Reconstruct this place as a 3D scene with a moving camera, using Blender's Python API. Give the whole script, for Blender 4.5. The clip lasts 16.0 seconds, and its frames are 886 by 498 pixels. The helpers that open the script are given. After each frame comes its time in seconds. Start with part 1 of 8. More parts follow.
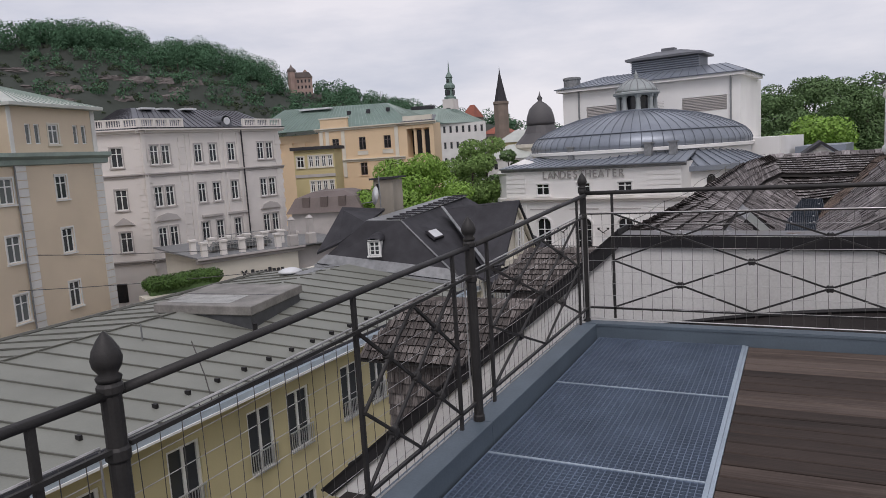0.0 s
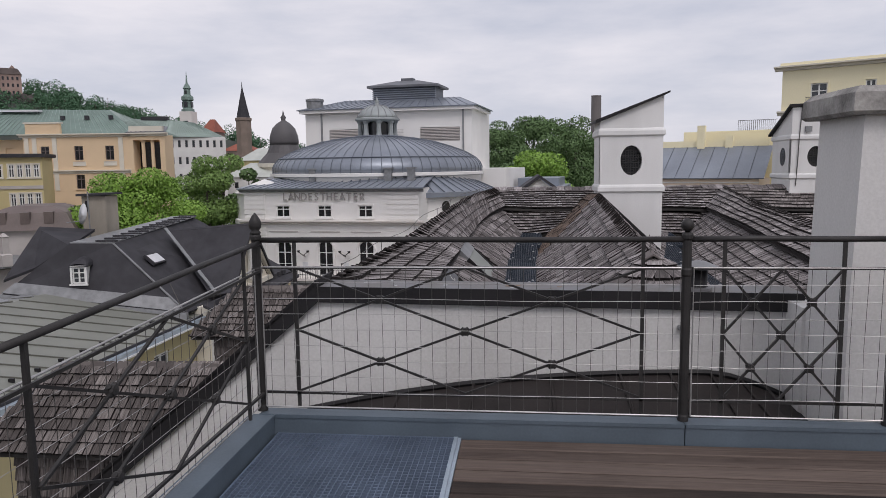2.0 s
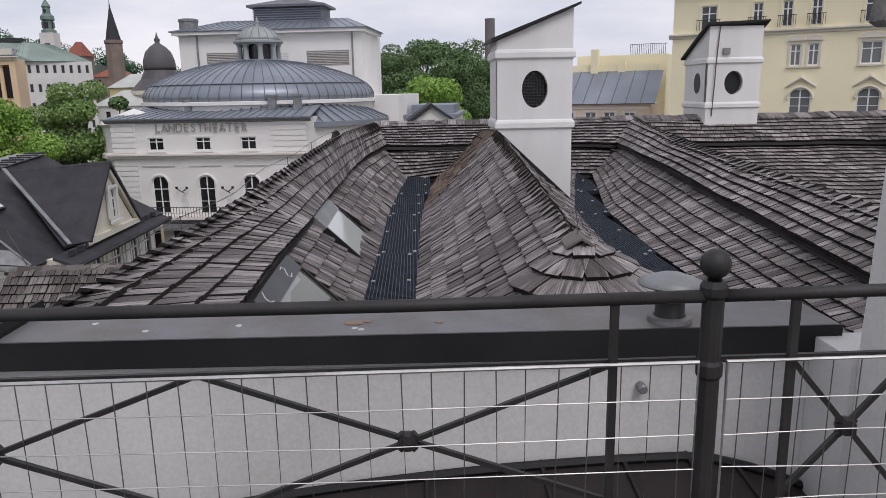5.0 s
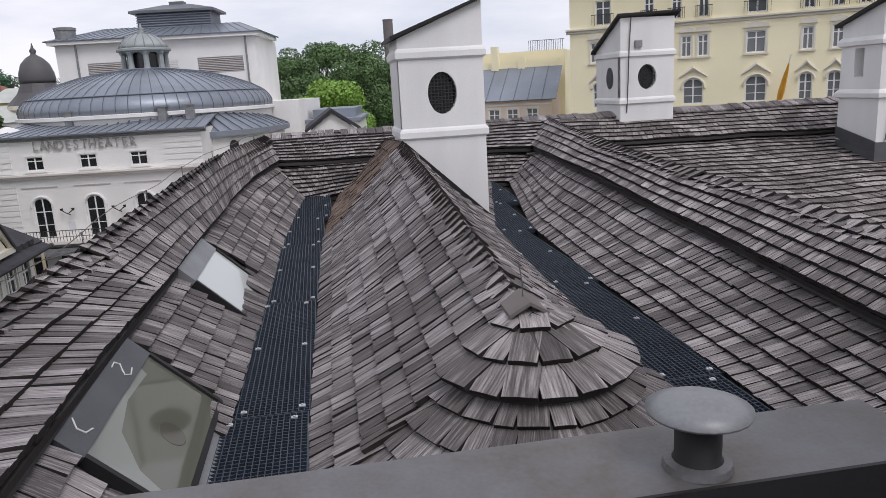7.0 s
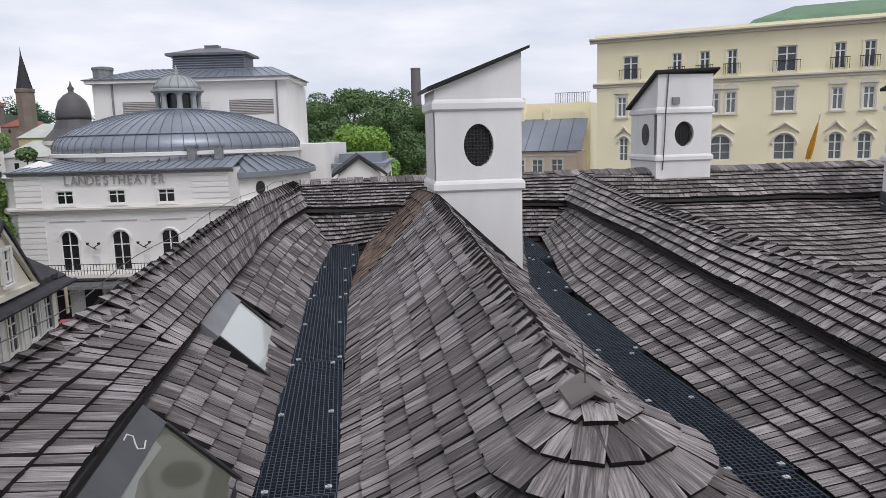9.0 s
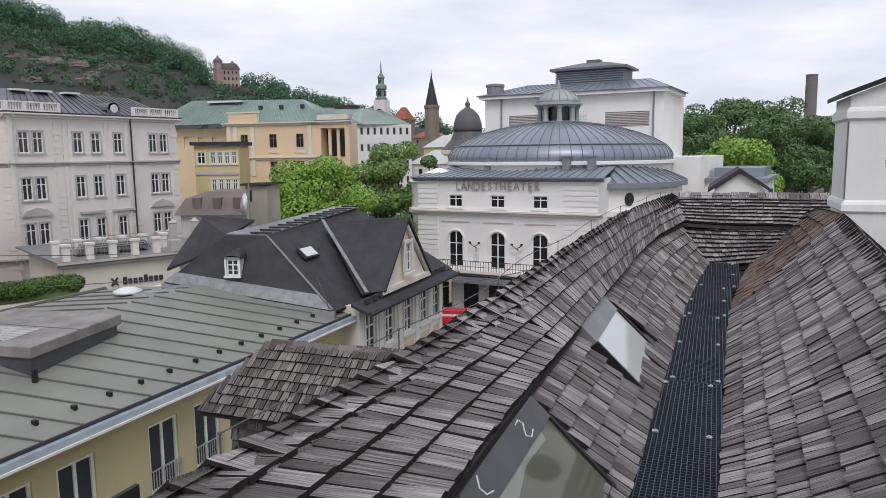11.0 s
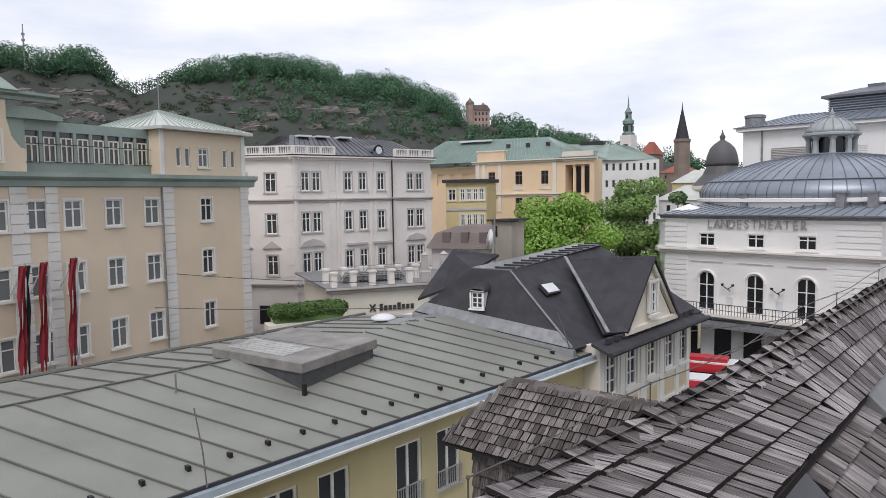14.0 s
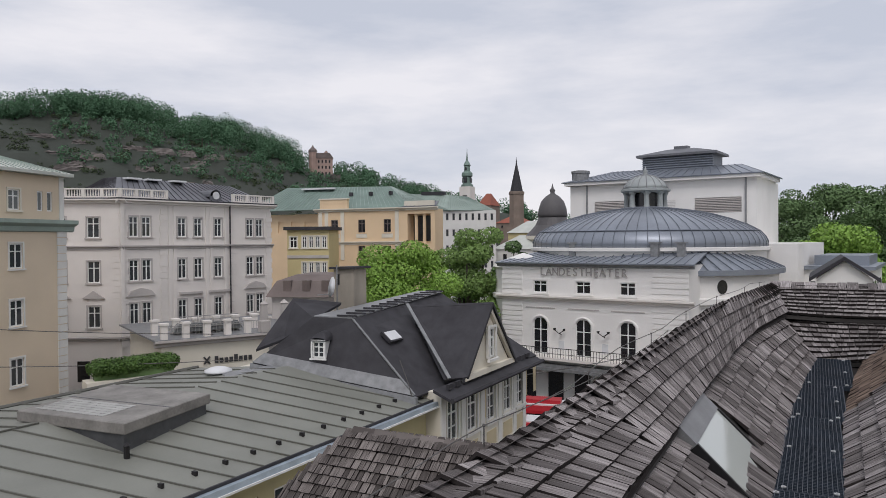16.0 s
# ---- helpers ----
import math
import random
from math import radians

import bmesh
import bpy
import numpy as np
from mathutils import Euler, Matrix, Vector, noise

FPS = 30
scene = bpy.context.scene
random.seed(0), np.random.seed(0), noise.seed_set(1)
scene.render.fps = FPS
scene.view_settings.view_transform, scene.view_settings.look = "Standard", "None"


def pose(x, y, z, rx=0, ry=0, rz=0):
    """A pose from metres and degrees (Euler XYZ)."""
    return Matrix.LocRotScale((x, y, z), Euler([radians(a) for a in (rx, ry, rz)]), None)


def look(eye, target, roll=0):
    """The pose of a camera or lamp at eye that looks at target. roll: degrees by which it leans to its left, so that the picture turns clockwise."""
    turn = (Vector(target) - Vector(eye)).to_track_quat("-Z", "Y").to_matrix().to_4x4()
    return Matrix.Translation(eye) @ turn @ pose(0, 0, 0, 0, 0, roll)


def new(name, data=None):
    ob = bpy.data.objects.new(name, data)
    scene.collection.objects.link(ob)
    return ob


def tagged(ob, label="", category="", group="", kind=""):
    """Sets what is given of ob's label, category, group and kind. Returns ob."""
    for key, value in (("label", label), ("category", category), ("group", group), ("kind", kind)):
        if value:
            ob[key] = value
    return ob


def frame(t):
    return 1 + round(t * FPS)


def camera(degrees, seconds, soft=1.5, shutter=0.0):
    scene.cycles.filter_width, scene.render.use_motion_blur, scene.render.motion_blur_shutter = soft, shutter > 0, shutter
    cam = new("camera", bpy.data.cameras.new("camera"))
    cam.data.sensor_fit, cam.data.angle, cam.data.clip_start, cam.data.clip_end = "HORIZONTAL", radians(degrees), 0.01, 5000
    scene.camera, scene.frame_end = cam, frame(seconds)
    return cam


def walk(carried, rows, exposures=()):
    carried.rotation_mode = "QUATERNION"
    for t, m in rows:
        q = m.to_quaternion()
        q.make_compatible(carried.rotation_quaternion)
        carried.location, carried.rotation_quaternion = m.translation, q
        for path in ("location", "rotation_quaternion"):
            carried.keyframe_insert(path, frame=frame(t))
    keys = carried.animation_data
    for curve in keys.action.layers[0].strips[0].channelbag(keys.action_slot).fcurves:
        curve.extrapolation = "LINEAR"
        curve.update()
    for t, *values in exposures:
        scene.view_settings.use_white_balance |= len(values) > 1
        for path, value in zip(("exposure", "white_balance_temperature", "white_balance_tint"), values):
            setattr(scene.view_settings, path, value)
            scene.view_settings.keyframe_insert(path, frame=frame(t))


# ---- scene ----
cam = camera(63.79, 16.0, soft=0.6)
PATH = [
    (0, (1.599, -5.764, 1.488), (0.704, -3.995, 1.224), -3.6),
    (0.5, (1.561, -5.391, 1.497), (0.719, -3.595, 1.238), 0.3),
    (1, (1.583, -4.978, 1.517), (0.906, -3.117, 1.244), -2.7),
    (1.5, (1.635, -4.595, 1.538), (1.262, -2.657, 1.212), -0.8),
    (2, (1.621, -4.187, 1.534), (1.401, -2.213, 1.301), -0.8),
    (2.5, (1.613, -3.76, 1.568), (1.567, -1.777, 1.315), -0.8),
    (3, (1.723, -3.259, 1.544), (1.679, -1.286, 1.224), -2.1),
    (3.5, (1.81, -2.862, 1.551), (1.694, -0.894, 1.215), -1.9),
    (4, (1.835, -2.401, 1.567), (1.874, -0.431, 1.225), -0.8),
    (4.2, (1.846, -2.248, 1.587), (1.86, -0.281, 1.226), -1.4),
    (6.3, (1.848, -0.718, 1.611), (2.034, 1.216, 1.134), -0.9),
    (6.5, (1.866, -0.578, 1.61), (2.063, 1.357, 1.148), -1.2),
    (7, (1.993, -0.321, 1.663), (2.298, 1.605, 1.218), -3.3),
    (7.5, (1.992, -0.13, 1.699), (2.508, 1.766, 1.326), 0.1),
    (8, (1.912, 0.019, 1.699), (2.472, 1.896, 1.293), 1.8),
    (8.2, (1.921, 0.065, 1.717), (2.452, 1.957, 1.345), 0.8),
    (10.3, (1.796, 0.022, 1.712), (1.401, 1.962, 1.428), -0.5),
    (10.5, (1.772, 0.026, 1.71), (1.278, 1.944, 1.432), -0.7),
    (11, (1.731, 0.053, 1.7), (1.013, 1.901, 1.436), -0.7),
    (11.5, (1.702, 0.027, 1.668), (0.817, 1.788, 1.327), -0.4),
    (12, (1.661, 0.003, 1.664), (0.589, 1.617, 1.167), -0.5),
    (12.5, (1.734, -0.052, 1.713), (0.501, 1.418, 1.149), -0.4),
    (13, (1.724, -0.03, 1.729), (0.438, 1.415, 1.222), -0.6),
    (13.5, (1.673, 0.065, 1.748), (0.376, 1.555, 1.433), -0.4),
    (14, (1.656, 0.086, 1.746), (0.36, 1.602, 1.591), -0.9),
    (14.5, (1.661, 0.034, 1.757), (0.347, 1.541, 1.706), -0.8),
    (15, (1.668, 0.061, 1.749), (0.327, 1.544, 1.713), -1.3),
    (15.5, (1.666, 0.114, 1.727), (0.483, 1.726, 1.679), -0.6),
    (16, (1.671, 0.143, 1.722), (0.735, 1.91, 1.697), -0.4),
]
walk(cam, [(t, look(eye, target, roll)) for t, eye, target, roll in PATH], exposures=[(0, -0.12, 6430, 17), (3.5, -0.09, 6430, 17), (6.4, 0.12, 6320, 16), (11, 0.22, 6300, 14), (12.5, 0.38, 6300, 14), (13.0, 0.5, 6300, 14), (13.5, 0.72, 6280, 14), (14.0, 0.33, 6350, 14), (14.5, 0.03, 6430, 14), (15.0, -0.1, 6430, 14), (16, -0.06, 6430, 14)])

# ---- sky and sun ----
world = bpy.data.worlds.new("overcast_sky")
scene.world = world
world.use_nodes = True
wn, wl = world.node_tree.nodes, world.node_tree.links
wn.clear()
w_out = wn.new("ShaderNodeOutputWorld")
w_bg = wn.new("ShaderNodeBackground")
w_sky = wn.new("ShaderNodeTexSky")
w_sky.sky_type = "NISHITA"
w_sky.sun_disc = False
w_sky.sun_elevation, w_sky.sun_rotation = radians(53), radians(155)
w_tc = wn.new("ShaderNodeTexCoord")
w_map = wn.new("ShaderNodeMapping")
w_map.inputs["Scale"].default_value = (1.6, 1.6, 6.5)
w_n1 = wn.new("ShaderNodeTexNoise")
w_n1.inputs["Scale"].default_value, w_n1.inputs["Detail"].default_value = 1.7, 6
w_n1.inputs["Roughness"].default_value = 0.55
w_ramp = wn.new("ShaderNodeValToRGB")
w_ramp.color_ramp.elements[0].position, w_ramp.color_ramp.elements[0].color = 0.34, (0.60, 0.645, 0.72, 1)
w_ramp.color_ramp.elements[1].position, w_ramp.color_ramp.elements[1].color = 0.66, (0.90, 0.90, 0.915, 1)
w_sc = wn.new("ShaderNodeMix")
w_sc.data_type = "RGBA"
w_sc.blend_type = "MULTIPLY"
w_sc.inputs[0].default_value = 1.0
w_sc.inputs[7].default_value = (0.1, 0.1, 0.1, 1)
w_mix = wn.new("ShaderNodeMix")
w_mix.data_type = "RGBA"
w_mix.inputs[0].default_value = 0.93
wl.new(w_tc.outputs["Generated"], w_map.inputs[0])
wl.new(w_map.outputs[0], w_n1.inputs["Vector"])
wl.new(w_n1.outputs["Fac"], w_ramp.inputs[0])
wl.new(w_sky.outputs[0], w_sc.inputs[6])
wl.new(w_sc.outputs[2], w_mix.inputs[6])
wl.new(w_ramp.outputs[0], w_mix.inputs[7])
wl.new(w_mix.outputs[2], w_bg.inputs[0])
wl.new(w_bg.outputs[0], w_out.inputs[0])
w_bg.inputs[1].default_value = 1.0

sun = new("sun", bpy.data.lights.new("sun", "SUN"))
sun.data.energy, sun.data.angle, sun.data.color = 1.35, radians(25), (1.0, 0.97, 0.93)
sun.matrix_basis = look((24, -52, 76), (0, 0, 0))

# ---- materials ----


def mat(name, color, rough=0.7, var=0.25, scale=1.2, fine=40.0, bump=0.15, metal=0.0, streak=0.0, tint=None, island=0.0, spec=0.5):
    """A surface with slow stains, fine grain and a little relief; island varies alike pieces."""
    m = bpy.data.materials.new(name)
    m.use_nodes = True
    nt, N, L = m.node_tree, m.node_tree.nodes, m.node_tree.links
    b = N["Principled BSDF"]
    tc = N.new("ShaderNodeTexCoord")
    n1 = N.new("ShaderNodeTexNoise")
    n1.inputs["Scale"].default_value, n1.inputs["Detail"].default_value = scale, 5
    n2 = N.new("ShaderNodeTexNoise")
    n2.inputs["Scale"].default_value, n2.inputs["Detail"].default_value = fine, 3
    mp = N.new("ShaderNodeMapping")
    if streak:
        mp.inputs["Scale"].default_value = (1, 1, 1 / (1 + streak))
    L.new(tc.outputs["Object"], mp.inputs[0])
    L.new(mp.outputs[0], n1.inputs["Vector"])
    L.new(tc.outputs["Object"], n2.inputs["Vector"])
    add = N.new("ShaderNodeMath")
    add.operation = "MULTIPLY_ADD"
    add.inputs[1].default_value, add.inputs[2].default_value = 0.35, 0.0
    L.new(n2.outputs["Fac"], add.inputs[0])
    s = N.new("ShaderNodeMath")
    s.operation = "ADD"
    L.new(n1.outputs["Fac"], s.inputs[0])
    L.new(add.outputs[0], s.inputs[1])
    last = s.outputs[0]
    if island:
        geo, oi = N.new("ShaderNodeNewGeometry"), N.new("ShaderNodeObjectInfo")
        a2 = N.new("ShaderNodeMath")
        a2.operation = "ADD"
        L.new(geo.outputs["Random Per Island"], a2.inputs[0])
        L.new(oi.outputs["Random"], a2.inputs[1])
        fr = N.new("ShaderNodeMath")
        fr.operation = "FRACT"
        L.new(a2.outputs[0], fr.inputs[0])
        sc = N.new("ShaderNodeMath")
        sc.operation = "MULTIPLY_ADD"
        sc.inputs[1].default_value = island
        L.new(fr.outputs[0], sc.inputs[0])
        L.new(last, sc.inputs[2])
        last = sc.outputs[0]
    ramp = N.new("ShaderNodeValToRGB")
    lo = [c * (1 - var) for c in color]
    hi = [min(1, c * (1 + var)) for c in color]
    if tint:
        lo = [a * 0.6 + t * 0.4 for a, t in zip(lo, tint)]
    ramp.color_ramp.elements[0].position, ramp.color_ramp.elements[0].color = 0.42, (*lo, 1)
    ramp.color_ramp.elements[1].position, ramp.color_ramp.elements[1].color = 0.92 + island, (*hi, 1)
    L.new(last, ramp.inputs[0])
    L.new(ramp.outputs[0], b.inputs["Base Color"])
    b.inputs["Roughness"].default_value, b.inputs["Metallic"].default_value = rough, metal
    b.inputs["Specular IOR Level"].default_value = spec
    if bump:
        bp = N.new("ShaderNodeBump")
        bp.inputs["Strength"].default_value, bp.inputs["Distance"].default_value = bump, 0.01
        L.new(s.outputs[0], bp.inputs["Height"])
        L.new(bp.outputs[0], b.inputs["Normal"])
    return m


def wood_shingle_mat(name, dark, light):
    """Weathered split wood: grain runs along each piece by its own map, pieces differ."""
    m = bpy.data.materials.new(name)
    m.use_nodes = True
    N, L = m.node_tree.nodes, m.node_tree.links
    b = N["Principled BSDF"]
    uv = N.new("ShaderNodeUVMap")
    mp = N.new("ShaderNodeMapping")
    mp.inputs["Scale"].default_value = (62, 3.4, 1)
    grain = N.new("ShaderNodeTexNoise")
    grain.inputs["Scale"].default_value, grain.inputs["Detail"].default_value, grain.inputs["Roughness"].default_value = 1.0, 7, 0.72
    L.new(uv.outputs[0], mp.inputs[0])
    L.new(mp.outputs[0], grain.inputs["Vector"])
    geo, oi, tc = N.new("ShaderNodeNewGeometry"), N.new("ShaderNodeObjectInfo"), N.new("ShaderNodeTexCoord")
    big = N.new("ShaderNodeTexNoise")
    big.inputs["Scale"].default_value, big.inputs["Detail"].default_value = 1.1, 3
    L.new(geo.outputs["Position"], big.inputs["Vector"])
    a = N.new("ShaderNodeMath")
    a.operation = "ADD"
    L.new(geo.outputs["Random Per Island"], a.inputs[0])
    L.new(oi.outputs["Random"], a.inputs[1])
    f = N.new("ShaderNodeMath")
    f.operation = "FRACT"
    L.new(a.outputs[0], f.inputs[0])
    s1 = N.new("ShaderNodeMath")
    s1.operation = "MULTIPLY_ADD"
    s1.inputs[1].default_value = 3.1
    L.new(grain.outputs["Fac"], s1.inputs[0])
    fs_ = N.new("ShaderNodeMath")
    fs_.operation = "MULTIPLY_ADD"
    fs_.inputs[1].default_value, fs_.inputs[2].default_value = 0.66, -1.02
    L.new(f.outputs[0], fs_.inputs[0])
    L.new(fs_.outputs[0], s1.inputs[2])
    s2 = N.new("ShaderNodeMath")
    s2.operation = "MULTIPLY_ADD"
    s2.inputs[1].default_value = 0.8
    L.new(big.outputs["Fac"], s2.inputs[0])
    L.new(s1.outputs[0], s2.inputs[2])
    ramp = N.new("ShaderNodeValToRGB")
    e = ramp.color_ramp.elements
    e[0].position, e[0].color = 0.25, (*[c * 0.38 for c in dark], 1)
    e[1].position, e[1].color = 1.0, (*light, 1)
    mid = e.new(0.55)
    mid.color = (*dark, 1)
    mid2 = e.new(0.8)
    mid2.color = (*[(p * 0.5 + q * 0.5) for p, q in zip(dark, light)], 1)
    h = N.new("ShaderNodeMath")
    h.operation = "MULTIPLY"
    h.inputs[1].default_value = 0.48
    L.new(s2.outputs[0], h.inputs[0])
    L.new(h.outputs[0], ramp.inputs[0])
    L.new(ramp.outputs[0], b.inputs["Base Color"])
    b.inputs["Roughness"].default_value = 0.85
    b.inputs["Specular IOR Level"].default_value = 0.3
    bp = N.new("ShaderNodeBump")
    bp.inputs["Strength"].default_value, bp.inputs["Distance"].default_value = 0.9, 0.008
    L.new(grain.outputs["Fac"], bp.inputs["Height"])
    L.new(bp.outputs[0], b.inputs["Normal"])
    return m


def glass_mat(name, color, rough=0.06):
    m = bpy.data.materials.new(name)
    m.use_nodes = True
    b = m.node_tree.nodes["Principled BSDF"]
    b.inputs["Base Color"].default_value = (*color, 1)
    b.inputs["Roughness"].default_value = rough
    b.inputs["Specular IOR Level"].default_value = 0.6
    return m


M_SHINGLE = wood_shingle_mat("weathered_shingle", (0.122, 0.108, 0.105), (0.535, 0.495, 0.487))
M_SHINGLE_FAR = wood_shingle_mat("brown_shingle", (0.135, 0.118, 0.112), (0.54, 0.49, 0.47))
M_SHINGLE_DORMER = wood_shingle_mat("dark_brown_shingle", (0.085, 0.073, 0.068), (0.34, 0.305, 0.285))
# Dark weathered end grain, with the shadow line under each course put in.
M_BUTT_SHADE = mat("end_grain_and_shade", (0.026, 0.022, 0.021), 0.9, 0.4, 3, 60, 0.2, spec=0.2)
M_RUSTWOOD = wood_shingle_mat("rust_brown_shingle", (0.125, 0.085, 0.062), (0.34, 0.255, 0.20))
M_UNDER = mat("roof_underlay", (0.035, 0.032, 0.03), 0.9, 0.4)
M_WHITE = mat("white_render", (0.62, 0.61, 0.595), 0.85, 0.16, 0.9, 60, 0.25, streak=3, tint=(0.42, 0.40, 0.37))
M_CHIM = mat("chimney_render", (0.74, 0.735, 0.72), 0.85, 0.1, 1.2, 60, 0.25, streak=4, tint=(0.5, 0.49, 0.47))
M_CONCRETE = mat("mossy_concrete", (0.26, 0.25, 0.235), 0.9, 0.6, 5, 50, 0.6)
M_RUST = mat("rust_stain", (0.20, 0.135, 0.09), 0.7, 0.4, 12, 60, 0.1)
M_COPING = mat("zinc_coping", (0.098, 0.099, 0.105), 0.45, 0.6, 4.5, 60, 0.1, metal=0.25, tint=(0.20, 0.165, 0.125))
M_FASCIA = mat("black_fascia", (0.017, 0.016, 0.017), 0.55, 0.3, 3, 60, 0.1, spec=0.3)
M_DARKROOF = mat("dark_sheet_roof", (0.024, 0.020, 0.019), 0.75, 0.4, 2.0, 50, 0.1, spec=0.25)
M_IRON = mat("painted_iron", (0.034, 0.032, 0.031), 0.55, 0.35, 6, 120, 0.3, metal=0.2, spec=0.35)
M_WIRE = mat("galvanised_wire", (0.42, 0.41, 0.40), 0.45, 0.3, 8, 90, 0.0, metal=0.7)
M_WIRED = mat("dull_wire", (0.10, 0.095, 0.09), 0.6, 0.3, 8, 90, 0.0, metal=0.3)
M_KERB = mat("blue_grey_sheet", (0.105, 0.135, 0.163), 0.55, 0.2, 2.0, 70, 0.1, metal=0.2)
M_GRATE = mat("galvanised_grating", (0.16, 0.205, 0.28), 0.5, 0.2, 3, 90, 0.05, metal=0.35)
M_WALKGRATE = mat("blue_black_grating", (0.032, 0.043, 0.060), 0.5, 0.3, 3, 90, 0.05, metal=0.3)
M_CLIP = mat("steel_clip", (0.55, 0.56, 0.57), 0.4, 0.2, 8, 90, 0.0, metal=0.6)
M_DECK = bpy.data.materials.new("weathered_deck")
M_DECK.use_nodes = True


def deck_nodes():
    N, L = M_DECK.node_tree.nodes, M_DECK.node_tree.links
    b = N["Principled BSDF"]
    tc, oi = N.new("ShaderNodeTexCoord"), N.new("ShaderNodeObjectInfo")
    off = N.new("ShaderNodeVectorMath")
    off.operation = "ADD"
    cmb = N.new("ShaderNodeCombineXYZ")
    k = N.new("ShaderNodeMath")
    k.operation = "MULTIPLY"
    k.inputs[1].default_value = 40.0
    L.new(oi.outputs["Random"], k.inputs[0])
    L.new(k.outputs[0], cmb.inputs[0])
    L.new(tc.outputs["Object"], off.inputs[0])
    L.new(cmb.outputs[0], off.inputs[1])
    total = None
    for sx, sy, w in ((1.6, 75, 0.9), (0.7, 5.5, 1.0), (9, 22, 0.35)):
        mp = N.new("ShaderNodeMapping")
        mp.inputs["Scale"].default_value = (sx, sy, 30)
        n = N.new("ShaderNodeTexNoise")
        n.inputs["Scale"].default_value, n.inputs["Detail"].default_value = 1.0, 5
        L.new(off.outputs[0], mp.inputs[0])
        L.new(mp.outputs[0], n.inputs["Vector"])
        m = N.new("ShaderNodeMath")
        m.operation = "MULTIPLY_ADD"
        m.inputs[1].default_value = w
        L.new(n.outputs["Fac"], m.inputs[0])
        if total is None:
            L.new(oi.outputs["Random"], m.inputs[2])
            grain = n
        else:
            L.new(total, m.inputs[2])
        total = m.outputs[0]
    h = N.new("ShaderNodeMath")
    h.operation = "MULTIPLY"
    h.inputs[1].default_value = 0.36
    L.new(total, h.inputs[0])
    r = N.new("ShaderNodeValToRGB")
    e = r.color_ramp.elements
    e[0].position, e[0].color = 0.36, (0.022, 0.016, 0.013, 1)
    e[1].position, e[1].color = 0.78, (0.135, 0.103, 0.086, 1)
    mid = e.new(0.55)
    mid.color = (0.052, 0.037, 0.030, 1)
    L.new(h.outputs[0], r.inputs[0])
    L.new(r.outputs[0], b.inputs["Base Color"])
    b.inputs["Roughness"].default_value = 0.8
    b.inputs["Specular IOR Level"].default_value = 0.3
    bp = N.new("ShaderNodeBump")
    bp.inputs["Strength"].default_value, bp.inputs["Distance"].default_value = 0.6, 0.004
    L.new(grain.outputs["Fac"], bp.inputs["Height"])
    L.new(bp.outputs[0], b.inputs["Normal"])


deck_nodes()
M_FLASHD = mat("dark_grey_flashing", (0.075, 0.077, 0.082), 0.5, 0.25, 3, 70, 0.1, metal=0.2)
M_LEAD = mat("grey_flashing", (0.23, 0.235, 0.24), 0.5, 0.25, 3, 70, 0.1, metal=0.3)
# The pale base colour carries the sky's white reflection.
M_SKYGLASS = glass_mat("pale_reflection_glass", (0.50, 0.53, 0.50), 0.05)
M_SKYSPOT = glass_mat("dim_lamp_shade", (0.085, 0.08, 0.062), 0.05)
# Tone of the sky's reflection painted on the near skylight.
M_SKYREFLECT = glass_mat("grey_reflection_glass", (0.21, 0.222, 0.20), 0.05)
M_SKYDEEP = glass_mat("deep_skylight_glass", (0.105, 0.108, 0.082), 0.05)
M_GLASS = glass_mat("window_glass", (0.045, 0.05, 0.055), 0.05)
# Near black for dark panes and for the shade in open holes.
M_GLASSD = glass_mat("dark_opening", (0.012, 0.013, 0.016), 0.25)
M_CURTAIN = glass_mat("curtained_glass", (0.16, 0.17, 0.17), 0.12)
M_WFRAME = mat("white_window_paint", (0.74, 0.74, 0.72), 0.5, 0.1, 3, 60, 0.0)
M_GREENROOF = mat("greenish_sheet_roof", (0.205, 0.21, 0.183), 0.55, 0.14, 0.5, 20, 0.04, metal=0.1)
M_SEAM = mat("sheet_seam", (0.105, 0.105, 0.09), 0.6, 0.2)
M_GUTTER = mat("zinc_gutter", (0.34, 0.40, 0.46), 0.45, 0.2, 2, 40, 0.05, metal=0.3)
M_YELLOW = mat("yellow_plaster", (0.52, 0.46, 0.27), 0.9, 0.12, 0.7, 40, 0.2, streak=3)
M_SLATE = mat("dark_slate_roof", (0.043, 0.042, 0.047), 0.75, 0.25, 1.5, 25, 0.3, spec=0.25)
M_HOUSE = mat("cream_plaster", (0.66, 0.62, 0.53), 0.9, 0.08, 0.7, 40, 0.2)
M_BEIGE = mat("beige_panel", (0.52, 0.44, 0.29), 0.9, 0.08)
M_TAN = mat("tan_plaster", (0.63, 0.525, 0.395), 0.9, 0.08, 0.25, 10, 0.1)
M_CREAM = mat("cream_trim", (0.66, 0.62, 0.53), 0.85, 0.08, 0.5, 10, 0.1)
M_STONEW = mat("white_stone_trim", (0.66, 0.65, 0.62), 0.85, 0.1, 0.5, 10, 0.1)
M_GREYP = mat("pale_grey_plaster", (0.70, 0.66, 0.62), 0.88, 0.08, 0.3, 10, 0.1)
M_GREYT = mat("grey_stone_trim", (0.45, 0.42, 0.40), 0.85, 0.15, 0.5, 10, 0.15)
M_COPPER = mat("verdigris_sheet", (0.255, 0.315, 0.28), 0.6, 0.2, 0.3, 8, 0.05)
M_GREENCU = mat("green_copper", (0.155, 0.22, 0.19), 0.6, 0.2, 0.4, 8, 0.05)
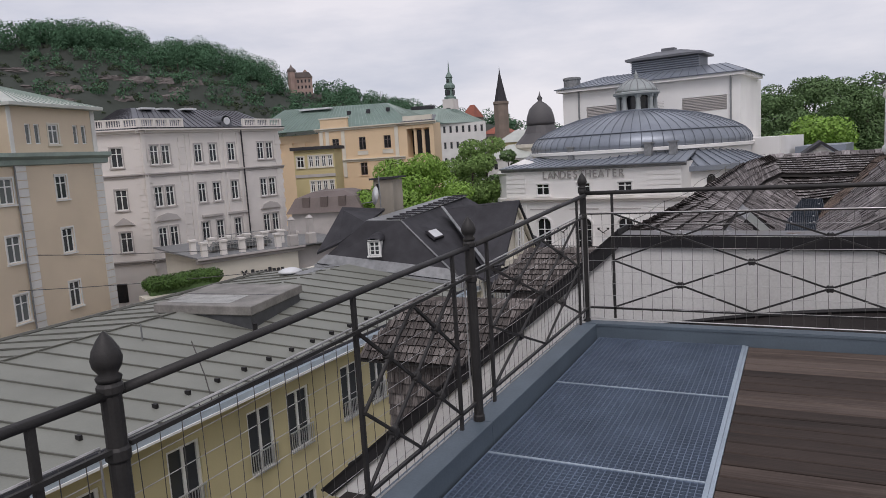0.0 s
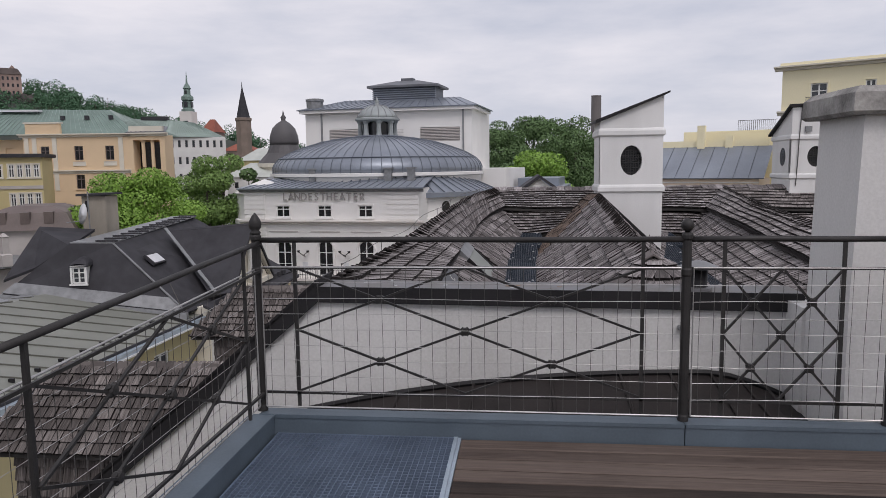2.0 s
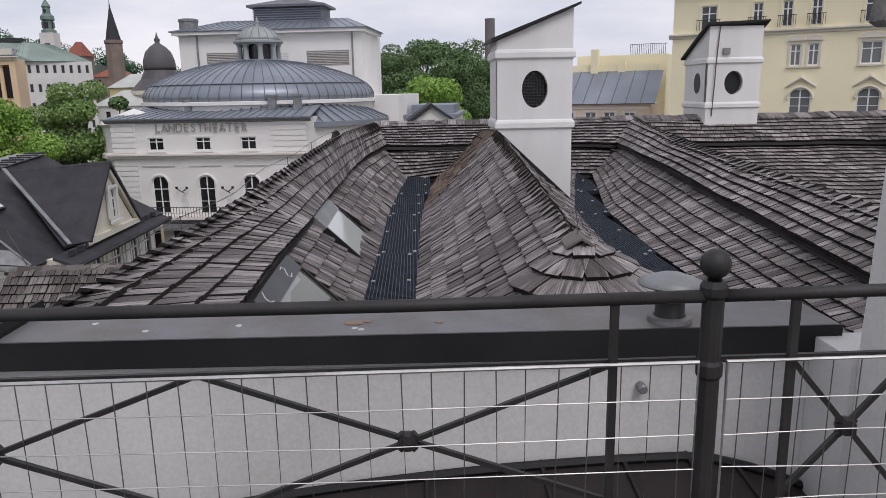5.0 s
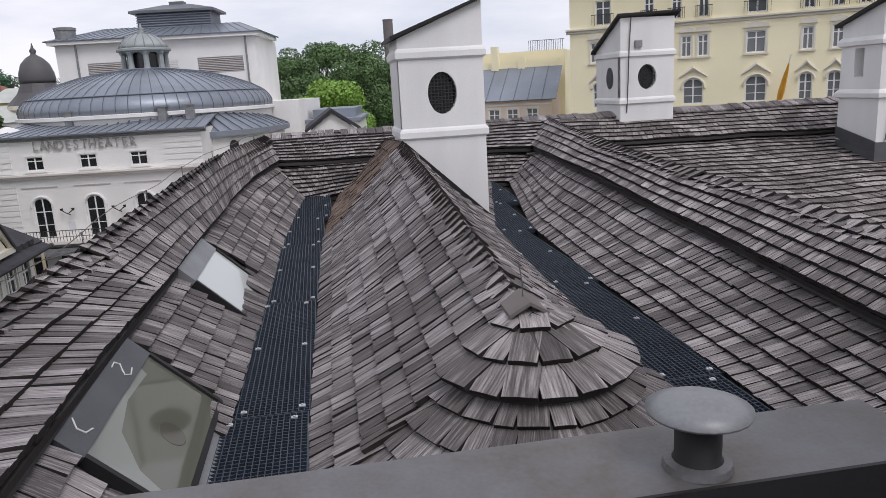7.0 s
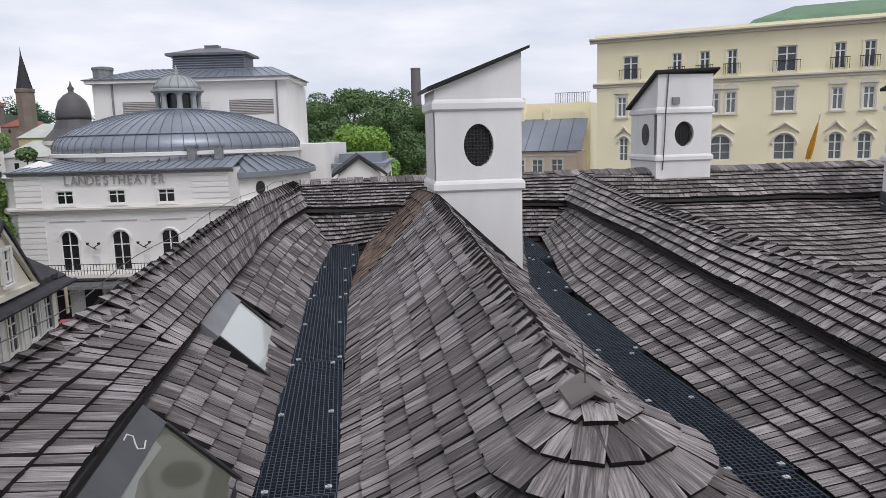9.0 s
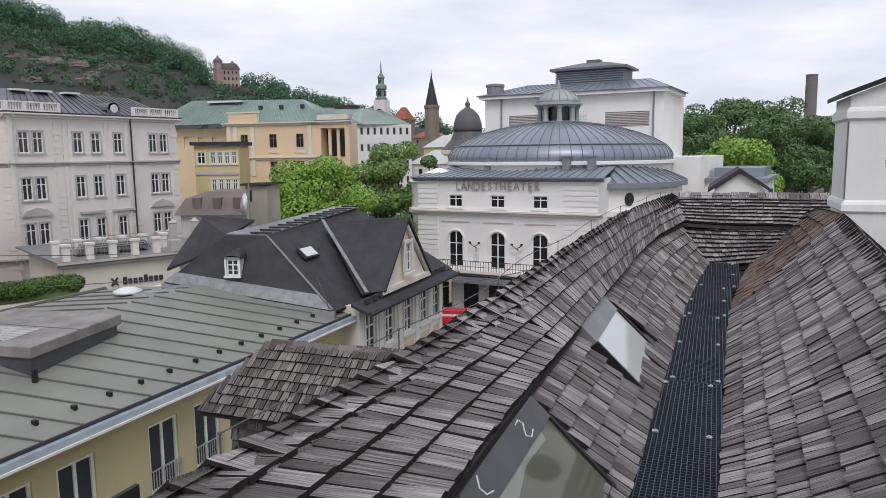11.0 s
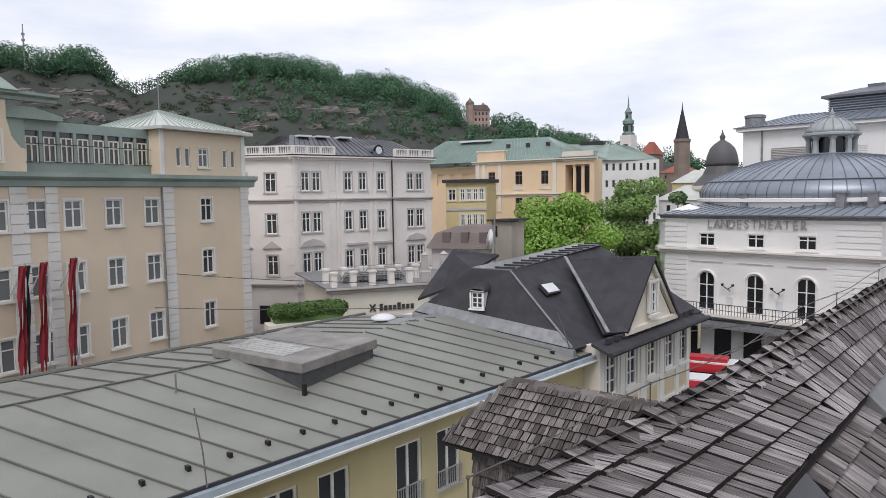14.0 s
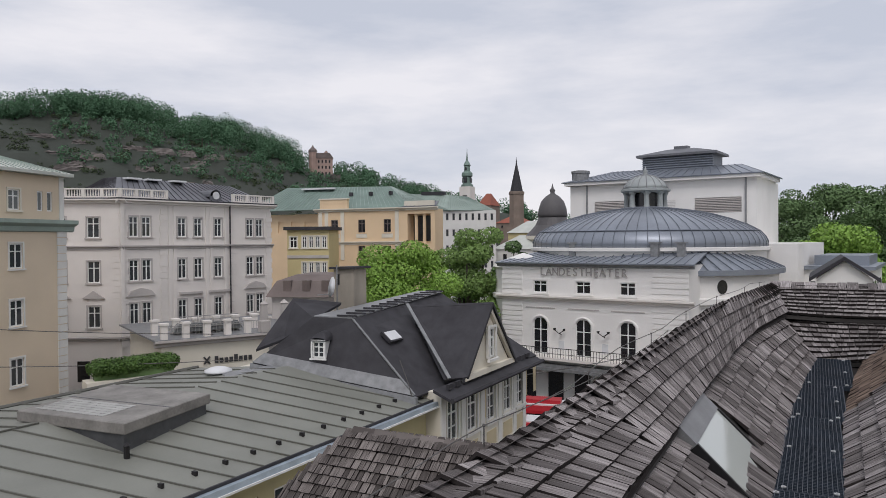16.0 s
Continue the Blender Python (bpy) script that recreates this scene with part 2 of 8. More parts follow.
M_PALEROOF = mat("pale_sheet_roof", (0.46, 0.48, 0.44), 0.55, 0.12, 0.4, 8, 0.05)
M_DARKSHEET = mat("dark_grey_sheet", (0.135, 0.14, 0.155), 0.5, 0.2, 0.5, 10, 0.05, metal=0.2)
M_OCHRE = mat("apricot_plaster", (0.70, 0.53, 0.345), 0.9, 0.08, 0.2, 8, 0.1)
M_STRAW = mat("straw_plaster", (0.55, 0.47, 0.25), 0.9, 0.08, 0.2, 8, 0.1)
M_BROWNROOF = mat("brown_sheet_roof", (0.135, 0.105, 0.095), 0.6, 0.25, 0.4, 8, 0.05)
M_TWHITE = mat("theatre_white", (0.76, 0.745, 0.72), 0.85, 0.07, 0.2, 8, 0.1)
M_BLUEROOF = mat("blue_grey_sheet_roof", (0.235, 0.26, 0.30), 0.38, 0.2, 0.25, 8, 0.05, metal=0.35)
M_BLUESEAM = mat("roof_rib", (0.10, 0.115, 0.14), 0.5, 0.2)
M_PALACE = mat("butter_plaster", (0.86, 0.79, 0.55), 0.9, 0.06, 0.2, 8, 0.1)
M_LETTER = mat("bronze_letter", (0.33, 0.315, 0.30), 0.5, 0.1, 2, 10, 0)
M_LETTERD = mat("dark_letter", (0.04, 0.04, 0.042), 0.5, 0.1, 2, 10, 0)
M_BARK = mat("bark", (0.09, 0.075, 0.06), 0.9, 0.4, 3, 20, 0.5)
M_LEAF = mat("spring_leaf", (0.155, 0.265, 0.045), 0.6, 0.4, 0.6, 4, 0.0, island=0.6, spec=0.3)
M_HEDGE = mat("hedge_leaf", (0.055, 0.105, 0.022), 0.6, 0.4, 0.6, 4, 0.0, island=0.6, spec=0.3)
M_LEAF2 = mat("blossoming_leaf", (0.125, 0.20, 0.055), 0.6, 0.45, 0.8, 4, 0.0, island=0.6, spec=0.3)
M_LEAFD = mat("dark_leaf", (0.075, 0.125, 0.048), 0.7, 0.5, 0.15, 2, 0.0, island=0.6, spec=0.3)
M_LEAFH = mat("hill_leaf", (0.062, 0.126, 0.070), 0.8, 0.35, 0.03, 1, 0.0, island=0.7, spec=0.2)
M_SCRUB = mat("low_scrub", (0.046, 0.062, 0.034), 0.85, 0.4, 0.05, 1, 0.0, island=0.6, spec=0.2)
M_HILL = mat("scrub_slope", (0.034, 0.041, 0.033), 0.95, 0.35, 0.035, 0.4, 0.3, tint=(0.03, 0.032, 0.022))
M_ROCK = mat("cliff_rock", (0.145, 0.128, 0.120), 0.95, 0.55, 0.12, 1.0, 0.6)
M_ASPHALT = mat("asphalt", (0.055, 0.055, 0.056), 0.9, 0.3, 0.6, 20, 0.2)
M_FLAGRED = mat("red_cloth", (0.24, 0.022, 0.030), 0.9, 0.2, 1, 10, 0.0)
M_RED = mat("red_paint", (0.42, 0.02, 0.03), 0.4, 0.1, 1, 10, 0.0)
M_BLACKF = mat("black_cloth", (0.015, 0.015, 0.016), 0.9, 0.2)
M_GOLD = mat("gold_cloth", (0.62, 0.30, 0.03), 0.9, 0.2)
M_WHITEF = mat("white_cloth", (0.65, 0.64, 0.63), 0.9, 0.1)
M_BRICKTOWER = mat("brown_brick", (0.21, 0.165, 0.135), 0.9, 0.2, 0.3, 4, 0.1)
M_REDROOF = mat("red_tile", (0.27, 0.085, 0.055), 0.8, 0.25, 0.3, 4, 0.1)
M_PINK = mat("pink_stone", (0.33, 0.235, 0.20), 0.9, 0.2, 0.2, 4, 0.1)
M_DARKSTONE = mat("dark_lead_dome", (0.085, 0.08, 0.082), 0.6, 0.2, 0.2, 4, 0.05)
M_DISH = mat("white_dish", (0.62, 0.63, 0.64), 0.5, 0.1)
M_HATCH = mat("wired_glass_block", (0.19, 0.18, 0.165), 0.6, 0.45, 1.2, 10, 0.15, tint=(0.14, 0.13, 0.12))
M_GLASSBLOCK = mat("old_glass_block", (0.30, 0.30, 0.285), 0.35, 0.3, 2, 10, 0.1)
M_STACK = mat("beige_stack_render", (0.30, 0.27, 0.225), 0.9, 0.25, 1.0, 20, 0.2, streak=2)
M_LANTERN = mat("grey_green_lead", (0.30, 0.325, 0.325), 0.6, 0.2, 0.6, 8, 0.1)

# ---- mesh tools ----


class Geo:
    """Collects faces of one mesh."""

    def __init__(self):
        self.v, self.f = [], []

    def add(self, verts, faces):
        o = len(self.v)
        self.v += [tuple(p) for p in verts]
        self.f += [tuple(i + o for i in f) for f in faces]
        return self

    def box(self, x0, x1, y0, y1, z0, z1, m=None):
        vs = [Vector(p) for p in ((x0, y0, z0), (x1, y0, z0), (x1, y1, z0), (x0, y1, z0), (x0, y0, z1), (x1, y0, z1), (x1, y1, z1), (x0, y1, z1))]
        if m is not None:
            vs = [m @ p for p in vs]
        return self.add(vs, [(0, 3, 2, 1), (4, 5, 6, 7), (0, 1, 5, 4), (1, 2, 6, 5), (2, 3, 7, 6), (3, 0, 4, 7)])

    def bar(self, p0, p1, w, h=None, up=(0, 0, 1)):
        """A square bar from p0 to p1."""
        h = h or w
        p0, p1 = Vector(p0), Vector(p1)
        d = (p1 - p0).normalized()
        s = d.cross(Vector(up))
        if s.length < 1e-4:
            s = d.cross(Vector((0, 1, 0)))
        s.normalize()
        u = s.cross(d)
        c = [p + s * a * w / 2 + u * b * h / 2 for p in (p0, p1) for a, b in ((-1, -1), (1, -1), (1, 1), (-1, 1))]
        return self.add(c, [(0, 1, 2, 3), (7, 6, 5, 4), (0, 4, 5, 1), (1, 5, 6, 2), (2, 6, 7, 3), (3, 7, 4, 0)])

    def tube(self, pts, r, seg=6, closed=True):
        rings = []
        pts = [Vector(p) for p in pts]
        for i, p in enumerate(pts):
            d = (pts[min(i + 1, len(pts) - 1)] - pts[max(i - 1, 0)]).normalized()
            s = d.cross(Vector((0, 0, 1)))
            if s.length < 1e-3:
                s = d.cross(Vector((0, 1, 0)))
            s.normalize()
            u = s.cross(d)
            rr = r[i] if isinstance(r, (list, tuple)) else r
            rings.append([p + (s * math.cos(k * math.tau / seg) + u * math.sin(k * math.tau / seg)) * rr for k in range(seg)])
        return self.loft(rings, True, closed)

    def loft(self, rings, round_=True, caps=True):
        n = len(rings[0])
        fs = []
        for i in range(len(rings) - 1):
            for k in range(n if round_ else n - 1):
                a, b = i * n + k, i * n + (k + 1) % n
                fs.append((a, b, b + n, a + n))
        if caps:
            fs += [tuple(reversed(range(n))), tuple(range((len(rings) - 1) * n, len(rings) * n))]
        return self.add([p for r in rings for p in r], fs)

    def lathe(self, prof, at=(0, 0, 0), seg=12, sx=1.0, sy=1.0):
        return self.loft([[(at[0] + r * sx * math.cos(k * math.tau / seg), at[1] + r * sy * math.sin(k * math.tau / seg), at[2] + z) for k in range(seg)] for r, z in prof])

    def prism(self, poly, y0, y1, m=None):
        """An (x, z) outline pushed from y0 to y1."""
        n = len(poly)
        vs = [Vector((x, y, z)) for y in (y0, y1) for x, z in poly]
        if m is not None:
            vs = [m @ p for p in vs]
        return self.add(vs, [tuple(range(n)), tuple(reversed(range(n, 2 * n)))] + [(k, k + n, (k + 1) % n + n, (k + 1) % n) for k in range(n)])

    def mesh(self, name):
        me = bpy.data.meshes.new(name)
        me.from_pydata(self.v, [], self.f)
        bm = bmesh.new()
        bm.from_mesh(me)
        bmesh.ops.recalc_face_normals(bm, faces=bm.faces)
        bm.to_mesh(me)
        bm.free()
        return me


# The roofs and the town lie turned a little against the terrace.
SITE = [Matrix.Identity(4)]


def part(name, geo, material, parent=None, label="", smooth=False, m=None):
    me = geo.mesh(name) if isinstance(geo, Geo) else geo
    if material and not me.materials:
        me.materials.append(material)
    if smooth:
        me.shade_smooth()
    ob = new(name, me)
    if parent is not None:
        ob.parent = parent
    if m is not None:
        ob.matrix_basis = m
    if label:
        ob["label"] = label
    return ob


def thing(name, label, category, m=None, group="", kind=""):
    ob = new(name)
    ob.empty_display_size = 0.2
    ob.matrix_basis = SITE[-1] @ (m or Matrix.Identity(4))
    return tagged(ob, label, category, group, kind)


def solid(name, geo, material, label, category, group="", kind="", smooth=False, m=None):
    return tagged(part(name, geo, material, None, "", smooth, SITE[-1] @ (m or Matrix.Identity(4))), label, category, group, kind)


def lerp(a, b, t):
    return a + (b - a) * t


def along(points, t):
    """A point on a polyline whose points are (y, x, z), by y."""
    for (y0, x0, z0), (y1, x1, z1) in zip(points, points[1:]):
        if t <= y1 or (y1, x1, z1) == points[-1]:
            k = (t - y0) / (y1 - y0)
            return Vector((lerp(x0, x1, k), t, lerp(z0, z1, k)))
    return None


def path_point(points, a):
    """A point at the share a along a polyline of equal steps."""
    n = len(points) - 1
    i = min(int(a * n), n - 1)
    return Vector(points[i]).lerp(Vector(points[i + 1]), a * n - i)


UNIT_SHINGLES = {}


def unit_shingles(material):
    made = []
    rng = random.Random(5)
    for k in range(7):
        t = 0.027 + 0.009 * rng.random()
        lift = 0.020 + 0.008 * rng.random()
        skew, c = rng.uniform(-0.010, 0.010), rng.uniform(0, 0.015)
        vs = [(-0.5, skew, lift), (0.5, -skew, lift + c * 0.3), (0.5, -skew, lift + t), (-0.5, skew, lift + t), (-0.5, 1, 0.002), (0.5, 1, 0.002), (0.0, skew * 0.5, lift + t + c * 0.2)]
        fs = [(0, 1, 2, 6, 3), (3, 6, 2, 5, 4), (1, 5, 2), (0, 3, 4)]
        me = bpy.data.meshes.new("shingle")
        me.from_pydata(vs, [], fs)
        uv = me.uv_layers.new(name="UVMap")
        off = rng.random() * 20
        for lp in me.loops:
            x, y, _ = vs[lp.vertex_index]
            uv.data[lp.index].uv = (x * 0.13 + off, y * 0.25 + off)
        me.materials.append(material)
        # Butts and side edges: end grain plus joint shade as one dark colour.
        me.materials.append(M_BUTT_SHADE)
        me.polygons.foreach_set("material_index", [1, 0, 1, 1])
        made.append(me)
    UNIT_SHINGLES[material.name] = made


def shingles(parent, S, exposure=0.17, width=(0.09, 0.17), seed=1, single=None, material=None, a_range=None, cut=None, wild=1.0, gap=0.005, thick=1.0):
    """Courses of shingles on the surface S(a, b): a along the courses, b up the slope. Those for which single(p) holds are parts
    of their own, at most 300; the rest is one mesh."""
    rng = random.Random(seed)
    material = material or M_SHINGLE
    Lb = (S(0.5, 1.0) - S(0.5, 0.0)).length
    nb = max(1, round(Lb / exposure))
    vs, fs, uvs = [], [], []
    count = 0
    for j in range(nb):
        b0 = j / nb
        b1 = min((j + 1.75) / nb, 1.02)
        pts = [S(k / 12, b0 + 0.4 / nb) for k in range(13)]
        La = sum((q - p).length for p, q in zip(pts, pts[1:]))
        a = -rng.random() * 0.06 / La
        while a < 1:
            w = rng.uniform(*width) / La
            a1 = min(a + w, 1.0)
            a0 = max(a, 0.0)
            a = a + w
            if a1 - a0 < 0.03 / La:
                continue
            db = rng.uniform(-0.035, 0.03) / nb * wild
            g = gap / La
            p0, p1 = S(a0 + g, b0 + db), S(a1 - g, b0 + db + rng.uniform(-0.025, 0.025) / nb * wild)
            q0, q1 = S(a0 + g, b1), S(a1 - g, b1)
            if cut and cut((p0 + p1) / 2):
                continue
            n = (p1 - p0).cross(q0 - p0)
            if n.length < 1e-7:
                continue
            n.normalize()
            if n.z < 0:
                n = -n
            if single and count < 300 and single(p0):
                count += 1
                X, Y = p1 - p0, (q0 + q1) / 2 - (p0 + p1) / 2
                w_, l_ = X.length, Y.length
                X.normalize()
                Y.normalize()
                Z = X.cross(Y).normalized()
                if Z.z < 0:
                    X, Z = -X, -Z
                Y = Z.cross(X)
                if material.name not in UNIT_SHINGLES:
                    unit_shingles(material)
                o = new("shingle", UNIT_SHINGLES[material.name][rng.randrange(7)])
                o.parent = parent
                c = (p0 + p1) / 2
                o.matrix_basis = Matrix(((X.x * w_, Y.x * l_, Z.x, c.x), (X.y * w_, Y.y * l_, Z.y, c.y), (X.z * w_, Y.z * l_, Z.z, c.z), (0, 0, 0, 1)))
                continue
            lift = 0.020 + 0.008 * rng.random() * wild
            th = (0.027 + 0.009 * rng.random()) * thick
            tw = rng.uniform(-0.004, 0.004) * wild
            k = len(vs)
            vs += [p0 + n * lift, p1 + n * (lift + tw), p1 + n * (lift + th + tw), p0 + n * (lift + th), q0 + n * 0.003, q1 + n * 0.003]
            fs += [(k, k + 1, k + 2, k + 3), (k + 3, k + 2, k + 5, k + 4), (k + 1, k + 5, k + 2), (k, k + 3, k + 4)]
            o, wm, lm = rng.random() * 30, (p1 - p0).length, (q0 - p0).length
            q = [(o, o), (o + wm, o), (o + wm, o), (o, o), (o, o + lm), (o + wm, o + lm)]
            uvs += [q[0], q[1], q[2], q[3], q[3], q[2], q[5], q[4], q[1], q[5], q[2], q[0], q[3], q[4]]
    if vs:
        me = bpy.data.meshes.new("shingle_courses")
        me.from_pydata([tuple(p) for p in vs], [], fs)
        uv = me.uv_layers.new(name="UVMap")
        uv.data.foreach_set("uv", np.array(uvs, dtype=np.float32).ravel())
        me.materials.append(material)
        # Slot 1 darkens butts and sides: grain and course shadow together.
        me.materials.append(M_BUTT_SHADE)
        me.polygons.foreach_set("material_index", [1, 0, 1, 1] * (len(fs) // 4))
        ob = new("shingle_courses", me)
        ob.parent = parent
        tagged(ob, kind="stuff")


def sheet(S, na, nb, thick=0.0, down=(0, 0, -1)):
    """A surface of S(a, b) as a slab."""
    g = Geo()
    top = [[S(i / na, j / nb) for i in range(na + 1)] for j in range(nb + 1)]
    n = na + 1
    vs = [p for r in top for p in r]
    fs = [(j * n + i, j * n + i + 1, (j + 1) * n + i + 1, (j + 1) * n + i) for j in range(nb) for i in range(na)]
    g.add(vs, fs)
    if thick:
        d = Vector(down) * thick
        g.add([p + d for p in vs], [tuple(reversed(f)) for f in fs])
        edge = list(range(n)) + [j * n + n - 1 for j in range(1, nb + 1)] + [nb * n + i for i in range(n - 2, -1, -1)] + [j * n for j in range(nb - 1, 0, -1)]
        N = len(vs)
        g.f += [(edge[k], edge[(k + 1) % len(edge)], edge[(k + 1) % len(edge)] + N, edge[k] + N) for k in range(len(edge))]
    return g



# ---- the roof terrace ----
DECK = -0.10
floor_slab = solid("floor", Geo().box(-0.12, 9.0, -9.0, -0.0, -0.45, -0.17), M_DARKROOF, "dark base slab under the deck and gratings", "floor", kind="structure")

deck = thing("deck", "weathered brown timber decking with dark joints", "deck", kind="structure")
plank_meshes = []
rng = random.Random(3)
for k in range(5):
    g = Geo()
    n = 10
    L0 = 7.6
    prof = []
    for i in range(n + 1):
        x = 1.262 + L0 * i / n
        dz = rng.uniform(-0.0015, 0.0015)
        prof.append([(x, -0.065, -0.03), (x, -0.065, dz - 0.006), (x, -0.058, dz), (x, 0.058, dz), (x, 0.065, dz - 0.006), (x, 0.065, -0.03)])
    g.loft(prof, True, True)
    me = g.mesh("plank")
    me.materials.append(M_DECK)
    plank_meshes.append(me)
for k in range(61):
    p = new("plank", plank_meshes[rng.randrange(5)])
    p.parent = deck
    p.matrix_basis = pose(0, -0.155 - 0.1425 * k, DECK + rng.uniform(-0.002, 0.002), rng.uniform(-0.3, 0.3), 0, 0)


def grating(nx, ny, w, l, depth, bar, flat):
    """An open bar grating w by l with its border."""
    g = Geo()
    for i in range(nx + 1):
        x = w * i / nx
        g.box(x - bar / 2, x + bar / 2, 0, l, -depth, 0)
    for j in range(ny + 1):
        y = l * j / ny
        g.box(0, w, y - bar / 2, y + bar / 2, -depth * flat, -0.001)
    return g


def grating_thing(w, l, nx, ny, material, m, label, group, clips=True, border=0.028, depth=0.03, bar=0.004):
    t = thing("grating_panel", label, "grating", m, group)
    tagged(part("bar_grid", grating(nx, ny, w, l, depth, bar, 0.7), material, t), kind="stuff")
    fr = Geo()
    e = 0.007
    fr.box(-e, 0, -e, l + e, -border, 0.002).box(w, w + e, -e, l + e, -border, 0.002)
    fr.box(0, w, -e, 0, -border, 0.002).box(0, w, l, l + e, -border, 0.002)
    part("frame", fr, material, t)
    if clips:
        for cx in (0.075, w - 0.075):
            for cy in (0.06, l * 0.5, l - 0.06):
                c = Geo().box(cx - 0.018, cx + 0.018, cy - 0.014, cy + 0.014, 0, 0.008).lathe([(0.008, 0.008), (0.008, 0.014), (0.004, 0.016)], (cx, cy, 0), 6)
                part("clip", c, M_CLIP, t, "bright steel clip")
    return t


M_GRATE_EDGE = mat("pale_grating_edge", (0.33, 0.39, 0.45), 0.45, 0.2, 3, 90, 0.05, metal=0.3)
for k in range(7):
    t = grating_thing(1.09, 1.185, 33, 36, M_GRATE, pose(0.125, -1.262 - 1.2 * k, DECK + 0.002), "galvanised blue-grey floor grating panel beside the deck", "floor gratings of the terrace", clips=False, depth=0.028, bar=0.0035)
    e = Geo().box(-0.002, 1.092, -0.012, 0.004, -0.03, 0.006).box(1.09, 1.112, -0.012, 1.19, -0.03, 0.006)
    part("edge_strip", e, M_GRATE_EDGE, t)
trim = Geo().box(1.238, 1.258, -8.6, -0.075, -0.14, DECK + 0.004)
solid("trim", trim, M_GRATE_EDGE, "pale metal edge strip between grating and deck", "trim", kind="structure")

kerb = thing("kerb", "blue-grey sheet metal upstand round the terrace", "kerb", kind="structure")
for x0, x1 in ((0.0, 2.56), (2.566, 3.72), (3.726, 9.0)):
    g = Geo().prism([(x0, -0.2), (x1, -0.2), (x1, 0.018), (x0, 0.018)], -0.072, 0.05)
    g.box(x0, x1, -0.078, -0.072, 0.0, 0.022)
    part("kerb_sheet", g, M_KERB, kerb)
for y0, y1 in ((-2.33, -0.073), (-4.6, -2.335), (-9, -4.605)):
    g = Geo().box(-0.06, 0.098, y0, y1, -0.2, 0.018)
    g.box(0.098, 0.103, y0, y1, 0.0, 0.022)
    part("kerb_sheet", g, M_KERB, kerb)


# ---- railing ----
def finial_geo(bud):
    g = Geo()
    if bud:
        prof = [(0.030, 0.0), (0.034, 0.012), (0.024, 0.022), (0.036, 0.04), (0.040, 0.06), (0.034, 0.085), (0.020, 0.11), (0.006, 0.128), (0.001, 0.132)]
    else:
        prof = [(0.018, 0.0), (0.016, 0.012)] + [(0.038 * math.sin(a), 0.045 - 0.038 * math.cos(a)) for a in (0.45, 0.8, 1.2, 1.57, 2.0, 2.4, 2.8, 3.1)]
    return g.lathe(prof, (0, 0, 0), 12)


KNOT = Geo()
KNOT.lathe([(0.004, -0.02), (0.022, -0.017), (0.026, 0), (0.022, 0.017), (0.004, 0.02)], (0, 0, 0), 10)
for a in (45, 135):
    c, s = math.cos(radians(a)) * 0.03, math.sin(radians(a)) * 0.03
    KNOT.tube([(-c, -s, 0.0), (c, s, 0.0)], 0.012, 6)
KNOT_ME = KNOT.mesh("knot")
KNOT_ME.materials.append(M_IRON)


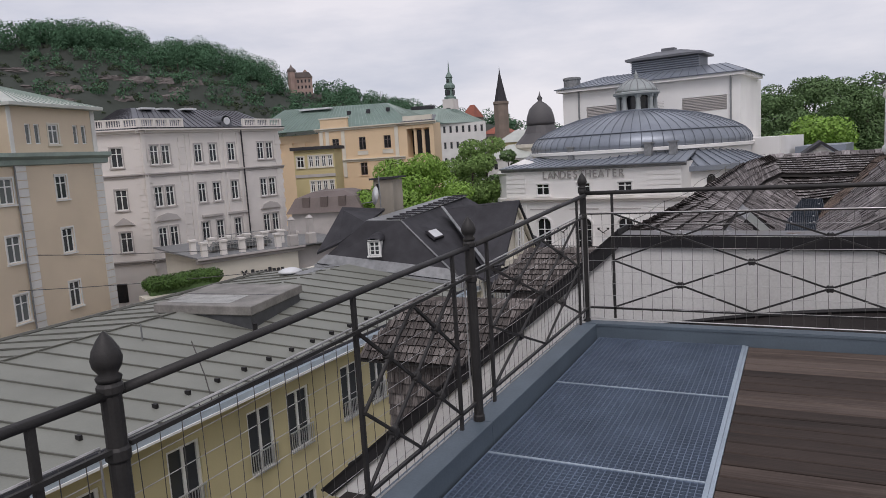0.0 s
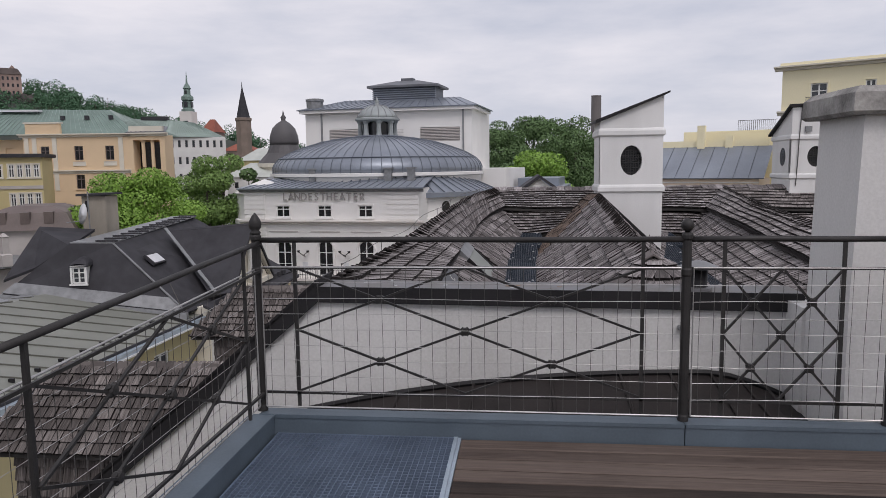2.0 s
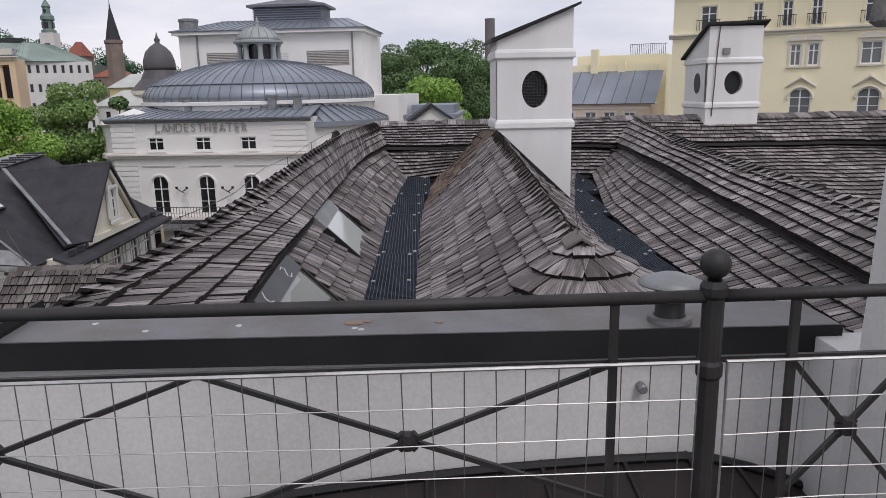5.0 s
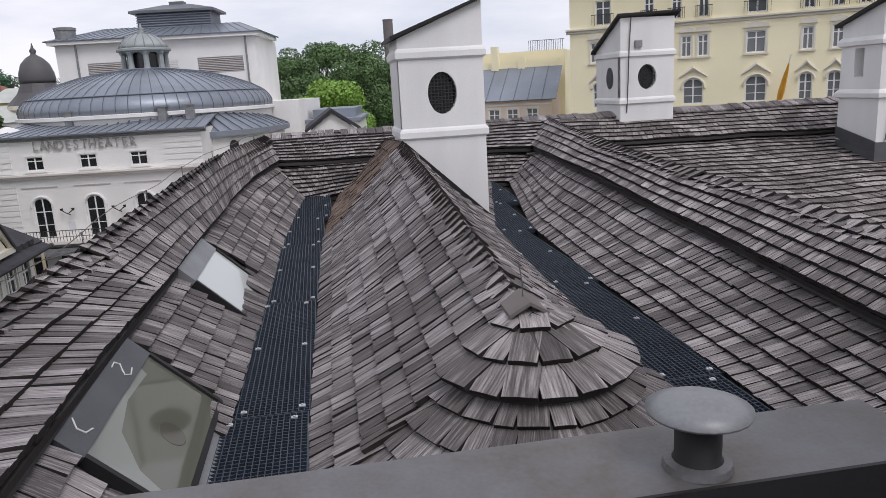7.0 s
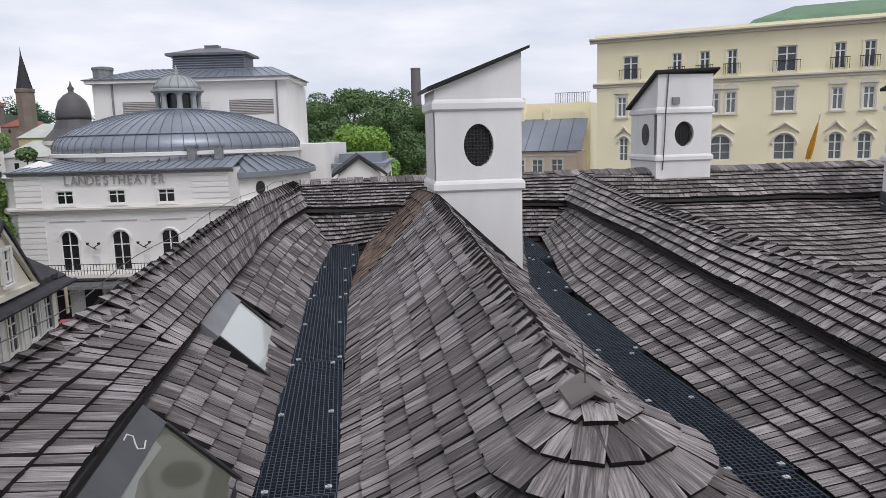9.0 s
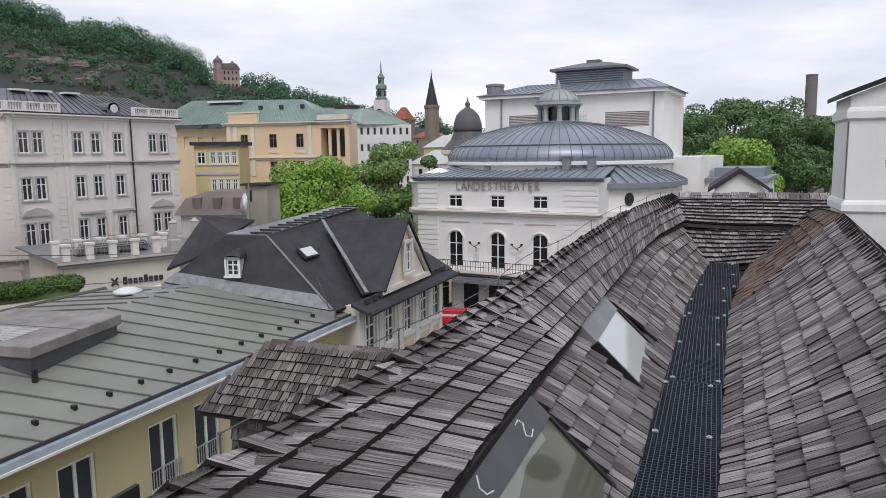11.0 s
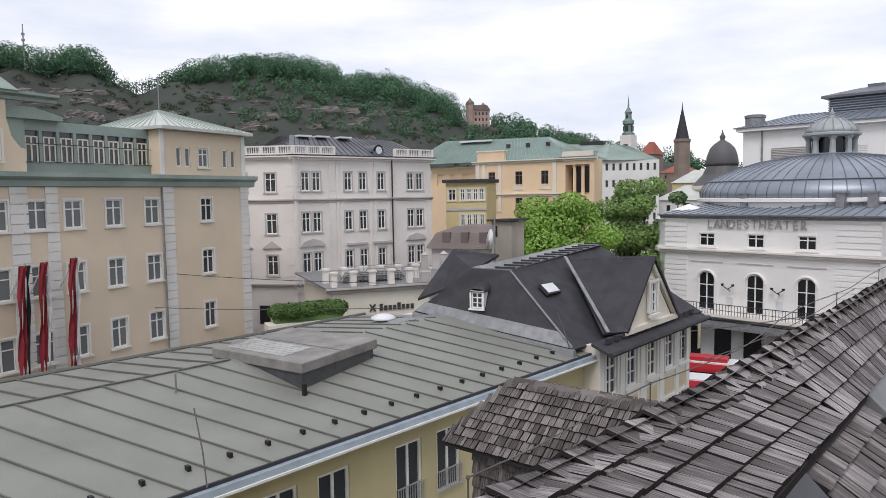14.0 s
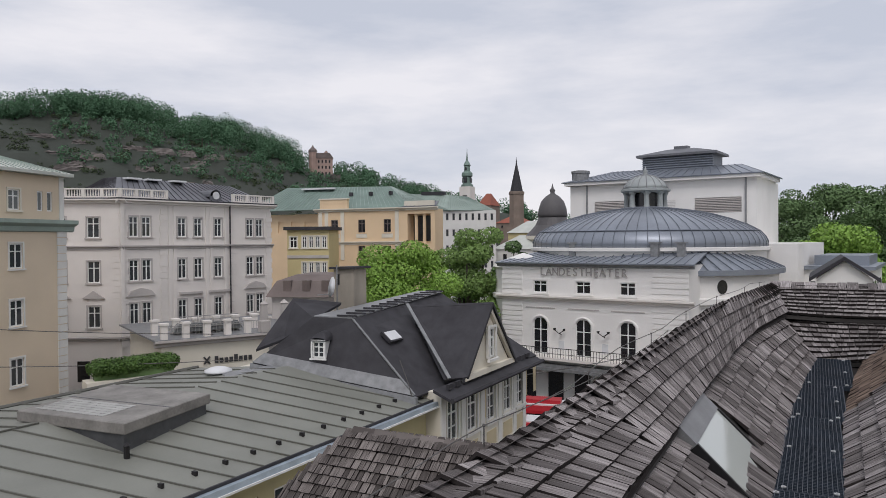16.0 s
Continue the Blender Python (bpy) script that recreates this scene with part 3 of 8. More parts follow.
def railing_panel(L, m, bars, label, bud=True, corner=False, h0=1.0, h1=1.0):
    """A bay of iron railing from its post at local x 0 to x L, with lattice, knots and a wire mesh panel; its height runs from h0
    to h1 of the full one, and a bay that starts at a corner has no post of its own."""
    t = thing("railing_bay", label, "railing", m, "railing bays of the terrace")
    p = Geo()
    p.lathe([(0.032, 0.0), (0.032, 0.03), (0.027, 0.04), (0.027, 0.86), (0.033, 0.87), (0.033, 0.90), (0.027, 0.91), (0.027, 1.07), (0.034, 1.08), (0.034, 1.10), (0.026, 1.115)], (0, 0, 0.0), 12)
    if not corner:
        post = part("post", p, M_IRON, t, smooth=False)
        part("finial", finial_geo(bud), M_IRON, post, m=pose(0, 0, 1.112 * h0), smooth=True)
    part("top_rail", Geo().tube([(0.0, 0, 1.075), (L * 0.35, 0, 1.078), (L * 0.7, 0, 1.073), (L, 0, 1.075)], 0.017, 8), M_IRON, t, smooth=True)
    b0, b1 = bars
    for x in bars:
        part("upright", Geo().bar((x, 0, 0.03), (x, 0, 1.062), 0.016, 0.02, (1, 0, 0)), M_IRON, t)
    zb, zt = 0.13, 0.905
    part("lower_rail", Geo().bar((0.03, 0, zb - 0.01), (L - 0.03, 0, zb - 0.01), 0.016, 0.016), M_IRON, t)
    part("middle_rail", Geo().bar((0.03, 0.012, zt), (L - 0.03, 0.012, zt), 0.012, 0.016), M_IRON, t)
    zm, xm = (zb + zt) / 2, (b0 + b1) / 2
    q0, q1 = b0 + (b1 - b0) * 0.25, b0 + (b1 - b0) * 0.75
    y = 0.0
    for a, b in (((b0, zb), (b1, zt)), ((b0, zt), (b1, zb)), ((b0, zm), (xm, zt)), ((b0, zm), (xm, zb)), ((b1, zm), (xm, zt)), ((b1, zm), (xm, zb))):
        part("lattice_bar", Geo().bar((a[0], y, a[1]), (b[0], y, b[1]), 0.013, 0.013), M_IRON, t)
        y += 0.003
    for x, z in ((xm, zm), (q0, (zm + zt) / 2), (q1, (zm + zt) / 2), (q0, (zm + zb) / 2), (q1, (zm + zb) / 2)):
        k = new("knot", KNOT_ME)
        k.parent = t
        k.matrix_basis = pose(x, 0.004, z * lerp(h0, h1, x / L), 90, 0, 0)
    r = random.Random(int(L * 1000))
    n = round(L / 0.078)
    wires = []
    for i in range(1, n):
        x = L * i / n
        wires.append(Geo().tube([(x + r.uniform(-0.004, 0.004), -0.022, 0.035), (x + r.uniform(-0.007, 0.007), -0.022, 0.45), (x + r.uniform(-0.004, 0.004), -0.022, 0.905)], 0.0017, 4))
    for j in range(1, 9):
        z = 0.04 + 0.87 * j / 9
        wires.append(Geo().tube([(0.035, -0.025, z + r.uniform(-0.006, 0.006)), (L * 0.3, -0.025, z + r.uniform(-0.008, 0.008)), (L * 0.65, -0.025, z + r.uniform(-0.008, 0.008)), (L - 0.035, -0.025, z)], 0.0017, 4))
    mesh_frame = Geo()
    mesh_frame.tube([(0.036, -0.024, 0.035), (0.036, -0.024, 0.912), (L - 0.036, -0.024, 0.912), (L - 0.036, -0.024, 0.035), (0.036, -0.024, 0.035)], 0.0055, 6)
    wm = part("mesh_panel", mesh_frame, M_WIRE, t, "pale galvanised frame of the wire mesh")
    for i, g in enumerate(wires):
        part("wire", g, M_WIRED if i < n - 1 else M_WIRE, wm)
    if h0 != 1.0 or h1 != 1.0:
        for o in list(t.children) + list(wm.children):
            if not o.name.startswith("knot"):
                for v in o.data.vertices:
                    v.co.z *= lerp(h0, h1, v.co.x / L)
    return t


RAIL = "dark iron lattice railing with rosettes and wire mesh"
railing_panel(2.565, pose(0, 0, 0.02), (0.24, 2.32), RAIL + " facing roofs")
railing_panel(1.135, pose(2.565, 0, 0.02), (0.21, 0.86), "narrow " + RAIL, False)
railing_panel(2.4, pose(3.70, 0, 0.02), (0.24, 2.16), RAIL, False)
railing_panel(2.33, pose(0.02, 0, 0.02, 0, 0, -90), (0.26, 2.10), RAIL, corner=True, h0=0.985, h1=0.90)
railing_panel(2.25, pose(0.02, -2.33, 0.02, 0, 0, -90), (0.22, 1.13), RAIL, h0=0.90, h1=0.85)
railing_panel(2.25, pose(0.02, -4.58, 0.02, 0, 0, -90), (0.22, 2.03), RAIL, h0=0.85, h1=0.85)

# ---- white parapet wall with coping ----
SITE.append(pose(1.75, -0.6, 0, 0, 0, 0.27) @ pose(-1.75, 0.6, 0))
wall = Geo()
wall.prism([(0.02, 0.56), (3.72, 0.525), (3.72, -2.8), (-3.85, -2.8)], 1.31, 1.62)
part_wall = solid("wall_parapet", wall, M_WHITE, "stained white rendered parapet wall", "wall", kind="structure")
cop = Geo()
cop.prism([(0.02, 0.585), (3.72, 0.548), (3.72, 0.528), (0.02, 0.565)], 1.285, 1.655)
coping = thing("coping", "grey zinc coping with rust spots on the parapet", "coping", kind="structure")
part("top_sheet", cop, M_COPING, coping)
fa = Geo().prism([(0.0, 0.588), (3.72, 0.551), (3.72, 0.41), (0.0, 0.462)], 1.272, 1.285)
part("fascia", fa, M_FASCIA, coping, "black sheet fascia")
fs = Geo()
fs.prism([(0.0, 0.592), (0.0, 0.455), (-3.75, -2.78), (-3.9, -2.72), (-0.02, 0.60)], 1.268, 1.284)
fs.prism([(0.005, 0.60), (-3.9, -2.75), (-3.93, -2.72), (-0.02, 0.625)], 1.268, 1.74)
part("raking_fascia", fs, M_FASCIA, coping, "black raking verge sheet")
part("end_flange", Geo().box(-0.012, 0.004, 1.27, 1.76, 0.56, 0.64), M_FASCIA, coping)
for x, y in ((0.35, 1.52), (0.62, 1.40), (0.55, 1.62), (1.02, 1.45), (1.55, 1.38), (1.58, 1.36)):
    part("drop_stain", Geo().lathe([(0.016, 0.0), (0.015, 0.002), (0.004, 0.003)], (x, y, 0.586 - 0.01 * x), 8), M_CLIP, coping)
for x, y, r in ((1.545, 1.449, 0.032), (1.60, 1.47, 0.016), (1.93, 1.44, 0.014)):
    sr = random.Random(int(x * 100))
    ring = [(x + r * 1.6 * sr.uniform(0.6, 1.1) * math.cos(k * math.tau / 11), y + r * sr.uniform(0.6, 1.1) * math.sin(k * math.tau / 11)) for k in range(11)]
    part("rust_stain", Geo().loft([[(a, b, 0.5862 - 0.01 * a) for a, b in ring], [(a, b, 0.5885 - 0.01 * a) for a, b in ring]]), M_RUST, coping)
pipe = thing("vent_pipe", "weathered metal vent pipe with mushroom cap on the coping", "vent pipe", pose(2.98, 1.395, 0.577))
part("pipe", Geo().lathe([(0.08, -0.02), (0.075, 0.004), (0.066, 0.012), (0.066, 0.16)], seg=20), M_FASCIA, pipe, smooth=True)
part("collar", Geo().lathe([(0.10, -0.02), (0.095, 0.0), (0.06, 0.01)], seg=20), M_COPING, pipe, "pale sealing collar")
part("cap", Geo().lathe([(0.03, 0.155), (0.146, 0.152), (0.149, 0.160), (0.105, 0.180), (0.055, 0.199), (0.004, 0.210)], seg=24), M_LEAD, pipe, "shallow conical cap", smooth=True)

# ---- pier beside the parapet ----
pier = thing("chimney_pier", "tall white rendered pier with mossy concrete cap", "chimney")
part("shaft", Geo().prism([(3.625, -0.6), (5.3, -0.6), (5.3, 1.80), (3.66, 1.80), (3.625, 0.6)], 0.36, 1.0), M_WHITE, pier)
capg = Geo()
capg.loft([[(3.56 + e, 0.28 + e, z), (5.4 - e, 0.28 + e, z), (5.4 - e, 1.07 - e, z), (3.56 + e, 1.07 - e, z)] for e, z in ((0.02, 1.80), (0.0, 1.82), (0.01, 1.93), (0.05, 1.97))])
part("return_wall", Geo().box(3.60, 3.9, 1.002, 1.308, -0.9, 0.50), M_WHITE, pier)
part("cap", capg, M_CONCRETE, pier, "rough mossy concrete cap")
solid("pipe_stub", Geo().lathe([(0.022, 0), (0.022, 0.05), (0.016, 0.055)], seg=10), M_LEAD, "small grey pipe stub in the parapet wall", "pipe", m=pose(2.83, 1.31, 0.28, 90, 0, 0))


# ---- low dark roof between terrace and parapet ----
def lowroof(a, b):
    x = lerp(-0.1, 3.66, a)
    k = max(0.0, 1 - ((x - 3.05) / 3.3) ** 2)
    z = -0.47 + 0.395 * k if x < 3.05 else -0.075 - 0.20 * ((x - 3.05) / 0.61) ** 1.5
    return Vector((x, lerp(0.002, 1.31, b), lerp(min(z, -0.17) - 0.06, z, b)))


low = thing("low_roof", "dark sheet metal roof with seams between terrace and parapet", "roof", kind="structure")
part("roof_sheet", sheet(lowroof, 30, 6, 0.5), M_DARKROOF, low)
for a in (0.2, 0.36, 0.52, 0.66, 0.76, 0.84, 0.9):
    g = Geo().tube([lowroof(a, b / 6) + Vector((0, 0, 0.012)) for b in range(7)], 0.012, 5)
    part("seam", g, M_DARKROOF, low)
lip = Geo().tube([lowroof(k / 24, 0.97) + Vector((0, 0, 0.02)) for k in range(25)], 0.022, 6)
part("edge_roll", lip, M_FASCIA, low)

# ---- shingled roofs of the near building ----
RIDGE_L = [(1.72, 0.03, 0.56), (2.7, 0.11, 0.58), (4.0, 0.225, 0.62), (5.3, 0.33, 0.70), (6.6, 0.44, 0.78), (9.0, 0.63, 0.90), (11.0, 0.84, 0.93), (13.3, 1.04, 0.93)]
EAVE_L = [(1.70, 0.90, 0.48), (2.6, 0.82, 0.40), (4.4, 0.795, 0.375), (6.0, 0.79, 0.375), (8.6, 0.79, 0.40), (10.3, 0.92, 0.47), (12.0, 1.27, 0.55)]
FOOT_L = [(1.70, 1.25, -0.16), (3.5, 1.325, -0.16), (6.1, 1.375, -0.16), (8.6, 1.42, -0.16), (10.2, 1.55, -0.04), (11.1, 1.66, 0.03)]
GR_R = [(1.70, 1.78, -0.16), (3.6, 1.83, -0.16), (6.1, 1.89, -0.16), (8.6, 1.96, -0.16), (10.2, 2.13, -0.04), (11.1, 2.26, 0.03)]
RIDGE_M = [(2.85, 2.88, 0.60), (5.0, 2.93, 0.76), (7.0, 2.99, 0.86), (8.9, 3.04, 0.97), (11.0, 3.06, 0.90), (12.4, 3.08, 0.70)]
GR2_L = [(1.9, 3.75, -0.16), (2.7, 3.78, -0.16), (4.0, 3.83, -0.16), (5.8, 3.89, -0.16), (8.3, 4.07, -0.16), (10.0, 4.45, -0.05), (11.4, 4.78, 0.02)]
GR2_R = [(1.9, 4.22, -0.16), (2.6, 4.25, -0.16), (4.2, 4.33, -0.16), (5.8, 4.39, -0.16), (8.3, 4.58, -0.16), (10.0, 4.88, -0.05), (11.4, 5.12, 0.02)]
EAVE_R = [(1.6, 4.93, 0.22), (3.0, 4.99, 0.25), (4.3, 5.07, 0.305), (6.9, 5.23, 0.417), (9.5, 5.40, 0.52), (12.0, 5.75, 0.49)]
RIDGE_R = [(1.6, 5.40, 0.50), (3.2, 5.55, 0.55), (5.2, 5.74, 0.59), (8.3, 5.89, 0.70), (10.8, 6.1, 0.82), (13.3, 6.42, 0.93)]


def between(lo, hi, sag=0.0, lift=0.0, dx=0.0):
    def S(a, b):
        p = along(lo, lerp(lo[0][0], lo[-1][0], a)).lerp(along(hi, lerp(hi[0][0], hi[-1][0], a)) + Vector((dx, 0, lift)), b)
        w = noise.noise(Vector((p.x * 0.9, p.y * 0.7, 3.0))) * 0.022
        p.z += w - sag * math.sin(math.pi * b)
        return p
    return S


def in_skylight(p):
    return 0.6 < p.x < 1.32 and (2.48 < p.y < 3.78 or 5.30 < p.y < 6.66)


def roof(name, S, label, na=24, nb=6, **kw):
    r = thing(name, label, "roof", kind="structure")
    part("underlay", sheet(S, na, nb, 0.05), M_UNDER, r)
    shingles(r, S, **kw)
    return r


EAVE_LT = [(y, x + 0.02, z + 0.03) for y, x, z in EAVE_L]
EAVE_RT = [(y, x - 0.02, z + 0.025) for y, x, z in EAVE_R]
S_UL = between(EAVE_LT, RIDGE_L, 0.0)
S_LL = between(FOOT_L, EAVE_L, 0.0, -0.035, -0.03)
S_ML = between(GR_R, RIDGE_M, 0.04)
S_MR = between(GR2_L, RIDGE_M, 0.04)
S_LR = between(GR2_R, EAVE_R, 0.02, -0.045, 0.06)
S_UR = between(EAVE_RT, RIDGE_R)
G_LABEL = "weathered grey-brown wooden shingles on "
r_ul = roof("roof_left_upper", S_UL, G_LABEL + "the upper street-side slope", seed=11, exposure=0.205, width=(0.075, 0.135), single=lambda p: p.y < 4.6, wild=0.6)
r_ll = roof("roof_left_lower", S_LL, G_LABEL + "the slope above the valley walkway", seed=12, exposure=0.18, width=(0.08, 0.14), cut=in_skylight, single=lambda p: p.y < 6)
GR_RM = [(2.66, 1.82, -0.16)] + GR_R[1:4]
GR2_LM = [(2.66, 3.75, -0.16)] + GR2_L[2:]
r_ml = roof("roof_middle_left", between(GR_RM, RIDGE_M[:4], 0.04), G_LABEL + "the middle roof", seed=13, exposure=0.19, width=(0.055, 0.115), single=lambda p: p.y < 4.8, wild=1.0)
r_mf = roof("roof_middle_far", between(GR_R[3:], RIDGE_M[3:], 0.04), "rust-brown wooden shingles on the middle roof by the chimney", 8, 5, seed=23, exposure=0.18, width=(0.07, 0.13), material=M_RUSTWOOD)
r_mr = roof("roof_middle_right", between(GR2_LM, RIDGE_M, 0.04), G_LABEL + "the far side of the middle roof", seed=14, exposure=0.19, width=(0.07, 0.13), wild=1.0)
r_lr = roof("roof_right_lower", S_LR, G_LABEL + "the long slope beside the second walkway", seed=15, exposure=0.16, width=(0.06, 0.115), single=lambda p: p.y < 4.6, wild=0.9)
r_ur = roof("roof_right_upper", S_UR, G_LABEL + "the upper band of the long slope", seed=16, exposure=0.185, width=(0.07, 0.125), wild=0.6)


# Added dark strips draw the shadow gap beneath the overhanging upper layer.
for nm, ln, sd in (("eave_left", EAVE_LT, 1), ("eave_right", EAVE_RT, -1)):
    eb = Geo()
    pts = [along(ln, lerp(ln[0][0], ln[-1][0], k / 40)) for k in range(41)]
    eb.loft([[p + Vector((sd * 0.005, 0, 0.0)), p + Vector((sd * 0.005, 0, -0.03)), p + Vector((-sd * 0.06, 0, -0.04)), p + Vector((-sd * 0.06, 0, 0.0))] for p in pts])
    solid(nm, eb, M_BUTT_SHADE, "dark strip put in as the shadow gap under the upper shingle layer", "eave", kind="structure")


def rows(p, q, r, s):
    p, q, r, s = (Vector(v) for v in (p, q, r, s))

    def S(a, b):
        c = p.lerp(q, a).lerp(r.lerp(s, a), b)
        c.z += noise.noise(Vector((c.x * 0.8, c.y * 0.8, 7.0))) * 0.03
        return c
    return S


def far_upper(a, b):
    """The band below the far ridge, which dips where the middle roof meets it."""
    e = path_point([(1.27, 12.0, 0.55), (2.2, 12.15, 0.53), (3.2, 12.2, 0.53), (4.4, 12.15, 0.52), (5.75, 12.0, 0.49)], a)
    r = Vector((lerp(1.04, 6.42, a), 13.3, 0.93))
    c = e.lerp(r, b)
    c.z += noise.noise(Vector((c.x * 0.8, c.y * 0.8, 7.0))) * 0.025
    return c


r_fu = roof("roof_far_upper", far_upper, G_LABEL + "the far cross roof", seed=17, exposure=0.15, width=(0.09, 0.16))
r_fl = roof("roof_far_lower_left", rows((1.62, 11.0, 0.0), (2.75, 11.3, 0.10), (1.2, 12.2, 0.47), (3.3, 12.3, 0.46)), G_LABEL + "the head of the first valley", 8, 4, seed=18, exposure=0.13, width=(0.08, 0.14))
r_fr = roof("roof_far_lower_right", rows((4.2, 11.3, 0.05), (5.15, 11.3, 0.0), (3.6, 12.3, 0.45), (5.82, 12.2, 0.41)), G_LABEL + "the head of the second valley", 8, 4, seed=19, exposure=0.13, width=(0.08, 0.14))
r_eu = roof("roof_east_upper", rows((5.9, 11.95, 0.50), (24, 11.95, 0.36), (6.42, 13.3, 0.93), (24, 13.3, 0.78)), G_LABEL + "the ridge band of the further roof", 40, 3, seed=20, exposure=0.2, thick=0.8, width=(0.10, 0.2), material=M_SHINGLE_FAR)
r_el = roof("roof_east_lower", rows((6.2, 4.5, -1.36), (24, 4.5, -1.56), (5.6, 12.1, 0.40), (24, 12.1, 0.26)), "brown wooden shingles on the further roof slope", 40, 6, seed=21, exposure=0.2, thick=0.8, width=(0.10, 0.2), material=M_SHINGLE_FAR)

# Hidden outer slopes close the roofs.
solid("roof_north_back", sheet(rows((0.2, 17.5, -3.2), (24, 17.5, -3.2), (1.04, 13.32, 0.92), (24, 13.32, 0.80)), 20, 4, 0.1), M_UNDER, "dark back slope behind the far ridge", "roof", kind="structure")
r_out = thing("roof_street_side", "steep shingled street-side slope below the ridge", "roof", kind="structure")


def S_OUT(a, b):
    y = lerp(1.75, 13.3, a)
    t = along(RIDGE_L, max(y, 1.75)) + Vector((0, 0, -0.02))
    c = Vector((-3.6, y, -2.75)).lerp(t, b)
    return c


part("underlay", sheet(S_OUT, 12, 4, 0.15), M_UNDER, r_out)
shingles(r_out, S_OUT, seed=22, exposure=0.2, width=(0.1, 0.2), material=M_SHINGLE_FAR, cut=lambda p: p.y > 9.5)
solid("roof_right_back", sheet(rows((8.5, 1.6, -2.4), (9.0, 13.3, -2.4), (5.41, 1.6, 0.49), (6.43, 13.3, 0.91)), 12, 4, 0.08), M_UNDER, "dark outer slope of the long roof", "roof", kind="structure")


# ridge combs: short raised shingles lying across each ridge
def ridge_comb(name, line, label, step=0.2, up=0.05, seed=2, lean=0.22, pos=None, neg=None):
    rng = random.Random(seed)
    t = thing(name, label, "ridge", kind="structure")
    y, k = line[0][0], 0
    while y < line[-1][0] - 0.05:
        p, q = along(line, y), along(line, y + step)
        for s in (1, -1):
            foot = pos if s > 0 else neg
            lo = Vector((s * 0.75, 0, -0.7))
            if foot:
                lo = along(foot, y) - p
                lo.y = 0
            lo = lo.normalized() * lean
            h = up + rng.uniform(-0.008, 0.012)
            v = [p + Vector((0, -0.03, h)), q + Vector((0, 0, h - 0.035)), q + lo + Vector((0, 0, h - 0.035)), p + lo + Vector((0, -0.03, h))]
            g = Geo().add(v + [c - Vector((0, 0, 0.021)) for c in v], [(0, 1, 2, 3), (7, 6, 5, 4), (0, 4, 5, 1), (1, 5, 6, 2), (2, 6, 7, 3), (3, 7, 4, 0)])
            me = g.mesh("ridge_shingle")
            uv = me.uv_layers.new(name="UVMap")
            o = rng.random() * 20
            for lp in me.loops:
                c = me.vertices[lp.vertex_index].co
                uv.data[lp.index].uv = (c.y + o, (c.x + c.z) + o)
            rs = part("ridge_shingle", me, M_SHINGLE, t)
            # The near end holds end grain and the shadow line between pieces.
            rs.data.materials.append(M_BUTT_SHADE)
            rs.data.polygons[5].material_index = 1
            k += 1
        y += step * rng.uniform(0.92, 1.06)


ridge_comb("ridge_left", RIDGE_L, "raised comb of short shingles along the street-side ridge", 0.17, 0.052, 31, 0.21, EAVE_LT)
ridge_comb("ridge_middle", RIDGE_M[:4], "raised comb of short shingles along the middle ridge", 0.13, 0.046, 32, 0.12, GR2_L, GR_R)
ridge_comb("ridge_right", RIDGE_R, "raised comb of short shingles along the long ridge", 0.17, 0.05, 33, 0.19, None, EAVE_RT)


def ridge_comb_x(name, x0, x1, y, z, label, seed):
    t = thing(name, label, "ridge", kind="structure")
    rng = random.Random(seed)
    g = Geo()
    x = x0
    while x < x1:
        w = rng.uniform(0.11, 0.19)
        h = rng.uniform(0.02, 0.05)
        for s in (-1, 1):
            g.add([(x, y, z + h), (x + w - 0.01, y, z + h), (x + w - 0.01, y + s * 0.26, z + h - 0.085), (x, y + s * 0.26, z + h - 0.085), (x, y, z + h - 0.03), (x + w - 0.01, y, z + h - 0.03), (x + w - 0.01, y + s * 0.26, z + h - 0.115), (x, y + s * 0.26, z + h - 0.115)],
                  [(0, 1, 2, 3), (7, 6, 5, 4), (0, 4, 5, 1), (1, 5, 6, 2), (2, 6, 7, 3), (3, 7, 4, 0)])
        x += w
    me = g.mesh("ridge_shingles")
    uv = me.uv_layers.new(name="UVMap")
    for lp in me.loops:
        c = me.vertices[lp.vertex_index].co
        uv.data[lp.index].uv = (c.x, c.y)
    tagged(part("ridge_shingles", me, M_SHINGLE, t), kind="stuff")


ridge_comb_x("ridge_far", 1.0, 24, 13.3, 0.955, "shingled crest of the far cross roof", 34)

# ---- the rounded hip end with its fan of shingles ----
hip = thing("roof_hip_end", "rounded hip end with a fan of split wooden shingles", "roof", kind="structure")
AP = Vector((2.92, 2.86, 0.60))


def fan(r0, r1, z0, z1, a0=10, a1=190):
    def S(a, b):
        ang = radians(lerp(a0, a1, a))
        r = lerp(r1, r0, b)
        return Vector((AP.x - math.cos(ang) * r, AP.y - math.sin(ang) * r * 1.08, lerp(z1, z0, b)))
    return S


S_F1 = fan(0.05, 0.48, 0.62, 0.33)
S_F2 = fan(0.28, 0.98, 0.40, -0.15)
part("underlay", sheet(fan(0.05, 0.46, 0.61, 0.335), 24, 3, 0.012), M_UNDER, hip)
part("underlay", sheet(S_F2, 24, 3, 0.05), M_UNDER, hip)
shingles(hip, S_F1, exposure=0.17, width=(0.09, 0.15), seed=41, single=lambda p: True, wild=0.35)
shingles(hip, S_F2, exposure=0.15, width=(0.09, 0.15), seed=42, single=lambda p: True)
hood = thing("roof_vent_hood", "small shingled ridge vent with a thin lightning rod", "roof vent", pose(2.885, 2.80, 0.645) @ Matrix.Scale(0.8, 4))
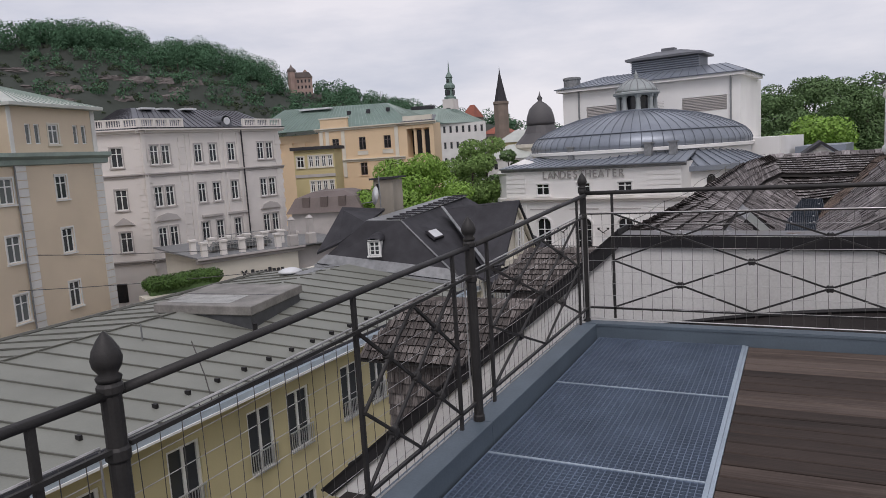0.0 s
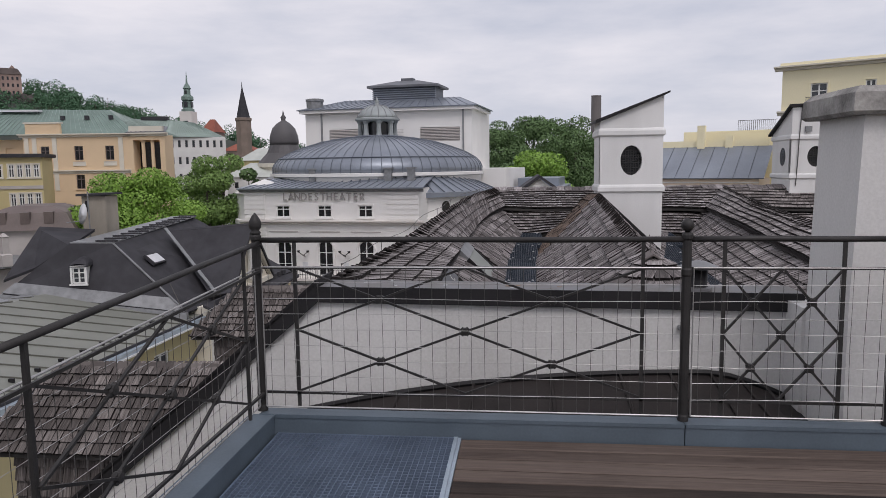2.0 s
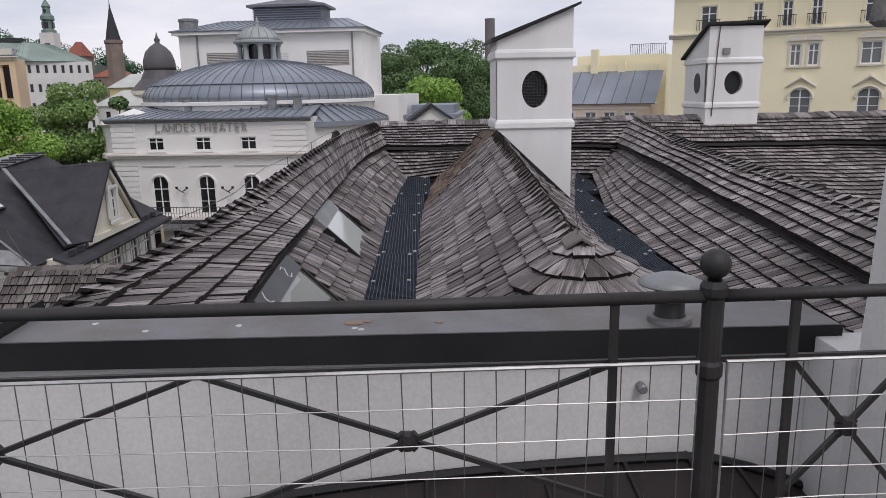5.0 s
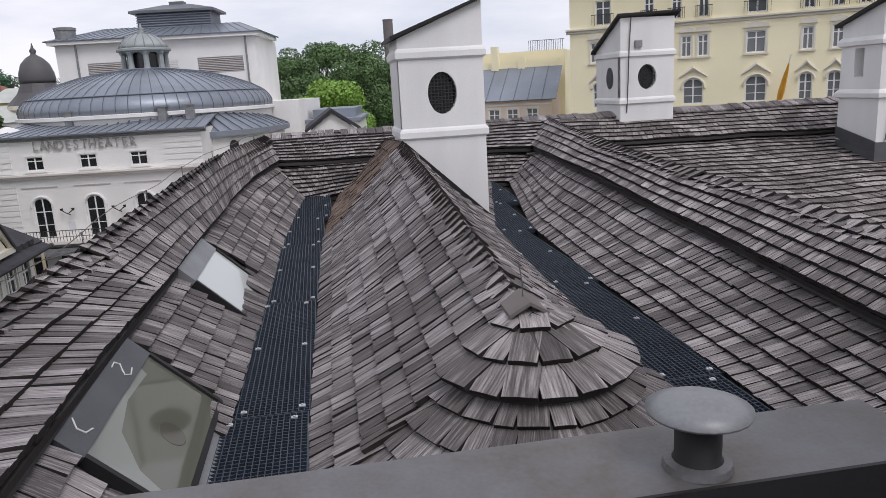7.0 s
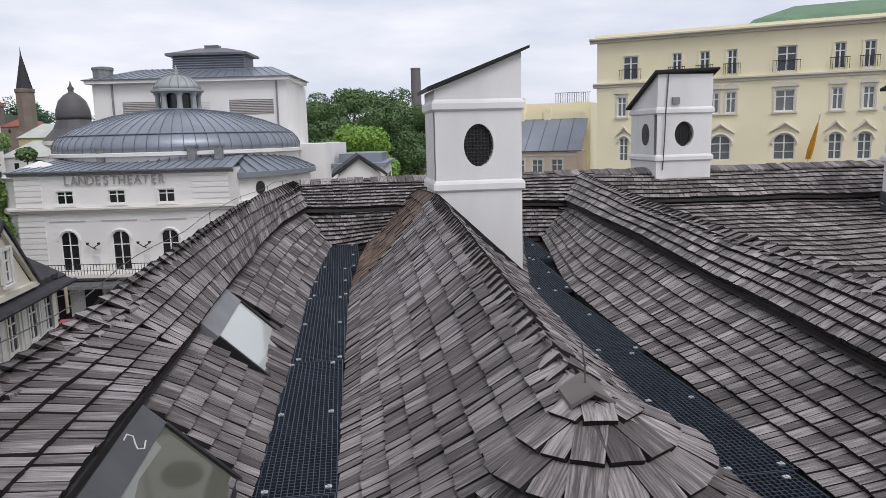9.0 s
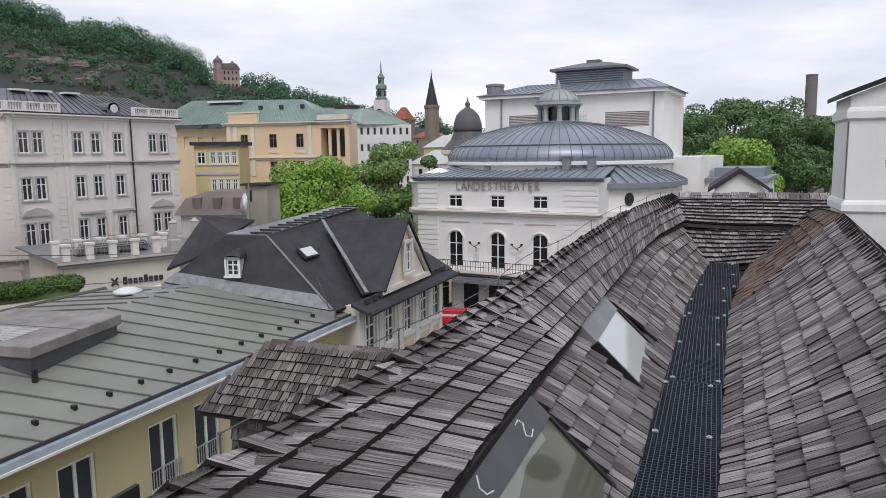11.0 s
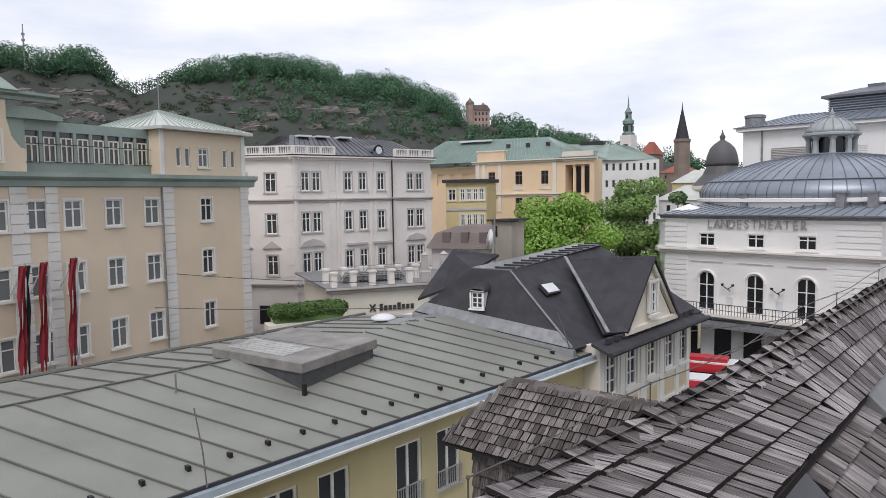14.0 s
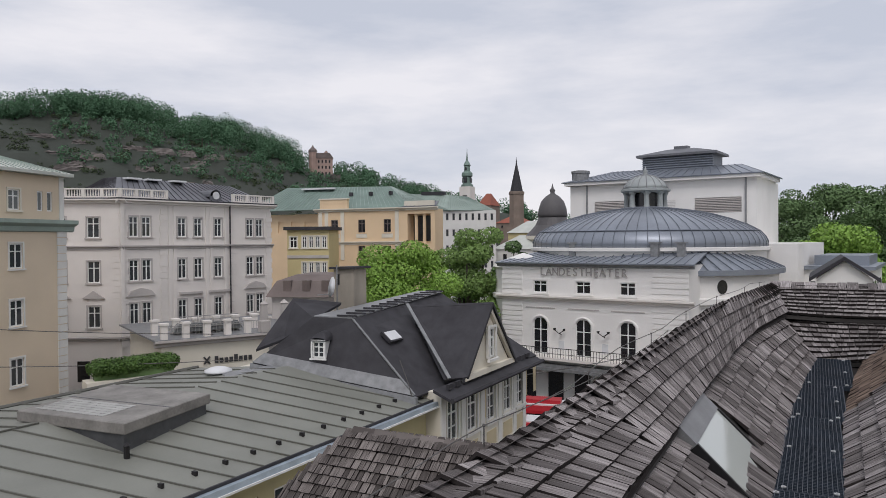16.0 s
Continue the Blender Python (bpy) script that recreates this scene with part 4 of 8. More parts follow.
for s in (-1, 1):
    part("hood_board", Geo().add([(0, -0.10, 0.03), (0, 0.14, 0.05), (s * 0.12, 0.14, -0.03), (s * 0.12, -0.08, -0.045), (0, -0.10, 0.008), (0, 0.14, 0.03), (s * 0.12, 0.14, -0.052), (s * 0.12, -0.08, -0.067)], [(0, 1, 2, 3), (7, 6, 5, 4), (0, 4, 5, 1), (1, 5, 6, 2), (2, 6, 7, 3), (3, 7, 4, 0)]), M_SHINGLE_FAR, hood)
part("rod", Geo().tube([(-0.01, 0.02, 0.02), (-0.012, 0.02, 0.12), (-0.03, 0.02, 0.25)], 0.004, 5), M_WIRED, hood)


# ---- valley walkways ----
def walkway(left, right, ys, seed, group, label):
    for i, (y0, y1) in enumerate(zip(ys, ys[1:])):
        a, b = along(left, y0), along(right, y0)
        c, d = along(left, y1), along(right, y1)
        o = a + Vector((0.02, 0.012, 0.045))
        X, Y = (b - a), (c - a)
        w, l = X.length - 0.02, Y.length - 0.025
        X.normalize()
        Z = X.cross(Y).normalized()
        Y = Z.cross(X)
        m = Matrix(((X.x, Y.x, Z.x, o.x), (X.y, Y.y, Z.y, o.y), (X.z, Y.z, Z.z, o.z), (0, 0, 0, 1)))
        grating_thing(w, l, max(8, round(w / 0.033)), max(8, round(l / 0.036)), M_WALKGRATE, m, label, group, True, 0.05, 0.03, 0.005)


walkway(FOOT_L, GR_R, (2.0, 3.57, 5.85, 8.3, 9.7, 11.1), 1, "gratings of the first valley", "blue-black steel walkway grating in the roof valley")
walkway(GR2_L, GR2_R, (2.0, 3.36, 5.55, 8.0, 9.6, 11.4), 2, "gratings of the second valley", "blue-black steel walkway grating beside the middle roof")
gut = Geo()
for Lp, Rp in ((FOOT_L, GR_R), (GR2_L, GR2_R)):
    S = between([(y, x - 0.05, z - 0.01) for y, x, z in Lp], [(y, x + 0.05, z - 0.01) for y, x, z in Rp])
    g2 = sheet(lambda a, b, S=S: S(a, b) + Vector((0, 0, -0.05)), 10, 2, 0.08)
    gut.add(g2.v, g2.f)
solid("valley_gutters", gut, M_DARKROOF, "dark sheet metal lining of the roof valleys", "gutter", kind="structure")


# ---- skylights ----
def skylight(y0, y1, label, scribble):
    """In the plane of the slope: x' runs up the street, y' down to the valley."""
    t = thing("skylight", label, "skylight", group="valley skylights")
    d = Vector((0.46, 0, -0.445)).normalized()
    n = Vector((0.445, 0, 0.46)).normalized()
    o = Vector((0.795, y0, 0.375)) + n * 0.0
    m = Matrix(((0, d.x, n.x, o.x), (1, d.y, n.y, o.y), (0, d.z, n.z, o.z), (0, 0, 0, 1)))
    t.matrix_basis = SITE[-1] @ m
    L = y1 - y0
    part("flashing", Geo().box(0.0, L, 0.0, 0.17, -0.05, 0.03), M_FLASHD if scribble else M_LEAD, t, "grey sheet top flashing")
    fr = Geo().box(0, 0.03, 0.17, 0.67, -0.06, 0.036).box(L - 0.03, L, 0.17, 0.67, -0.06, 0.036).box(0.03, L - 0.03, 0.64, 0.67, -0.06, 0.03)
    part("frame", fr, M_FASCIA, t)
    part("lower_flashing", Geo().box(-0.03, L + 0.03, 0.67, 0.76, -0.07, 0.01), M_LEAD, t)
    part("pane", Geo().box(0.03, L - 0.03, 0.17, 0.64, 0.010, 0.020), M_SKYDEEP if scribble else M_SKYGLASS, t, "olive grey glass" if scribble else "pale glass with the sky reflection in its colour")
    if scribble:
        # Pale patch in the shape of a reflection, laid flat on the pane.
        part("blind", Geo().add([(0.03, 0.17, 0.0215), (1.0, 0.17, 0.0215), (0.98, 0.215, 0.0215), (0.62, 0.20, 0.0215), (0.34, 0.25, 0.0215), (0.15, 0.40, 0.0215), (0.06, 0.64, 0.0215), (0.03, 0.64, 0.0215)], [(0, 1, 2, 3, 4, 5, 6, 7)]), M_SKYREFLECT, t, "pale sky reflection drawn on the glass")
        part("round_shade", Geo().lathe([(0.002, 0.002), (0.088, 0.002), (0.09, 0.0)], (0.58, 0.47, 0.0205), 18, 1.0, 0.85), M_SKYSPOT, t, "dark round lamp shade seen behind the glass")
        for pts in ([(0.70, 0.045), (0.76, 0.04), (0.78, 0.07), (0.74, 0.095), (0.71, 0.12), (0.75, 0.145), (0.82, 0.13)], [(0.10, 0.04), (0.05, 0.08), (0.06, 0.12), (0.12, 0.135)]):
            part("chalk_mark", Geo().tube([(x + 0.1, y, 0.032) for x, y in pts], 0.004, 5), M_WHITEF, t, "white chalk scribble")
    return t


skylight(2.53, 3.74, "roof window with grey flashing and white chalk marks", True)
skylight(5.36, 6.57, "roof window with pale glass above the walkway", False)

# ---- white chimney heads on the roofs ----


def oval(cx, cz, rx, rz, n=28):
    return [(cx + rx * math.cos(k * math.tau / n), cz + rz * math.sin(k * math.tau / n)) for k in range(n)]


def wall_with_oval(x0, x1, z0, z1, cx, cz, rx, rz, y0, y1, g):
    """A wall plate pierced by an oval."""
    n = 28
    inner = oval(cx, cz, rx, rz, n)
    outer = []
    for x, z in inner:
        dx, dz = x - cx, z - cz
        k = min(((x1 - cx) / dx) if dx > 1e-6 else ((x0 - cx) / dx) if dx < -1e-6 else 9e9, ((z1 - cz) / dz) if dz > 1e-6 else ((z0 - cz) / dz) if dz < -1e-6 else 9e9)
        outer.append((cx + dx * k, cz + dz * k))
    for c in ((x0, z0), (x1, z0), (x1, z1), (x0, z1)):
        i = min(range(n), key=lambda j: (outer[j][0] - c[0]) ** 2 + (outer[j][1] - c[1]) ** 2)
        outer[i] = c
    vs = [(x, y, z) for y in (y0, y1) for ring in (outer, inner) for x, z in ring]
    fs = []
    for k in range(n):
        j = (k + 1) % n
        fs += [(k, j, n + j, n + k), (n + k, n + j, 3 * n + j, 3 * n + k), (2 * n + k, 3 * n + k, 3 * n + j, 2 * n + j)]
    g.add(vs, fs)


def oval_chimney(m, w, d, zb, label, cap_l, cap_r, drop=0.0):
    """A rendered chimney head w wide and d deep with an oval grille and a slanted lid. Local z 0 is the lower band."""
    t = thing("chimney", label, "chimney", m, "white chimney heads")
    g = Geo()
    g.prism([(0, -0.02), (w, -0.02), (w, zb[1]), (0, zb[0])], 0.0, d)
    part("base", g, M_CHIM, t)
    for z in (0.0, 1.0):
        b = Geo().loft([[(-e, -e, z + h), (w + e, -e, z + h), (w + e, d + e, z + h), (-e, d + e, z + h)] for e, h in ((0.0, -0.03), (0.035, 0.0), (0.035, 0.07), (0.02, 0.10), (0.0, 0.12))])
        part("band", b, M_CHIM, t)
    s = Geo()
    wall_with_oval(0, w, 0.1, 1.0, w * 0.5, 0.55, 0.19, 0.265, 0.0, 0.12, s)
    s.box(0, w, d - 0.1, d, 0.1, 1.0).box(w - 0.1, w, 0.12, d - 0.1, 0.1, 1.0)
    s.box(0, 0.1, 0.12, d - 0.1, 0.1, 1.0)
    part("shaft", s, M_CHIM, t)
    gr = Geo()
    for k in range(13):
        z = 0.55 - 0.26 + 0.52 * k / 12
        hw = 0.19 * math.sqrt(max(0, 1 - ((z - 0.55) / 0.265) ** 2))
        gr.box(w / 2 - hw, w / 2 + hw, 0.05, 0.056, z - 0.005, z + 0.005)
    for k in range(9):
        x = -0.18 + 0.36 * k / 8
        hz = 0.265 * math.sqrt(max(0, 1 - (x / 0.19) ** 2))
        gr.box(w / 2 + x - 0.004, w / 2 + x + 0.004, 0.056, 0.062, 0.55 - hz, 0.55 + hz)
    part("grille", gr, M_IRON, t, "dark oval wire grille")
    # Near-black sheet puts the shade inside the shaft into colour.
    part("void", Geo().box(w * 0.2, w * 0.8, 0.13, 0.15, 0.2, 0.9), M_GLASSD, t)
    six = [(0, 1, 2, 3), (7, 6, 5, 4), (0, 4, 5, 1), (1, 5, 6, 2), (2, 6, 7, 3), (3, 7, 4, 0)]
    part("head", Geo().add([(x, y, z - (drop if y and z > 1.1 else 0)) for y in (0.0, d) for x, z in ((0, 1.1), (w, 1.1), (w, cap_r), (0, cap_l))], six), M_CHIM, t)
    part("lid", Geo().add([(x, y, z - (drop * 1.08 if y > 0 else -drop * 0.08)) for y in (-0.08, d + 0.08) for x, z in ((-0.09, cap_l - 0.02), (w + 0.09, cap_r + 0.04), (w + 0.09, cap_r + 0.075), (-0.09, cap_l + 0.03))], six), M_FASCIA, t, "dark slanted sheet lid")
    return t


c1 = oval_chimney(pose(3.06, 8.9, 1.03), 1.10, 1.0, (-0.9, -1.15), "white rendered chimney head with oval grille and slanted lid", 1.24, 1.68)
part("flashing", Geo().prism([(-0.03, -0.08), (0.03, -0.05), (1.12, -1.08), (1.12, -1.24), (-0.03, -0.20)], -0.035, -0.002), M_FASCIA, c1, "dark sheet flashing")
c2 = oval_chimney(pose(7.76, 12.85, 1.14) @ Matrix.Diagonal((1, 1, 0.88, 1)), 1.09, 1.2, (-0.9, -0.9), "white rendered chimney head with oval opening and lightning wire", 1.80, 1.80, 0.62)
# Flat dark disc stands in for the shaded opening of the left face.
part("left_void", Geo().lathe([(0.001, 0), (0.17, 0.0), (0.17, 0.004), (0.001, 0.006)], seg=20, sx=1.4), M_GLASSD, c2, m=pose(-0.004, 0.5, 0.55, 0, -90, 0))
part("wire", Geo().tube([(0.12, -0.02, -0.2), (0.14, -0.04, 0.5), (0.15, -0.04, 1.0), (0.2, -0.02, 1.80)], 0.012, 5), M_WIRED, c2)
part("box_fitting", Geo().box(0.28, 0.42, -0.05, 0.0, 1.18, 1.32), M_LEAD, c2)

c3 = thing("chimney", "long white rendered chimney block with tall slots and slanted lid", "chimney", pose(11.3, 10.44, 0.0), "white chimney heads")
CL, CD = 2.5, 0.95
g = Geo()
g.box(0, CL - 0.12, 0, CD, 0.2, 1.1).box(0, CL, 0, CD, 1.1, 1.42).box(0, CL, 0, CD, 1.9, 2.0)
for a, b in ((0.0, 0.36), (0.66, 1.45), (1.75, CL)):
    g.box(a, b, 0, 0.25, 1.42, 1.9)
g.box(0, CL, CD - 0.15, CD, 1.42, 1.9).box(CL - 0.2, CL, 0.25, CD - 0.15, 1.42, 1.9).box(0, 0.2, 0.25, 0.4, 1.42, 1.9).box(0, 0.2, 0.62, CD - 0.15, 1.42, 1.9)
g.add([(x, y, z) for x in (0, CL) for y, z in ((0, 2.0), (CD, 2.0), (CD, 2.32), (0, 2.62))], [(0, 1, 2, 3), (7, 6, 5, 4), (0, 3, 7, 4), (1, 5, 6, 2), (3, 2, 6, 7), (0, 4, 5, 1)])
part("shaft", g, M_CHIM, c3)
# Dark sheet behind the slots draws the shade of the hollow.
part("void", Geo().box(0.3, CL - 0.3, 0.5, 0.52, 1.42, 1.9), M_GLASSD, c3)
for z in (1.07, 1.95):
    b = Geo().loft([[(-e, -e, z + h), (CL + e, -e, z + h), (CL + e, CD + e, z + h), (-e, CD + e, z + h)] for e, h in ((0.0, -0.02), (0.05, 0.0), (0.055, 0.07), (0.03, 0.11), (0.0, 0.14))])
    part("band", b, M_CHIM, c3)
part("lid", Geo().loft([[(-0.1, -0.09, 2.64 + h), (CL + 0.1, -0.09, 2.64 + h), (CL + 0.1, CD + 0.1, 2.27 + h), (-0.1, CD + 0.1, 2.27 + h)] for h in (0.0, 0.05)]), M_FASCIA, c3, "dark sheet lid")
part("flashing", Geo().loft([[(-e, -e, z), (CL - 0.12 + e, -e, z), (CL - 0.12 + e, CD, z), (-e, CD, z)] for e, z in ((0.07, -0.4), (0.05, 0.0), (0.015, 0.31), (0.0, 0.32))]), M_FLASHD, c3, "dark grey sheet base flashing")
part("raking_flashing", Geo().prism([(-0.02, 0.33), (CD, 0.56), (CD, 0.36), (-0.02, 0.10)], -0.03, -0.012, Matrix(((0, 1, 0, 0), (1, 0, 0, 0), (0, 0, 1, 0), (0, 0, 0, 1)))), M_FLASHD, c3)
part("wire", Geo().tube([(0.16, -0.02, 0.33), (0.22, -0.05, 1.0), (0.25, -0.07, 1.6), (0.3, -0.06, 2.2), (0.32, -0.02, 2.6)], 0.009, 5), M_WIRED, c3)


# ---- dormers on the street side ----
def dormer(yc, label, seed):
    t = thing("dormer", label, "dormer", group="shingled dormers on the street side")
    xe, xr, zr, ze, hw = -3.38, -2.78, -0.36, -1.03, 0.60
    body = Geo()
    body.box(-3.05, -0.6, yc - 0.45, yc + 0.45, -2.3, -0.95)
    body.add([(-3.05, yc - 0.45, -0.95), (-3.05, yc + 0.45, -0.95), (-2.75, yc, -0.42), (-0.5, yc - 0.45, -0.95), (-0.5, yc + 0.45, -0.95), (-0.5, yc, -0.42)], [(0, 1, 2), (3, 5, 4), (0, 2, 5, 3), (1, 4, 5, 2)])
    part("body", body, M_SHINGLE_DORMER, t)

    def near_(a, b):
        return Vector((lerp(xe, -1.75, a), yc - hw, ze)).lerp(Vector((lerp(xr, -0.85, a), yc, zr)), b)

    def back_(a, b):
        return Vector((lerp(xe, -1.75, a), yc + hw, ze)).lerp(Vector((lerp(xr, -0.85, a), yc, zr)), b)

    def front_(a, b):
        return Vector((xe, lerp(yc - hw, yc + hw, a), ze)).lerp(Vector((xr, yc, zr)), b)

    for S in (near_, back_, front_):
        part("roof_board", sheet(S, 4, 3, 0.03), M_UNDER, t)
    shingles(t, near_, exposure=0.155, width=(0.045, 0.10), seed=seed, single=lambda p: True, material=M_SHINGLE_DORMER, wild=0.6)
    shingles(t, front_, exposure=0.155, width=(0.045, 0.10), seed=seed + 1, material=M_SHINGLE_DORMER)
    shingles(t, back_, exposure=0.155, width=(0.045, 0.10), seed=seed + 2, material=M_SHINGLE_DORMER)

    def cheek(a, b):
        return Vector((lerp(-3.06, -1.0, a), yc - 0.46, lerp(-2.2, -1.04, b)))
    rr = random.Random(seed + 9)
    ch = Geo()
    for j in range(8):
        x = -3.07
        while x < -1.0:
            w = rr.uniform(0.08, 0.14)
            z = -2.2 + 0.145 * j
            ch.add([(x, yc - 0.50, z), (x + w - 0.008, yc - 0.50, z), (x + w - 0.008, yc - 0.48, z), (x, yc - 0.48, z), (x, yc - 0.455, z + 0.2), (x + w - 0.008, yc - 0.455, z + 0.2)], [(0, 1, 2, 3), (0, 4, 5, 1)])
            x += w
    me = ch.mesh("cheek_shingles")
    uv = me.uv_layers.new(name="UVMap")
    for lp in me.loops:
        c = me.vertices[lp.vertex_index].co
        uv.data[lp.index].uv = (c.x, c.z)
    tagged(part("cheek_shingles", me, M_SHINGLE_DORMER, t), kind="stuff")
    for k in range(7):
        x0 = lerp(xr - 0.05, -0.85, k / 7)
        x1 = lerp(xr - 0.05, -0.85, (k + 1) / 7)
        cg = Geo().add([(x0, yc - 0.11, zr - 0.075), (x1, yc - 0.11, zr - 0.085), (x1, yc, zr + 0.03), (x0, yc, zr + 0.045), (x0, yc + 0.11, zr - 0.075), (x1, yc + 0.11, zr - 0.085)], [(0, 1, 2, 3), (3, 2, 5, 4), (0, 3, 4), (1, 5, 2)])
        part("ridge_shingle", cg, M_SHINGLE_DORMER, t)
    return t


dormer(2.20, "wood-shingled roof dormer beside the parapet verge", 61)
dormer(6.60, "wood-shingled roof dormer with hipped front", 65)

# lightning conductor along the street-side ridge
lc = thing("lightning_conductor", "thin lightning wire on small holders along the ridge", "lightning conductor")
pts = [along(RIDGE_L, y) + Vector((-0.10 + 0.03 * math.sin(y * 3), 0, 0.085 + 0.015 * math.sin(y * 2.3))) for y in [2.2 + 0.37 * k for k in range(30)]]
part("wire", Geo().tube(pts, 0.0035, 5), M_WIRED, lc)
for p in pts[::4]:
    part("holder", Geo().tube([p - Vector((0, 0, 0.12)), p], 0.004, 5).lathe([(0.007, -0.006), (0.010, 0), (0.007, 0.008)], p, 8), M_WIRED, lc)

# ---- ground ----
GROUND = -15.0
gv, gf = [], []
NG = 24
for j in range(NG + 1):
    for i in range(NG + 1):
        gv.append(((i / NG - 0.5) * 5000, (j / NG - 0.5) * 5000, GROUND))
for j in range(NG):
    for i in range(NG):
        k = j * (NG + 1) + i
        gf.append((k, k + 1, k + NG + 2, k + NG + 1))
solid("ground", Geo().add(gv, gf), M_ASPHALT, "dark asphalt street level far below the roofs", "ground", kind="structure")
solid("own_building", Geo().box(-3.6, 24, -16, 17, GROUND, -2.75).box(-0.12, 24, -16, -0.02, -2.75, -0.46), M_YELLOW, "plastered walls of the building under the terrace", "building")

solid("flat_roof", Geo().box(-3.55, 24, -16, 16.95, -2.746, -2.70), M_DARKROOF, "dark flat roof of the building under the terrace", "roof", kind="structure")

# ---- facades ----
WIN_CACHE = {}


def window_meshes(w, h, style):
    key = (round(w, 2), round(h, 2), style)
    if key not in WIN_CACHE:
        f = 0.095
        fr = Geo().box(-w / 2, -w / 2 + f, 0.06, 0.16, 0, h).box(w / 2 - f, w / 2, 0.06, 0.16, 0, h).box(-w / 2 + f, w / 2 - f, 0.06, 0.16, 0, f).box(-w / 2 + f, w / 2 - f, 0.06, 0.16, h - f, h)
        if style == "tall":
            fr.box(-0.05, 0.05, 0.075, 0.15, f, h - f)
        elif style != "plain":
            fr.box(-0.055, 0.055, 0.075, 0.15, f, h - f)
            zt = h * (0.68 if style != "grid" else 0.66)
            fr.box(-w / 2 + f, -0.045, 0.08, 0.15, zt - 0.04, zt + 0.04).box(0.045, w / 2 - f, 0.08, 0.15, zt - 0.04, zt + 0.04)
            if style == "grid":
                zt = h * 0.33
                fr.box(-w / 2 + f, -0.045, 0.09, 0.14, zt - 0.025, zt + 0.025).box(0.045, w / 2 - f, 0.09, 0.14, zt - 0.025, zt + 0.025)
        pa = Geo().box(-w / 2 + f, w / 2 - f, 0.125, 0.135, f, h - f)
        WIN_CACHE[key] = (fr.mesh("window"), pa.mesh("pane"))
    return WIN_CACHE[key]


def window(parent, x, z0, w, h, style="cross", frame_mat=None, pane_mat=None, surround=None, sill=True, y=0.0):
    fr, pa = window_meshes(w, h, style)
    if not fr.materials:
        fr.materials.append(None)
        pa.materials.append(None)
    o = new("window", fr)
    o.parent = parent
    o.matrix_basis = pose(x, y, z0)
    o.material_slots[0].link = "OBJECT"
    o.material_slots[0].material = frame_mat or M_WFRAME
    p = new("pane", pa)
    p.parent = o
    p.material_slots[0].link = "OBJECT"
    p.material_slots[0].material = pane_mat or (M_CURTAIN if (int(x * 7 + z0 * 3) % 3 == 0) else M_GLASS)
    if surround:
        s = 0.14
        g = Geo().box(-w / 2 - s, -w / 2, -0.05, 0.0, -0.02, h + s).box(w / 2, w / 2 + s, -0.05, 0.0, -0.02, h + s).box(-w / 2, w / 2, -0.05, 0.0, h, h + s)
        if sill:
            g.box(-w / 2 - s * 1.5, w / 2 + s * 1.5, -0.14, 0.0, -0.16, -0.03)
        part("surround", g, surround, o)
    return o


def arch_fill(g, x, z1, w, y0=0.0, y1=0.22, n=8):
    """Fills the corners above a round arch whose crown reaches z1."""
    r = w / 2
    for s in (-1, 1):
        vs = [(x + s * r, y0, z1), (x + s * r, y1, z1)]
        for k in range(n + 1):
            a = math.pi / 2 * k / n
            vs += [(x + s * r * math.cos(a), y0, z1 - r + r * math.sin(a)), (x + s * r * math.cos(a), y1, z1 - r + r * math.sin(a))]
        fs = []
        for k in range(n):
            i = 2 + 2 * k
            fs += [(0, i, i + 2), (1, i + 3, i + 1), (i, i + 1, i + 3, i + 2)]
        g.add(vs, fs)


def holed_wall(L, z0, z1, holes, thick=0.24, body=8.0, x0=0.0, g=None):
    """A facade plate with real openings (x0, x1, z0, z1) before a solid body."""
    g = g or Geo()
    xs = sorted({x0, x0 + L, *[h[0] for h in holes], *[h[1] for h in holes]})
    zs = sorted({z0, z1, *[h[2] for h in holes], *[h[3] for h in holes]})
    xs = [x for x in xs if x0 <= x <= x0 + L]
    zs = [z for z in zs if z0 <= z <= z1]
    for a, b in zip(xs, xs[1:]):
        run = None
        for c, d in zip(zs, zs[1:]):
            mx, mz = (a + b) / 2, (c + d) / 2
            if not any(h[0] < mx < h[1] and h[2] < mz < h[3] for h in holes):
                g.add([(a, 0, c), (b, 0, c), (b, 0, d), (a, 0, d)], [(0, 1, 2, 3)])
    for a, b, c, d in holes:
        t = thick
        g.add([(a, 0, c), (b, 0, c), (b, 0, d), (a, 0, d), (a, t, c), (b, t, c), (b, t, d), (a, t, d)], [(0, 4, 5, 1), (1, 5, 6, 2), (2, 6, 7, 3), (3, 7, 4, 0)])
    g.box(x0, x0 + L, thick, body, z0, z1)
    g.add([(x0, 0, z0), (x0, thick, z0), (x0, thick, z1), (x0, 0, z1), (x0 + L, 0, z0), (x0 + L, thick, z0), (x0 + L, thick, z1), (x0 + L, 0, z1)], [(0, 1, 2, 3), (7, 6, 5, 4), (3, 2, 6, 7)])
    return g


def cornice(L, z, d=0.35, h=0.45, x0=0.0, body=8.0):
    g = Geo()
    prof = [(0.0, 0.0), (-d * 0.35, 0.08 * h), (-d * 0.4, 0.45 * h), (-d * 0.8, 0.6 * h), (-d, 0.7 * h), (-d, h), (0.02, h)]
    return g.loft([[(x, y, z + k) for y, k in prof] for x in (x0 - d, x0 + L + d)], True, True)


